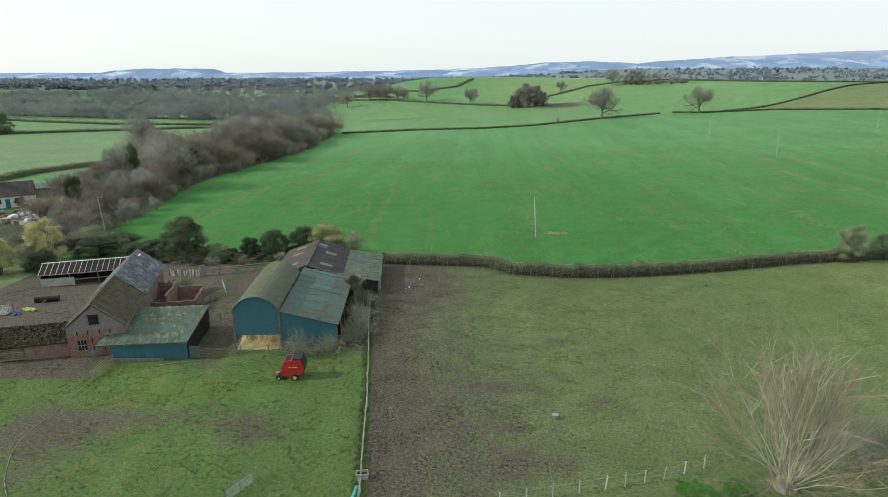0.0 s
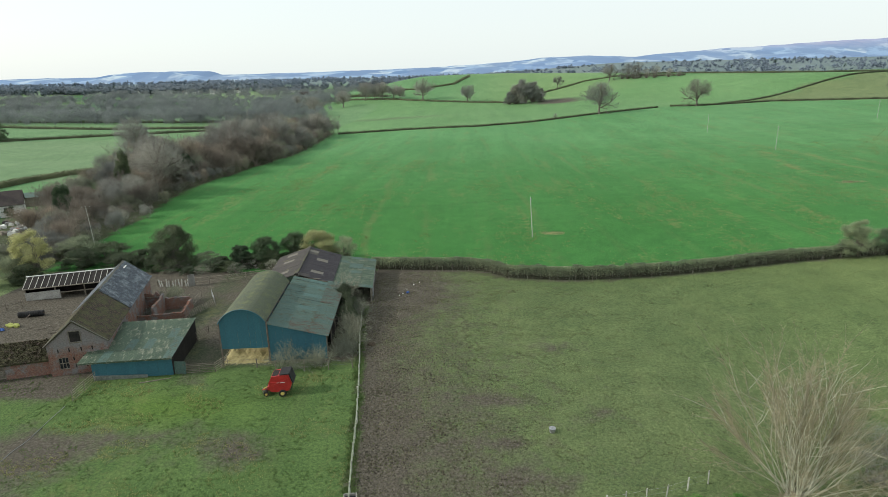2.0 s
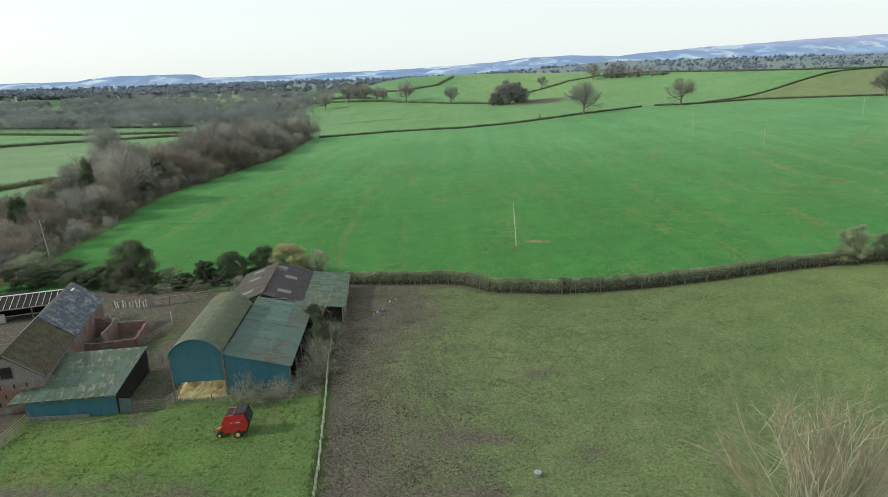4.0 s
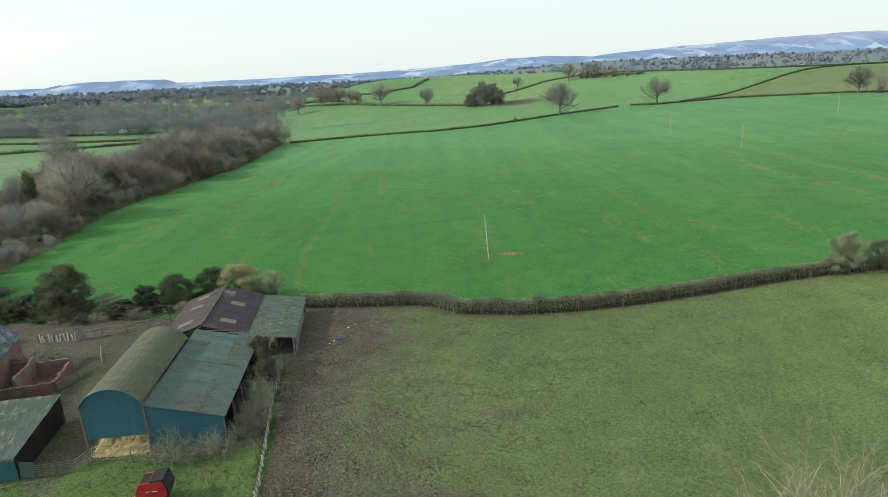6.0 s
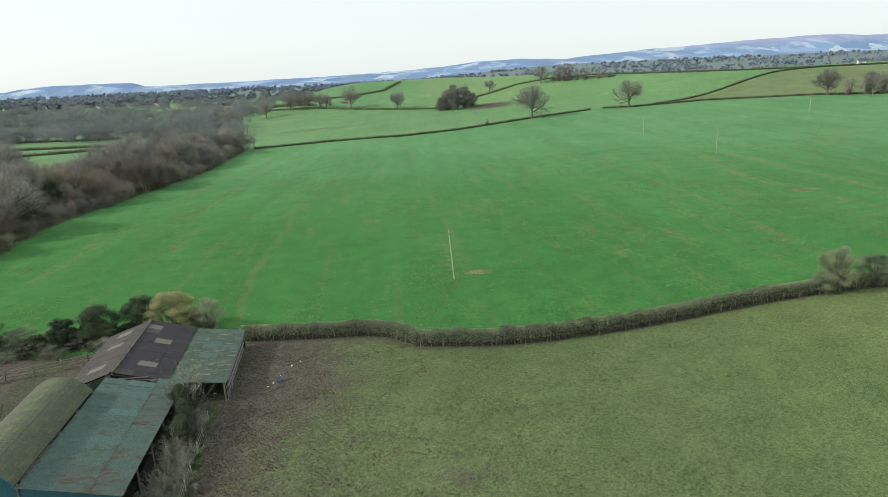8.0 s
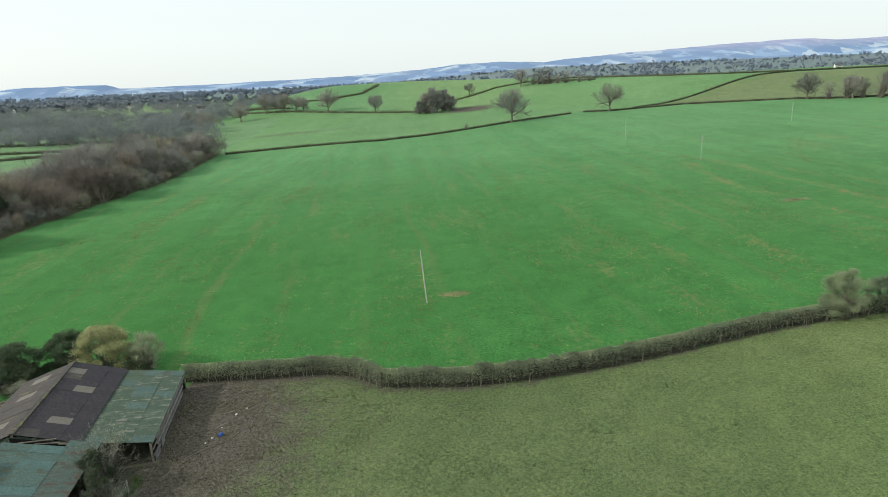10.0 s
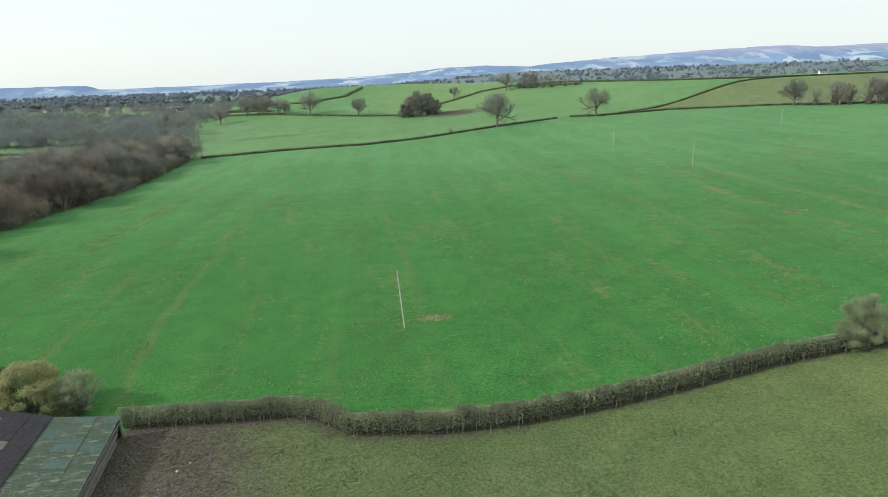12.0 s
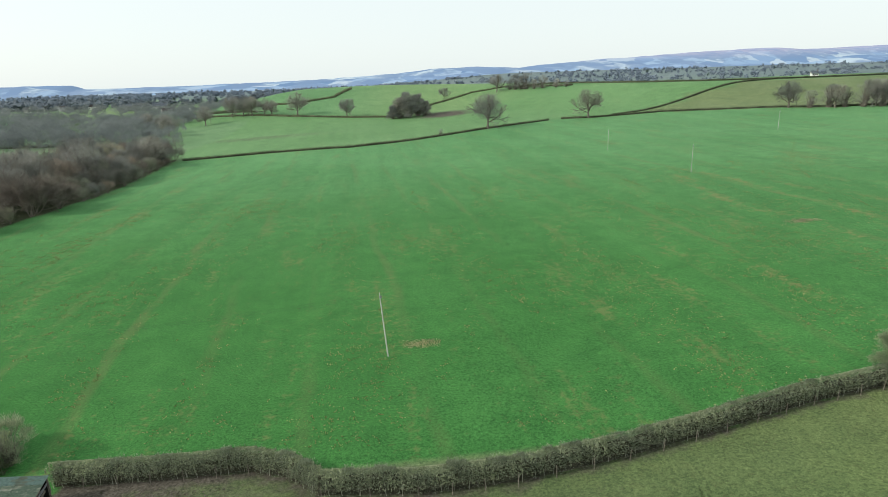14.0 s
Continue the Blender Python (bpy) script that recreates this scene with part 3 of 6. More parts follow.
def hills():
    """Far ranges on the horizon, distance haze painted in as blue colour and glow."""
    def build(nt, b):
        # a patchwork of far fields, woods and moor, blued by painted haze
        g = nt.nodes.new("ShaderNodeNewGeometry")
        mp = nt.nodes.new("ShaderNodeMapping")
        mp.inputs["Scale"].default_value = (0.0085, 0.0062, 0.012)
        nt.links.new(g.outputs["Position"], mp.inputs[0])
        wob = nnode(nt, "ShaderNodeTexNoise", Scale=1.4, Detail=4.0)
        nt.links.new(mp.outputs[0], wob.inputs["Vector"])
        bent = mixc(nt, 0.35, mp.outputs[0], wob.outputs["Color"], "ADD")
        vor = nnode(nt, "ShaderNodeTexVoronoi", Scale=1.0)
        nt.links.new(bent, vor.inputs["Vector"])
        sepc = nt.nodes.new("ShaderNodeSeparateColor")
        nt.links.new(vor.outputs["Color"], sepc.inputs[0])
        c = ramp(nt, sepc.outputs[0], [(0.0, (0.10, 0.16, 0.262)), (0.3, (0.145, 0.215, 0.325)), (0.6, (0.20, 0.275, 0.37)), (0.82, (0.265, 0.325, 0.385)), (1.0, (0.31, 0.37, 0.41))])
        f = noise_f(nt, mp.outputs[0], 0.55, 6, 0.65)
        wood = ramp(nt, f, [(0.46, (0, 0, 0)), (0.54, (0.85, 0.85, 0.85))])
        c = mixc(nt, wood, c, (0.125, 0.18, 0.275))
        hz = nt.nodes.new("ShaderNodeSeparateXYZ")
        nt.links.new(g.outputs["Position"], hz.inputs[0])
        up = nnode(nt, "ShaderNodeMapRange")
        up.inputs["From Min"].default_value, up.inputs["From Max"].default_value = 105.0, 165.0
        nt.links.new(hz.outputs[2], up.inputs["Value"])
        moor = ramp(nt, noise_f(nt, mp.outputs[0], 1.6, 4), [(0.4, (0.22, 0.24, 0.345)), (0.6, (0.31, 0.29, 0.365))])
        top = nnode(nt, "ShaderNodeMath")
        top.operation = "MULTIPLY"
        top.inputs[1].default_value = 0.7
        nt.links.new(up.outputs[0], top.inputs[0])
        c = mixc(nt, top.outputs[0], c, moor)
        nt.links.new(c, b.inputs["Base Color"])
        # the hills emit a little, in place of haze brightening the distance
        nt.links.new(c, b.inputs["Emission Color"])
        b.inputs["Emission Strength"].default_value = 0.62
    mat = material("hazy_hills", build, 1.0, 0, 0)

    def range_of(name, y0, depth, x0, x1, prof, label, seed):
        s = Shape()
        n, rows = 220, 7
        for j in range(rows):
            f = j / (rows - 1)
            for i in range(n):
                x = x0 + (x1 - x0) * i / (n - 1)
                top = prof(x) + 4 * noise.fractal(Vector((x * 0.004, seed, f)), 0.6, 2.0, 5)
                lift = math.sin(f * math.pi / 2) ** 0.8
                wob = 18 * noise.noise(Vector((x * 0.006, f * 4, seed))) * f * (1 - f) * 2
                s.v.append((x, y0 + depth * f, -6 + (top + 6) * lift + wob))
        s.f += [(j * n + i, j * n + i + 1, (j + 1) * n + i + 1, (j + 1) * n + i) for j in range(rows - 1) for i in range(n - 1)]
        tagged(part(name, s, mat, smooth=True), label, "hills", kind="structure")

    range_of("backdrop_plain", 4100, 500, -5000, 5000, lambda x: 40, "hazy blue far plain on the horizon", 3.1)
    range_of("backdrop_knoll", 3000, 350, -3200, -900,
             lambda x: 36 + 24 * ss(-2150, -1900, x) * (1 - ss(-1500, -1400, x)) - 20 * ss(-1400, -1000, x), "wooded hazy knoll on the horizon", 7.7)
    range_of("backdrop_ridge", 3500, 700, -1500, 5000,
             lambda x: along(RIDGE, x), "long hazy pale blue range of hills", 5.2)
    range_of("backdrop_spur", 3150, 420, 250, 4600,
             lambda x: 34 + 0.016 * min(x, 3200) + 16 * math.sin(x * 0.0045) + 9 * math.sin(x * 0.011 + 1.0), "lower hazy blue spurs before the hills", 9.4)


hills()


# ---------- trees, shrubs and hedges ----------
def wander(d, rng, amount):
    return (d + Vector((rng.uniform(-1, 1), rng.uniform(-1, 1), rng.uniform(-1, 1))) * amount).normalized()


def grow(limbs, twigs, p, d, length, r, level, rng, twig, lift):
    """A limb in bent pieces that forks, down to sprays of twigs."""
    pieces = 3 if level < 3 else 2
    for k in range(pieces):
        d = wander(d, rng, 0.22)
        d = (d + Vector((0, 0, lift))).normalized()
        q = p + d * (length / pieces)
        limbs.tube(p, q, r * (1 - 0.25 * k / pieces), r * (1 - 0.25 * (k + 1) / pieces), 5 if level < 2 else 3)
        p = q
        if level < 4 and k < pieces - 1 and rng.random() < 0.8:
            grow(limbs, twigs, p, wander(d, rng, 0.9), length * rng.uniform(0.55, 0.75), r * 0.5, level + 1, rng, twig, lift)
    if level >= 3:
        for _ in range(twig[0]):
            w = wander(d, rng, 1.0)
            twigs.blade(p - d * rng.uniform(0, length), w * rng.uniform(0.5, 1.0) * twig[1], twig[2])
    if level < 4:
        for _ in range(2 if level else 3):
            grow(limbs, twigs, p, wander(d, rng, 0.75), length * rng.uniform(0.62, 0.8), r * 0.62, level + 1, rng, twig, lift)


def oak(name, x, y, height, seed, label, group="", wood=None, rz=0.0):
    """An open bare tree with a stout trunk and a wide crown."""
    rng = random.Random(seed)
    limbs, twigs = Shape(), Shape()
    limbs.tube((0, 0, -0.3), (0, 0, 2.2), 0.62, 0.42, 8)
    limbs.tube((0, 0, 2.2), (0.2, 0, 5.0), 0.42, 0.30, 7)
    for k in range(9):
        az, tilt = k * 2.4 + rng.uniform(-0.4, 0.4), rng.uniform(0.35, 1.25) if k < 7 else 0.15
        d = Vector((math.cos(az) * math.sin(tilt), math.sin(az) * math.sin(tilt), math.cos(tilt)))
        grow(limbs, twigs, Vector((0.1, 0, rng.uniform(2.2, 4.9))), d, rng.uniform(3.6, 5.0), 0.24, 1, rng, (9, 1.3, 0.055), 0.05)
    top_z = max(v[2] for v in limbs.v)
    reach = sorted(math.hypot(v[0], v[1]) for v in limbs.v)[int(len(limbs.v) * 0.93)]
    for _ in range(8200):
        d = Vector((rng.gauss(0, 1), rng.gauss(0, 1), rng.gauss(0, 1))).normalized()
        lump = 0.86 + 0.24 * noise.noise(d * 2.6 + Vector((seed, 0, 0)))
        q = d * lump * rng.random() ** 0.36
        p = Vector((q.x * reach, q.y * reach, top_z * (0.60 + 0.38 * q.z)))
        twigs.blade(p, wander(d, rng, 0.8) * rng.uniform(0.5, 1.5), 0.036)
    top = max(v[2] for v in limbs.v + twigs.v)
    ob = thing(name, place(x, y, rz, height / top), label, "tree", group)
    part("trunk", limbs, M_BARK, ob)
    part("crown", twigs, wood or M_OAKTWIG, ob)
    return ob


def thicket(name, x, y, height, width, seed, label, group="", mat=None, count=3800, leaf=0.0, low=0.08):
    """A dense twiggy tree or shrub: stems and a lumpy crown of many small twigs or leaves."""
    rng = random.Random(seed)
    limbs, twigs = Shape(), Shape()
    lumps = []
    for _ in range(52):
        up = rng.random() ** 0.9
        az, rad = rng.uniform(0, 2 * math.pi), math.sqrt(max(0.0, 1 - (up * 0.97) ** 2.2)) * rng.random() ** 0.4
        c = Vector((math.cos(az) * rad * 0.42 * width, math.sin(az) * rad * 0.42 * width, height * (low + 0.05 + (0.83 - low) * up)))
        lumps.append((c, rng.uniform(0.08, 0.16)))
    for c, r in lumps:
        foot = Vector((rng.uniform(-0.1, 0.1) * width, rng.uniform(-0.1, 0.1) * width, 0))
        mid = foot.lerp(c, 0.5) + Vector((0, 0, 0.08 * height))
        limbs.tube(foot - Vector((0, 0, 0.2)), mid, 0.011 * height, 0.007 * height, 4)
        limbs.tube(mid, c, 0.007 * height, 0.002 * height, 3)
    for _ in range(count):
        c, r = lumps[int(rng.random() * len(lumps))]
        d = Vector((rng.gauss(0, 1), rng.gauss(0, 1), rng.gauss(0, 1))).normalized()
        p = c + Vector((d.x * width, d.y * width, d.z * height * 0.75)) * r * rng.uniform(0.2, 1.0)
        p.z = max(p.z, low * height * rng.random())
        if leaf:
            twigs.leaf(p, leaf * rng.uniform(0.6, 1.3), rng)
        else:
            w = (d * 0.6 + Vector((0, 0, 0.7))).normalized()
            twigs.blade(p, wander(w, rng, 0.6) * rng.uniform(0.09, 0.18) * height * 0.8, 0.0058 * height)
    ob = thing(name, place(x, y), label, "shrub" if height < 6 else "tree", group)
    part("trunk", limbs, M_BARK, ob)
    part("crown", twigs, mat or M_TWIG, ob)
    return ob


def belt_tree(name, x, y, height, width, seed, label, group, mat):
    """A bare stream-side tree: several stems that fork upward into a domed haze of fine twigs."""
    rng = random.Random(seed)
    limbs, twigs = Shape(), Shape()
    for k in range(6):
        az, tilt = k * 1.05 + rng.uniform(-0.4, 0.4), rng.uniform(0.1, 0.75)
        d = Vector((math.cos(az) * math.sin(tilt), math.sin(az) * math.sin(tilt), math.cos(tilt)))
        foot = Vector((math.cos(az) * 0.25, math.sin(az) * 0.25, -0.2))
        grow(limbs, twigs, foot, d, height * rng.uniform(0.30, 0.42), 0.011 * height, 1, rng, (5, 0.09 * height, 0.0035 * height), 0.06)
    domes = [(Vector((rng.gauss(0, 0.2) * width, rng.gauss(0, 0.2) * width, height * rng.uniform(0.34, 0.62))), rng.uniform(0.15, 0.27)) for _ in range(8)]
    for _ in range(6400):
        c, r = domes[int(rng.random() * len(domes))]
        d = Vector((rng.gauss(0, 1), rng.gauss(0, 1), rng.gauss(0.15, 1))).normalized()
        lump = 0.82 + 0.3 * noise.noise(d * 2.3 + Vector((seed, 0, 0)))
        q = c + Vector((d.x * width, d.y * width, d.z * height * 1.05)) * r * lump * rng.random() ** 0.42
        q.z = max(q.z, height * 0.03 * rng.random())
        twigs.blade(q, wander((d * 0.7 + Vector((0, 0, 0.6))).normalized(), rng, 0.5) * rng.uniform(0.05, 0.12) * height, 0.0043 * height)
    top = max(v[2] for v in limbs.v + twigs.v)
    ob = thing(name, place(x, y, 0, height / top), label, "tree", group)
    part("trunk", limbs, M_BARK, ob)
    part("crown", twigs, mat, ob)
    return ob


def hedge(name, line, height, width, seed, label, mat, per_m, size, core=True, group="field hedges"):
    """A clipped hedge along a line: a shaded core with twigs all over it."""
    rng = random.Random(seed)
    s, c = Shape(), Shape()
    pts = []
    for (xa, ya), (xb, yb) in zip(line, line[1:]):
        n = max(1, int(math.hypot(xb - xa, yb - ya) / max(0.8, size * 2)))
        pts += [(xa + (xb - xa) * k / n, ya + (yb - ya) * k / n) for k in range(n)]
    pts.append(line[-1])
    prof = [(-0.40, 0.0), (-0.42, 0.45), (-0.36, 0.8), (-0.15, 0.9), (0.15, 0.9), (0.36, 0.8), (0.42, 0.45), (0.40, 0.0)]
    ragged = mat is M_HEDGE
    stems = Shape()
    total = 0.0
    for i, (x, y) in enumerate(pts):
        a, b = pts[max(0, i - 1)], pts[min(len(pts) - 1, i + 1)]
        t = Vector((b[0] - a[0], b[1] - a[1], 0)).normalized()
        side = Vector((t.y, -t.x, 0))
        h = height * (1 + 0.25 * noise.noise(Vector((x * 0.3, y * 0.3, seed))) + (0.3 if ragged else 0.12) * noise.noise(Vector((x * 1.1, y * 1.1, seed))))
        base = Vector((x, y, terrain(x, y) - 0.05))
        for u, v in prof:
            wob = 1 + 0.25 * noise.noise(Vector((x * 1.3, y * 1.3, u * 5 + v * 3)))
            c.v.append(tuple(base + side * (u * width * wob * (0.72 if ragged else 1.0)) + Vector((0, 0, v * h * (0.9 + 0.1 * wob) * (0.86 if ragged else 1.0)))))
        if ragged:
            if rng.random() < 0.8:
                q = base + t * rng.uniform(-0.5, 0.5) + side * (width * rng.uniform(0.3, 0.46))
                stems.tube(q, q + side * rng.uniform(-0.1, 0.12) + t * rng.uniform(-0.2, 0.2) + Vector((0, 0, h * rng.uniform(0.4, 0.8))), 0.02, 0.01, 3)
        if i:
            n = len(c.v)
            c.f += [(n - 16 + k, n - 15 + k, n - 7 + k, n - 8 + k) for k in range(7)]
            step = math.hypot(x - pts[i - 1][0], y - pts[i - 1][1])
            total += step * per_m
            while total > 0:
                total -= 1
                w = rng.uniform(0, math.pi)
                u, v = math.cos(w) * 0.5, 0.12 + 0.84 * math.sin(w) ** 0.6 if rng.random() < 0.6 else rng.uniform(0.05, 0.95)
                if ragged and v < 0.38 and rng.random() < 0.55:
                    continue
                p = base - t * (rng.random() * step) + side * (u * width) + Vector((0, 0, v * h))
                d = (side * u * 1.2 + Vector((0, 0, 0.75)) + t * rng.uniform(-0.6, 0.6)).normalized()
                s.blade(p, wander(d, rng, 0.7) * size * rng.uniform(0.6, 1.5), size * 0.22)
    ob = thing(name, Matrix.Identity(4), label, "hedge", group)
    if mat is M_HEDGE:
        g = Shape()
        for _ in range(int(len(pts) * 430)):
            x, y = pts[int(rng.random() * len(pts))]
            if noise.noise(Vector((x * 0.22, y * 0.22, seed + 4))) < rng.uniform(-0.6, 0.3):
                continue
            w = rng.uniform(0, math.pi)
            p = Vector((x + rng.uniform(-0.5, 0.5), y + math.cos(w) * width * 0.5 * 1.06, terrain(x, y) + height * (0.3 + 0.72 * math.sin(w) ** 0.7)))
            g.leaf(p, rng.uniform(0.04, 0.10), rng)
        part("green_leaf_cover", g, M_HEDGELEAF, ob)
        tagged(part("bare_stem_growth", stems, M_PALEBARK, ob), "pale bare stems", kind="stuff")
    if core:
        part("core", c, M_CORE if mat is M_HEDGE else mat, ob)
    part("twig_cover", s, mat, ob)
    return ob


hedge("hedge", HEDGE, 1.95, 1.5, 11, "clipped brown and grey-green boundary hedge", M_HEDGE, 1050, 0.2)
hedge("hedge", FAR_HEDGE, 0.95, 1.1, 12, "low dark clipped hedge between fields", M_FARHEDGE, 22, 0.8)
hedge("hedge", FAR_HEDGE_E, 1.15, 1.3, 13, "low gappy hedge across the slope", M_FARHEDGE, 18, 0.8)
hedge("hedge", DIAG_HEDGE, 1.0, 1.2, 14, "dark hedge climbing the hill", M_FARHEDGE, 18, 0.7)
hedge("hedge", SKY_HEDGE, 1.3, 1.4, 24, "dark hedge along the brow of the hill", M_FARHEDGE, 12, 0.9)
hedge("hedge", MID_HEDGE, 1.4, 1.6, 15, "thin dark hedge at the foot of the hill", M_FARHEDGE, 12, 1.0)
hedge("hedge", HILL_HEDGE, 1.2, 1.5, 16, "dark hedge over the brow of the hill", M_FARHEDGE, 12, 1.0)
hedge("hedge", STRIP_A, 1.7, 2.0, 17, "dark hedge between strip fields", M_FARHEDGE, 8, 1.2)
hedge("hedge", STRIP_B, 1.7, 2.0, 18, "dark hedge between strip fields", M_FARHEDGE, 8, 1.2)
hedge("hedge", [(-145, 176), (-146, 195), (-143, 212), (-128, 238)], 1.8, 2.2, 19, "clipped hedge below the pale field", M_FARHEDGE, 30, 0.6)
for i, line in enumerate(([(-460, 548), (-350, 520), (-247, 500), (-180, 495)], [(-420, 492), (-340, 463), (-277, 445), (-190, 440)], [(-330, 356), (-297, 369), (-240, 395), (-170, 425)])):
    hedge("hedge", line, 1.6, 2.0, 20 + i, "dark hedge across the pale fields", M_FARHEDGE, 8, 1.2)

# ---------- the tree belt along the stream ----------
rng = random.Random(5)
kinds = []
for i in range(7):
    kinds.append(dict(h=10.0, w=rng.uniform(7.5, 10.5), seed=100 + i))
belt = []
for k, spec in enumerate(kinds):
    belt.append(belt_tree("bare_tree", -80 - 4 * k, 150 + 25 * k, spec["h"], spec["w"], spec["seed"],
                          "leafless brown twiggy tree in the stream-side belt", "trees of the stream belt", (M_TWIG, M_RUSSET, M_OLIVE, M_RUSSET)[k % 4]))
spots = []
for _ in range(4000):
    y = rng.uniform(104, 372)
    edge = along(WOOD_EDGE, y)
    wide = 16 + 24 * ss(110, 200, y)
    x = edge - 3.0 - wide * rng.random() ** 1.1
    gap = 3.7 if y < 200 else 5.0
    if all((x - a) ** 2 + (y - b) ** 2 > gap * gap for a, b in spots):
        spots.append((x, y))
    if len(spots) > 205:
        break
for x, y in spots:
    size = (0.62 + 0.62 * ss(110, 260, y)) * (0.55 + 1.0 * rng.random() ** 1.4)
    if x > along(WOOD_EDGE, y) - 6:
        size *= 0.72
    copy_thing(rng.choice(belt), Matrix.LocRotScale((x, y, terrain(x, y)), Euler((0, 0, rng.uniform(0, 6.28))),
                                                    (size, size, size * rng.uniform(0.9, 1.15))))
for x, y, h, w, sd in ((-92, 236, 9, 5.0, 451), (-97, 262, 10, 5.5, 452), (-101, 300, 11, 6, 453), (-93, 322, 9, 6, 454), (-112, 335, 12, 6.5, 455), (-85, 352, 8, 7, 456)):
    thicket("evergreen_tree", x, y, h, w, sd, "dark evergreen standing among the bare trees of the belt", "evergreens of the belt", mat=M_CONIFER, count=7000, leaf=0.17, low=0.03)
# woods of the valley beyond
valley = []
for (xa, ya), (xb, yb), deep, gap in (((-470, 520), (-120, 462), 34, 6.0), ((-330, 560), (-150, 545), 30, 8.0), ((-600, 690), (-210, 640), 40, 8.0), ((-470, 790), (-150, 700), 34, 10.0),
                                      ((-760, 880), (-420, 850), 40, 10.0), ((-330, 905), (-175, 890), 36, 10.0), ((-640, 1010), (-260, 985), 30, 12.0), ((-190, 560), (-140, 660), 24, 8.0)):
    length = math.hypot(xb - xa, yb - ya)
    for _ in range(int(length * deep / gap / 8)):
        f = rng.random()
        x, y = xa + (xb - xa) * f + rng.uniform(-3, 3), ya + (yb - ya) * f + rng.uniform(0, deep)
        if noise.noise(Vector((x * 0.02, y * 0.02, 4.0))) > -0.42 and all((x - a) ** 2 + (y - b) ** 2 > 4.5 ** 2 for a, b in valley):
            valley.append((x, y))
vs_ = Shape()
for x, y in valley:
    h, z = rng.uniform(9, 16) * (1.15 if rng.random() < 0.2 else 1.0), terrain(x, y)
    w = h * rng.uniform(0.8, 1.2)
    vs_.tube((x, y, z - 0.2), (x, y, z + h * 0.6), h * 0.018, h * 0.008, 4)
    lumps = [(Vector((rng.gauss(0, 0.24) * w, rng.gauss(0, 0.24) * w, rng.uniform(0.1, 0.8) * h)), rng.uniform(0.16, 0.28)) for _ in range(9)]
    for _ in range(600):
        c, r = lumps[int(rng.random() * 9)]
        d = Vector((rng.gauss(0, 1), rng.gauss(0, 1), rng.gauss(0, 1))).normalized()
        p = Vector((x, y, z)) + c + Vector((d.x * w, d.y * w, d.z * h * 0.7)) * r * rng.uniform(0.3, 1.0)
        vs_.blade(p, wander((d * 0.5 + Vector((0, 0, 0.7))).normalized(), rng, 0.6) * rng.uniform(0.06, 0.12) * h, 0.016 * h)
tagged(part("valley_woodland", vs_, M_VALLEY), "hazy grey leafless woods in the valley", "woodland", kind="stuff")
big_oak = oak("oak_tree", 85.8, 412.5, 22, 42, "large leafless oak standing in the hedge line", "field oaks")
OAKS = [(152, 423, 19, 200), (-49, 601, 22, 40), (-5, 576, 16, 90), (250, 372, 16, 140), (275, 340, 15, 250), (300, 332, 17, 80),
        (134, 622, 17, 10), (-80, 616, 17, 60), (-92, 622, 19, 190), (-101, 628, 18, 330),
        (-112, 633, 20, 120), (-73, 612, 15, 280), (85, 632, 12, 44), (-140, 540, 18, 77), (-150, 560, 17, 178), (-84, 168, 17, 30), (-98, 246, 18, 110), (-88, 282, 18, 210), (-104, 318, 19, 300), (-84, 338, 16, 10), (-96, 190, 17, 250), (-104, 270, 18, 20),
        (-170, 585, 17, 20), (-128, 600, 18, 95), (262, 352, 13, 15), (281, 337, 14, 160), (292, 334, 15, 290), (-115, 208, 20, 60)]
other_oak = oak("oak_tree", -152, 272, 20, 43, "leafless tree with a wide open crown beside the belt", "field oaks")
for n, (x, y, h, rz) in enumerate(OAKS[:-1]):
    src = big_oak if n % 2 == 0 else other_oak
    base = 22.0 if n % 2 == 0 else 20.0
    copy_thing(src, Matrix.LocRotScale((x, y, terrain(x, y)), Euler((0, 0, radians(rz))), (h / base,) * 3))
# the dense round copse on the hill and its neighbours
for x, y, h, w, sd in ((39, 551, 17, 17, 301), (46, 553, 21, 21, 302), (54, 556, 18, 18, 303), (61, 560, 12, 12, 304), (33, 549, 11, 11, 305)):
    thicket("copse_tree", x, y, h, w, sd, "dense dark leafless tree in a round copse", "round copse", count=8000, mat=M_TWIG, low=0.0)
for x, y, h, sd in ((146, 619, 10, 311), (150, 613, 15, 312), (154, 607, 13, 313), (157, 604, 16, 314), (163, 596, 9, 315), (169, 589, 12, 316), (178, 578, 8, 317), (185, 571, 6, 318)):
    thicket("ridge_tree", x, y, h, h * 1.25, sd, "grey leafless tree on the skyline", "skyline trees", count=2400, mat=M_TWIG, low=0.01)
for x, y, h, sd in ((256, 363, 10, 321), (262, 356, 13, 322), (266, 350, 11, 323), (271, 343, 14, 324), (276, 337, 12, 327), (280, 334, 15, 325), (287, 331, 13, 326), (293, 329, 14, 328)):
    thicket("hedgerow_tree", x, y, h, h * 0.95, sd, "grey-brown leafless tree in the hedgerow", "hedgerow trees", count=2600, mat=M_TWIG, low=0.04)
thicket("hawthorn_bush", 55, 394, 4.5, 4.5, 318, "small rounded bush in the field hedge", count=900, mat=M_OAKTWIG)


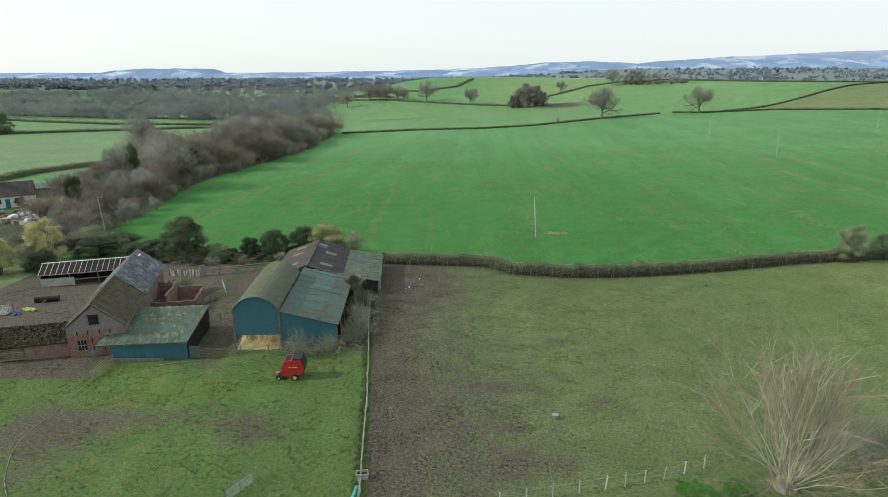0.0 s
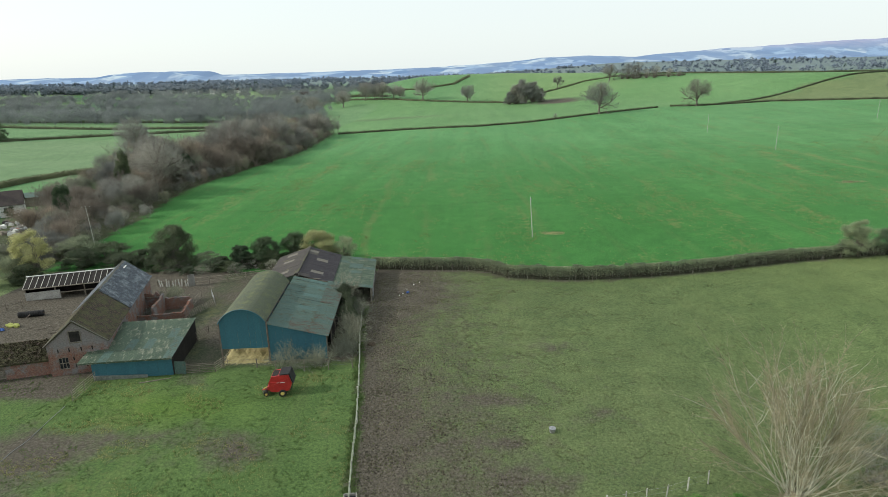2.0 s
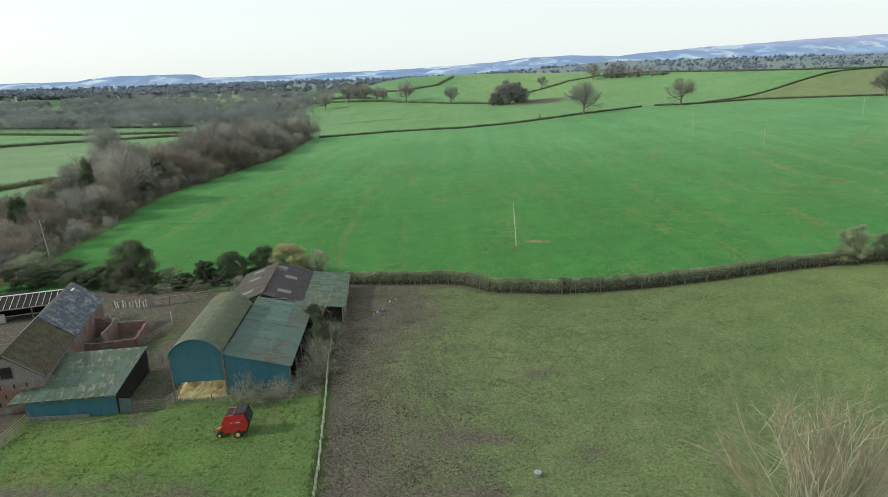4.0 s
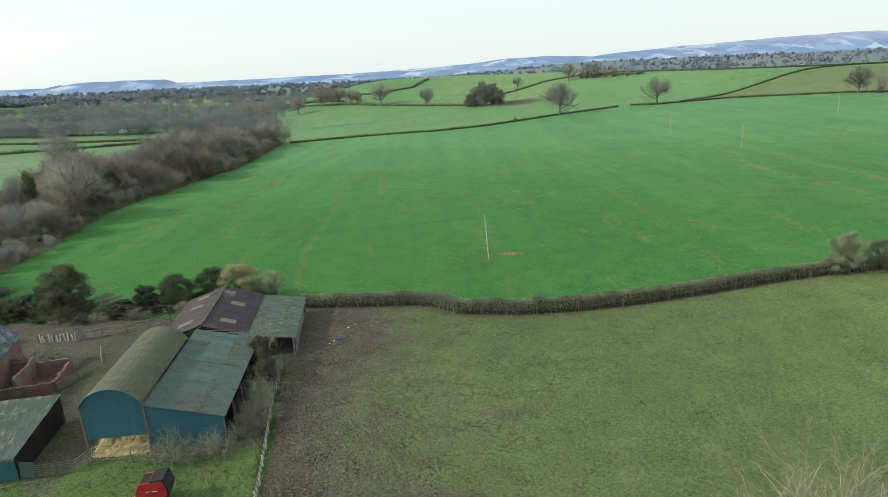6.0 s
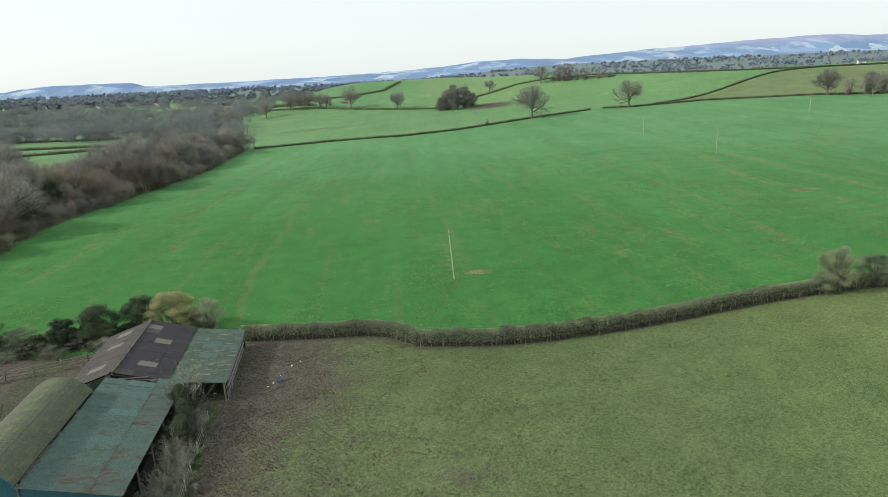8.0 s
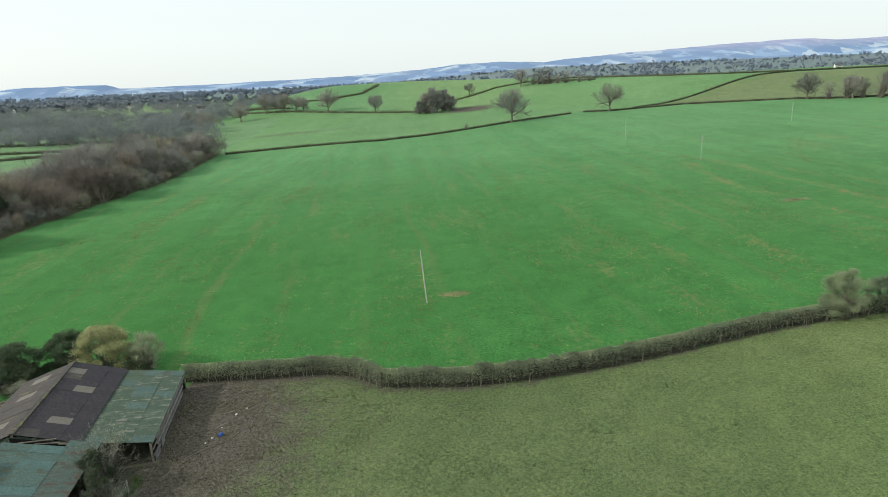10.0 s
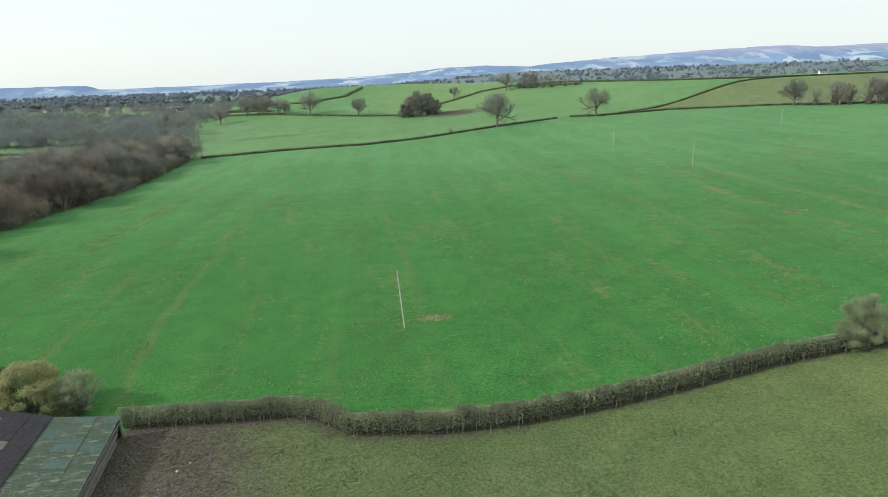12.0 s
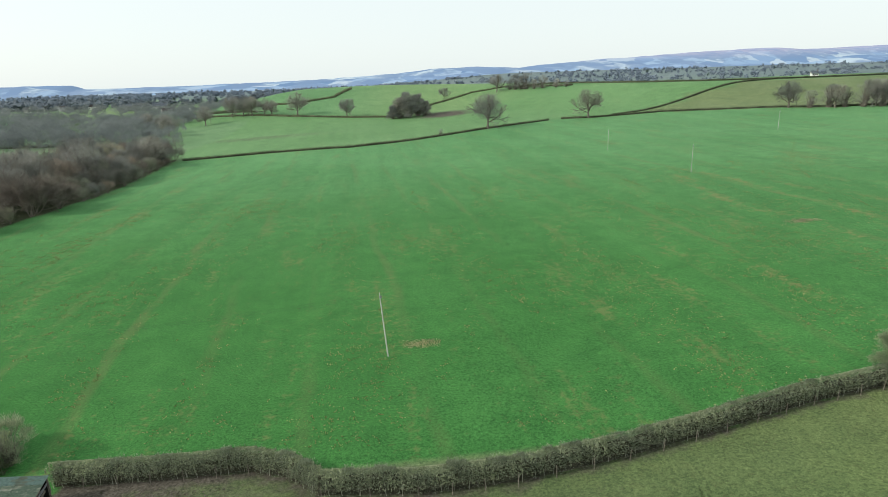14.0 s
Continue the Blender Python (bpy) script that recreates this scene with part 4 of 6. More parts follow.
# far woodland: countless crowns on the plain
def far_woods():
    rng = random.Random(77)
    s, mid, dark = Shape(), Shape(), Shape()

    def crown(x, y, h, w, clumps, pine):
        """A far crown: a stem and several small uneven clumps of twigs."""
        z = terrain(x, y)
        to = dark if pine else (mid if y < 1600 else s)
        to.tube((x, y, z - 0.3), (x, y, z + h * 0.5), h * 0.02, h * 0.01, 3)
        for k in range(clumps):
            d = Vector((rng.gauss(0, 1), rng.gauss(0, 1), rng.gauss(0.1, 1))).normalized() * rng.random() ** 0.4
            slim = 0.55 * (1.0 - 0.6 * d.z) if pine else 1.0
            c = Vector((x + d.x * w * slim, y + d.y * w * slim, z + h * (0.50 + 0.44 * d.z)))
            r = h * rng.uniform(0.13, 0.24) * (0.7 if pine else 1.0)
            n = len(to.v)
            to.v += [tuple(c + Vector(q) * r * rng.uniform(0.7, 1.3)) for q in ((1, 0, 0), (0, 1, 0), (-1, 0, 0), (0, -1, 0), (0, 0, 1), (0, 0, -1))]
            to.f += [(n + a, n + (a + 1) % 4, n + 4) for a in range(4)] + [(n + (a + 1) % 4, n + a, n + 5) for a in range(4)]

    for want, lo, hi, left in ((1700, 1150, 3000, True), (1500, 1150, 3100, False)):
        count = 0
        for _ in range(90000):
            y = lo + (hi - lo) * rng.random() ** (1.4 if left else 1.0)
            x = rng.uniform(-0.9 * y, -230) if left else rng.uniform(-300, 1.0 * y)
            n = noise.fractal(Vector((x * 0.0036, y * 0.0085, 2.0)), 0.75, 2.0, 3)
            if n < (0.2 if left else 0.12) and rng.random() > 0.035:
                continue
            h = rng.uniform(6, 12) * (1 + y / 8000) * (1 + 0.4 * n)
            pine = noise.noise(Vector((x * 0.011, y * 0.011, 9.0))) > 0.5 or rng.random() < 0.02
            crown(x, y, h, h * rng.uniform(0.4, 0.65), 22 if y < 1500 else 11, pine)
            count += 1
            if count > want:
                break
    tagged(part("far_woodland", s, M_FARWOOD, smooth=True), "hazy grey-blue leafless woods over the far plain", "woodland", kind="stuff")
    tagged(part("plain_woodland", mid, M_MIDWOOD, smooth=True), "hazy blue-grey leafless woods between the far fields", "woodland", kind="stuff")
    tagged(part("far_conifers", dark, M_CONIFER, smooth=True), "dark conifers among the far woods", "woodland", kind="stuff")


far_woods()


def far_house(x, y, rz, w, d, h, label, roof):
    """A small house of the distance: walls, two roof slopes, chimney and windows."""
    ob = thing("farmhouse", place(x, y, rz), label, "house", "houses of the valley")
    b = Shape()
    b.prism([(-w / 2, -0.3), (w / 2, -0.3), (w / 2, h), (-w / 2, h)], -d / 2, d / 2)
    part("wall", b, M_WHITE, ob)
    for e in (-1, 1):
        g = Shape()
        g.tri((e * w / 2, -d / 2, h), (e * w / 2, d / 2, h), (e * w / 2, 0, h + d * 0.42))
        part("gable", g, M_WHITE, ob)
        r = Shape()
        r.box(-w / 2 - 0.3, w / 2 + 0.3, -0.4, d * 0.66, 0.0, 0.16)
        part("roof_slope", r, roof, ob, m=pose(0, -d / 2, h, 40, 0, 0) if e < 0 else pose(0, d / 2, h, 40, 0, 180))
    c = Shape()
    c.box(w * 0.3, w * 0.3 + 0.9, -0.4, 0.4, h, h + d * 0.42 + 1.2)
    part("chimney", c, M_BRICK, ob)
    for k in range(3):
        n = Shape()
        n.box(w * (-0.36 + 0.28 * k), w * (-0.36 + 0.28 * k) + 1.0, -d / 2 - 0.05, -d / 2 - 0.01, h * 0.4, h * 0.75)
        part("window", n, M_GLASS, ob)


for x, y, rz, w, d, h, roof in ((-520, 1110, 10, 12, 8, 5, "slate"), (-548, 1128, -20, 10, 7, 5, "tile"), (-497, 1135, 40, 11, 7, 5, "tile"), (-570, 1098, 5, 18, 8, 4, "slate"),
                                (-478, 1105, 60, 10, 7, 5, "slate"), (-455, 1150, 0, 14, 8, 5, "tile"), (-600, 1150, 15, 11, 8, 5, "tile"), (-372, 1090, 12, 34, 12, 4, "slate"),
                                (-330, 1100, 8, 24, 11, 4, "slate"), (-640, 1120, -10, 12, 8, 5, "slate"), (372, 514, -20, 5, 4, 2.2, "slate"),
                                (560, 1300, 10, 30, 12, 5, "slate"), (640, 1330, -5, 14, 9, 6, "tile"), (480, 1280, 20, 12, 8, 6, "tile"), (-255, 900, 30, 14, 9, 5, "tile"), (-236, 915, -15, 12, 8, 5, "tile")):
    far_house(x, y, rz, w, d, h, "pale rendered house with a " + ("grey slate" if roof == "slate" else "brown tiled") + " roof among far trees", M_SLATE if roof == "slate" else M_DARKTILE)


# ---------- near shrubs ----------
thicket("ivy_tree", -45.5, 100.5, 7.8, 9.2, 401, "ivy-clad rounded tree behind the brick barn", mat=M_IVY, count=30000, leaf=0.08, low=0.02)
thicket("evergreen_bush", -33.5, 100.5, 4.2, 4.8, 402, "dark holly bush behind the yard fence", "bushes behind the sheds", mat=M_EVERGREEN, count=14000, leaf=0.072, low=0.02)
thicket("evergreen_bush", -29.3, 102.0, 5.4, 7.2, 403, "dark green holly bush behind the fibre-sheet shed", "bushes behind the sheds", mat=M_EVERGREEN, count=22000, leaf=0.072, low=0.02)
thicket("evergreen_bush", -25.0, 104.0, 5.6, 6.4, 404, "dark green bush beside the yellow sallow", "bushes behind the sheds", mat=M_EVERGREEN, count=20000, leaf=0.072, low=0.02)
thicket("sallow_bush", -20.6, 103.6, 5.9, 8.6, 405, "pale yellow sallow bush in bloom", "bushes behind the sheds", mat=M_YELLOW, count=34000, leaf=0.075, low=0.0)
thicket("sallow_bush", -15.8, 103.2, 5.0, 5.0, 406, "buff leafless bush beside the yellow sallow", "bushes behind the sheds", mat=M_HEDGE, count=3500, low=0.03)
thicket("field_bush", 69.5, 101.6, 6.4, 7.4, 407, "grey-green twiggy bush at the hedge end", mat=M_SALLOW, count=30000, leaf=0.06, low=0.01)
thicket("field_bush", 75.0, 101.8, 4.5, 6.5, 408, "low dark bramble mass at the hedge end", mat=M_HEDGE, count=11000, low=0.02)
thicket("field_bush", 81.0, 102.5, 4.0, 7.0, 409, "low brown bramble mass along the hedge", mat=M_HEDGE, count=9000, low=0.02)
thicket("yellow_tree", -67.5, 95.5, 8.4, 8.6, 411, "yellow-leaved tree beside the open shed", mat=M_YELLOW, count=20000, leaf=0.085, low=0.05)
thicket("yellow_tree", -71.5, 89.0, 7.0, 7.6, 412, "olive-yellow bush beside the open shed", mat=M_YELLOW, count=17000, leaf=0.085, low=0.04)
thicket("evergreen_tree", -79.0, 96.0, 7.5, 6.0, 413, "dark yew beside the yellow tree", mat=M_EVERGREEN, count=12000, leaf=0.11, low=0.03)
thicket("evergreen_tree", -85.5, 130.0, 10.5, 5.5, 414, "dark evergreen tree by the cottage garden", mat=M_EVERGREEN, count=13000, leaf=0.13, low=0.03)
thicket("brown_bush", -76.0, 112.0, 6.5, 9.5, 415, "russet leafless bush near the pole", mat=M_TWIG, count=6000, low=0.03)
thicket("bramble_bush", -62.0, 101.0, 3.6, 9.0, 416, "dark bramble thicket behind the open shed", "bramble thickets", mat=M_IVY, count=18000, leaf=0.08, low=0.02)
thicket("bramble_bush", -54.0, 99.0, 3.0, 7.5, 417, "dark bramble thicket behind the brick barn", "bramble thickets", mat=M_IVY, count=18000, leaf=0.08, low=0.02)
thicket("bramble_bush", -66.0, 92.0, 3.4, 6.0, 418, "green bramble thicket by the open shed", "bramble thickets", mat=M_IVY, count=18000, leaf=0.08, low=0.02)
for x, y, h, w, sd, mt, lf in ((-66, 105, 4.6, 9.5, 442, M_HEDGE, 0.0), (-58.5, 103, 4.0, 9.0, 443, M_IVY, 0.085), (-51, 100.5, 3.4, 7.5, 444, M_IVY, 0.085), (-71, 106, 5.4, 9.0, 445, M_TWIG, 0.0), (-69, 94, 4.4, 7.0, 446, M_HEDGE, 0.0), (-40, 101.5, 2.6, 5.5, 447, M_HEDGE, 0.0), (-36.8, 99.5, 2.2, 5.0, 448, M_IVY, 0.11)):
    thicket("bramble_bush", x, y, h, w, sd, "tangled bramble and ivy thicket behind the buildings", "bramble thickets", mat=mt, count=11000, leaf=lf, low=0.0)
thicket("ivy_tree", -88.0, 158.0, 15.0, 5.0, 419, "tall ivy-grown trunk in the belt", mat=M_IVY, count=9000, leaf=0.16, low=0.15)
thicket("ivy_bush", -90.0, 196.0, 9.0, 8.0, 420, "dark ivy mass in the belt", mat=M_EVERGREEN, count=9000, leaf=0.16, low=0.02)
thicket("dark_yew", -300.0, 369.0, 14.0, 17.0, 421, "dark rounded yew in the pale field", mat=M_EVERGREEN, count=9000, leaf=0.24, low=0.02)
def scrub(name, x, y, height, width, seed, label, group, stems=26, mat=None):
    """A sprawling bare shrub: arching branches forking to fine twigs."""
    rng = random.Random(seed)
    limbs, twigs = Shape(), Shape()
    for _ in range(stems):
        az, tilt = rng.uniform(0, 2 * math.pi), rng.uniform(0.1, 1.2)
        d = Vector((math.cos(az) * math.sin(tilt) * width / height * 0.75, math.sin(az) * math.sin(tilt) * 0.8, math.cos(tilt))).normalized()
        p = Vector((rng.uniform(-0.2, 0.2) * width, rng.uniform(-0.12, 0.12) * width, -0.1))
        grow(limbs, twigs, p, d, height * rng.uniform(0.4, 0.62), 0.02, 2, rng, (10, 0.5, 0.011), 0.02)
    ob = thing(name, place(x, y), label, "shrub", group)
    part("branch_tangle", limbs, M_GREYBARK, ob)
    part("twig_spray", twigs, mat or M_GREYTWIG, ob)


scrub("twiggy_shrub", -13.2, 63.4, 2.6, 4.8, 461, "sprawling grey leafless shrub against the lean-to", "shrubs by the lean-to", 30)
scrub("twiggy_shrub", -10.2, 63.9, 2.2, 3.8, 462, "sprawling grey leafless shrub at the lean-to corner", "shrubs by the lean-to", 24)
scrub("twiggy_shrub", -8.3, 66.6, 1.8, 3.0, 463, "low tangled leafless brambles at the fence", "shrubs by the lean-to", 22, M_OLIVE)
scrub("twiggy_shrub", -8.0, 71.5, 2.4, 2.8, 464, "tangled leafless scrub along the lean-to", "shrubs by the lean-to", 22, M_OLIVE)
for x, y, h, w, sd, mt in ((-7.5, 67.6, 1.9, 2.6, 471, M_GREYTWIG), (-7.9, 69.6, 2.2, 3.0, 472, M_GREYTWIG), (-8.6, 73.6, 2.6, 3.0, 473, M_OLIVE), (-8.7, 77.4, 2.8, 2.8, 474, M_GREYTWIG), (-10.6, 81.4, 4.8, 3.2, 475, M_OLIVE)):
    scrub("twiggy_shrub", x, y, h, w, sd, "tangled leafless scrub between lean-to and fence", "shrubs by the lean-to", 26, mt)
thicket("ivy_bush", -9.6, 78.4, 3.6, 3.0, 427, "green ivy shrub crowding the lean-to eave", "shrubs by the lean-to", mat=M_IVY, count=9000, leaf=0.06, low=0.02)
thicket("ivy_bush", -9.2, 75.5, 3.4, 3.2, 425, "green ivy shrub beside the lean-to", "shrubs by the lean-to", mat=M_IVY, count=9000, leaf=0.065, low=0.02)
thicket("ivy_bush", -10.6, 80.0, 4.4, 3.4, 426, "green ivy shrub below the fibre-sheet shed", "shrubs by the lean-to", mat=M_IVY, count=11000, leaf=0.065, low=0.02)
thicket("twiggy_shrub", -37.0, 83.5, 2.6, 4.6, 428, "grey leafless shrub in the ruined pen", mat=M_GREYTWIG, count=2*2800, low=0.02)
rng = random.Random(31)
for k in range(15):
    f = k / 14
    x, y = -45 + 28 * f, 97.2 + 3.2 * f + 1.6 * math.sin(k * 1.9)
    thicket("bramble_bush", x, y, rng.uniform(1.3, 2.3), rng.uniform(3.2, 4.6), 480 + k, "brown bramble scrub behind the yard fence", "bramble thickets", mat=(M_OLIVE, M_OAKTWIG, M_IVY)[k % 3], count=4200, leaf=0.06 if k % 3 == 2 else 0.0, low=0.0)
for x, y, h, w, sd in ((-47.0, 99.4, 4.2, 6.0, 496), (-43.2, 100.0, 3.6, 5.4, 497), (-28.0, 100.8, 3.2, 4.4, 498), (-32.0, 100.6, 2.8, 4.0, 499), (-24.0, 102.4, 3.4, 4.2, 500)):
    thicket("ivy_bush", x, y, h, w, sd, "dark ivy growth filling under the bushes", "bushes behind the sheds", mat=M_IVY, count=12000, leaf=0.075, low=0.0)


def willow(x, y):
    """A pollard willow: many long pale rods from a low stool, feathered with fine shoots."""
    rng = random.Random(9)
    ob = thing("willow_tree", place(x, y), "leafless pollard willow with long pale rods", "tree")
    twigs, tips = Shape(), Shape()
    for i in range(120):
        az, tilt = rng.uniform(0, 2 * math.pi), abs(rng.gauss(0, 0.5)) + 0.05
        if i % 3 == 0:
            tilt = rng.uniform(0.5, 1.1)
        tilt = min(tilt, 1.3)
        d = Vector((math.cos(az) * math.sin(tilt), math.sin(az) * math.sin(tilt), math.cos(tilt)))
        length = rng.uniform(9.0, 13.4) * (1 - 0.2 * min(1, tilt)) * (0.85 if i % 2 == 0 else 1.0)
        p = Vector((math.cos(az), math.sin(az), 0)) * rng.uniform(0.1, 0.9) + Vector((0, 0, rng.uniform(0.3, 1.2)))
        stout = i % 2 == 0
        r = rng.uniform(0.024, 0.056) if stout else rng.uniform(0.008, 0.02)
        n = 7
        rod = Shape()
        for k in range(n):
            d = (wander(d, rng, 0.17) + Vector((0, 0, 0.04))).normalized()
            q = p + d * (length / n)
            rod.tube(p, q, r * (1 - k / n) + 0.005, r * (1 - (k + 1) / n) + 0.005, 4)
            if k >= 2:
                for _ in range(6 + 10 * k):
                    w = wander(d, rng, 1.0)
                    (tips if k > 3 and rng.random() < 0.45 else twigs).blade(p.lerp(q, rng.random()), w * rng.uniform(0.3, 1.15), 0.0115)
            if k in (2, 3, 4, 5) and rng.random() < 0.7:
                sd, sp_, sr = wander(d, rng, 0.75), q.copy(), r * 0.45
                for e in range(4):
                    sd = (wander(sd, rng, 0.2) + Vector((0, 0, 0.08))).normalized()
                    sq = sp_ + sd * length * 0.09
                    rod.tube(sp_, sq, sr * (1 - e / 4) + 0.005, sr * (1 - (e + 1) / 4) + 0.005, 3)
                    for _ in range(7):
                        (tips if rng.random() < 0.4 else twigs).blade(sp_.lerp(sq, rng.random()), wander(sd, rng, 0.8) * rng.uniform(0.4, 1.1), 0.012)
                    sp_ = sq
            p = q
        part("rod", rod, M_PALEBARK if stout else M_TWIGROD, ob)
    stool = Shape()
    for i in range(9):
        az = i * 0.7
        stool.tube((math.cos(az) * 0.5, math.sin(az) * 0.5, -0.2), (math.cos(az) * 0.3, math.sin(az) * 0.3, 1.0), 0.42, 0.3, 7)
    part("stool", stool, M_BARK, ob)
    part("shoot_spray", twigs, M_WILLOWTWIG, ob)
    part("young_growth", tips, M_REDTIP, ob, "reddish young shoots")


willow(31.2, 43.0)
thicket("bramble_bush", 38.6, 45.6, 2.4, 8.5, 431, "dark bramble thicket below the willow", "bramble thickets", mat=M_OAKTWIG, count=9000, low=0.02)
thicket("bramble_bush", 42.0, 49.0, 2.2, 7.5, 432, "brown bramble thicket below the willow", "bramble thickets", mat=M_OAKTWIG, count=7000, low=0.02)
thicket("nettle_patch", 24.2, 42.0, 0.4, 4.2, 433, "bright green nettles below the paddock fence", "nettle patches", mat=M_NETTLE, count=4500, leaf=0.05, low=0.0)
thicket("nettle_patch", 27.4, 42.6, 0.4, 3.0, 434, "green rough growth below the paddock fence", "nettle patches", mat=M_NETTLE, count=3200, leaf=0.05, low=0.0)


# ---------- poles and fences ----------
def pole(x, y, h, lean=0.0, arm=False, label="weathered wooden line pole standing in the pasture"):
    ob = thing("line_pole", place(x, y) @ pose(0, 0, 0, 0, lean, 0), label, "pole", "line poles")
    s = Shape()
    s.tube((0, 0, -0.4), (0, 0, h), 0.09, 0.06, 8)
    part("shaft", s, M_POLE, ob)
    c = Shape()
    if arm:
        c.box(-0.9, 0.9, -0.06, 0.06, h - 0.35, h - 0.22)
        part("cross_arm", c, M_POST, ob)
        for u in (-0.8, 0, 0.8):
            i = Shape()
            i.tube((u, 0, h - 0.22), (u, 0, h - 0.02), 0.045, 0.03, 6)
            part("insulator", i, M_WHITE, ob)
    else:
        c.box(-0.10, 0.22, -0.05, 0.05, h - 0.5, h - 0.25)
        part("bracket", c, M_STEEL, ob)
        i = Shape()
        i.tube((0, 0, h), (0, 0, h + 0.18), 0.05, 0.035, 6)
        part("insulator", i, M_WHITE, ob)
    return ob


pole(18.2, 118.9, 8.0, -4.0)
pole(109.4, 217.4, 7.8)
pole(107.5, 277, 7.8)
pole(185.0, 287.5, 7.8)
pole(-67.8, 112.6, 8.4, -3, True, "leaning wooden line pole with a cross-arm beside the belt")
for off in (-0.5, 0.5):
    a, b = Vector((-67.8 + off, 112.6, 8.3)), Vector((17.7, 118.9 + off, 7.9))
    wire = Shape()
    wire.pipe([a.lerp(b, k / 24) - Vector((0, 0, 6.4 * k / 24 * (1 - k / 24))) for k in range(25)], 0.006, 3)
    tagged(part("overhead_wire", wire, M_BLACK), "thin sagging overhead wire between two poles", "cable", "overhead wires")



def fence(label, line, gap, height, rails, mat, rail_mat, thin=0.006, group="wire and rail fences", stout=0.06):
    """Posts set along a line, with rails or wires from post to post."""
    rng = random.Random(len(label) + int(gap * 10))
    ob = thing("fence", Matrix.Identity(4), label, "fence", group)
    pts = []
    for (xa, ya), (xb, yb) in zip(line, line[1:]):
        n = max(1, round(math.hypot(xb - xa, yb - ya) / gap))
        pts += [(xa + (xb - xa) * k / n, ya + (yb - ya) * k / n) for k in range(n)]
    pts.append(line[-1])
    ps = Shape()
    ps.tube((0, 0, -0.2), (0, 0, height), stout, stout * 0.85, 6)
    me = ps.mesh("post", mat)
    for x, y in pts:
        part("post", me, mat, ob, m=place(x, y) @ pose(0, 0, 0, rng.uniform(-4, 4), rng.uniform(-4, 4), rng.uniform(0, 90)))
    for r in rails:
        s = Shape()
        s.pipe([(x, y, terrain(x, y) + r + rng.uniform(-0.03, 0.03)) for x, y in pts], thin)
        part("rail", s, rail_mat, ob)
    return ob


fence("old post and tape fence between yard and paddock", [(-1.4, 37.5), (-1.7, 40.6), (-2.5, 45.6), (-3.5, 52.7), (-5.1, 62), (-7.0, 72), (-8.2, 80)], 2.6, 1.25, (0.45, 0.8, 1.15), M_POLE, M_TAPE, thin=0.022)
fence("wire fence on thin stakes along the hedge", [(x, y - 1.05) for x, y in HEDGE[:-2]], 3.1, 1.15, (0.5, 0.95), M_POST, M_RAIL, thin=0.004, stout=0.04)
fence("split-stake fence along the paddock bottom", [(9, 39.8), (13.1, 41.0), (17.3, 42.2), (22.1, 43.5), (25.8, 45.2)], 1.9, 1.2, (0.5, 1.0), M_POLE, M_STEEL)
fence("wooden rail fence behind the yard", [(-38.0, 90.8), (-32.6, 92.6), (-27.7, 95.2), (-22, 97.8)], 2.4, 1.3, (0.45, 0.85, 1.2), M_POST, M_POST, thin=0.05)
fence("post and wire fence in front of the barn", [(-20.7, 63.2), (-17, 63.4), (-14.7, 63.0), (-11.4, 62.8), (-6.2, 63.6)], 2.5, 1.15, (0.5, 1.0), M_POST, M_STEEL)


def gate(name, x0, y0, x1, y1, label, mat, bars=6, height=1.15, drop=0.0, uprights=3):
    """A field gate of bars between two points."""
    L = math.hypot(x1 - x0, y1 - y0)
    rz = math.degrees(math.atan2(y1 - y0, x1 - x0))
    ob = thing(name, place(x0, y0, rz), label, "gate", "yard gates and hurdles")
    for k in range(bars):
        s = Shape()
        z = 0.15 + (height - 0.15) * k / (bars - 1)
        s.tube((0, 0, z), (L, 0, z + drop), 0.028, 0.028, 5)
        part("bar", s, mat, ob)
    for k in range(uprights):
        s = Shape()
        u = L * k / (uprights - 1)
        s.tube((u, 0, 0.02), (u, 0, height + 0.08 + drop * k / (uprights - 1)), 0.035, 0.035, 5)
        part("upright", s, mat, ob)
    return ob


gate("field_gate", -24.6, 61.8, -21.3, 62.3, "rusty barred field gate across the yard entrance", M_RAIL)
gate("field_gate", -21.3, 62.3, -20.7, 64.2, "short wooden gate beside the barn post", M_POST, 5)
gate("field_gate", -33.4, 55.9, -33.6, 60.0, "leaning wooden field gate standing open", M_POST, 5)
gate("hurdle", -31.8, 76.6, -30.2, 82.4, "weathered grey sheep hurdle in the yard", M_POST, 6, 1.0)
gate("hurdle", -33.2, 78.7, -33.4, 85.0, "weathered grey sheep hurdle by the pens", M_POST, 6, 1.0)
gate("hurdle", -30.2, 82.4, -32.4, 86.2, "grey hurdle closing the small pen", M_STEEL, 5, 0.95)
gate("hurdle", -28.6, 66.2, -26.4, 72.0, "rusty hurdle leaning by the green shed", M_RAIL, 7, 1.2)
gate("hurdle", -11.6, 39.0, -10.4, 41.2, "grey metal hurdle lying by the grass", M_STEEL, 5, 0.9)
pal = thing("paling_fence", place(-43.0, 90.2, 3), "row of broken pale wooden palings", "fence")
rng = random.Random(3)
for k in range(15):
    s = Shape()
    s.box(0, 0.16, 0, 0.03, 0, 1.15 + rng.uniform(-0.2, 0.15))
    part("pale", s, M_WHITE if k % 3 else M_POST, pal, m=pose(0.34 * k, 0, 0, rng.uniform(-8, 8), rng.uniform(-7, 7), 0))
s = Shape()
s.box(-0.1, 5.2, 0.035, 0.09, 0.7, 0.8)
part("rail", s, M_POST, pal)
s = Shape()
s.box(-0.5, 0.5, -0.05, 0.05, 0, 1.9)
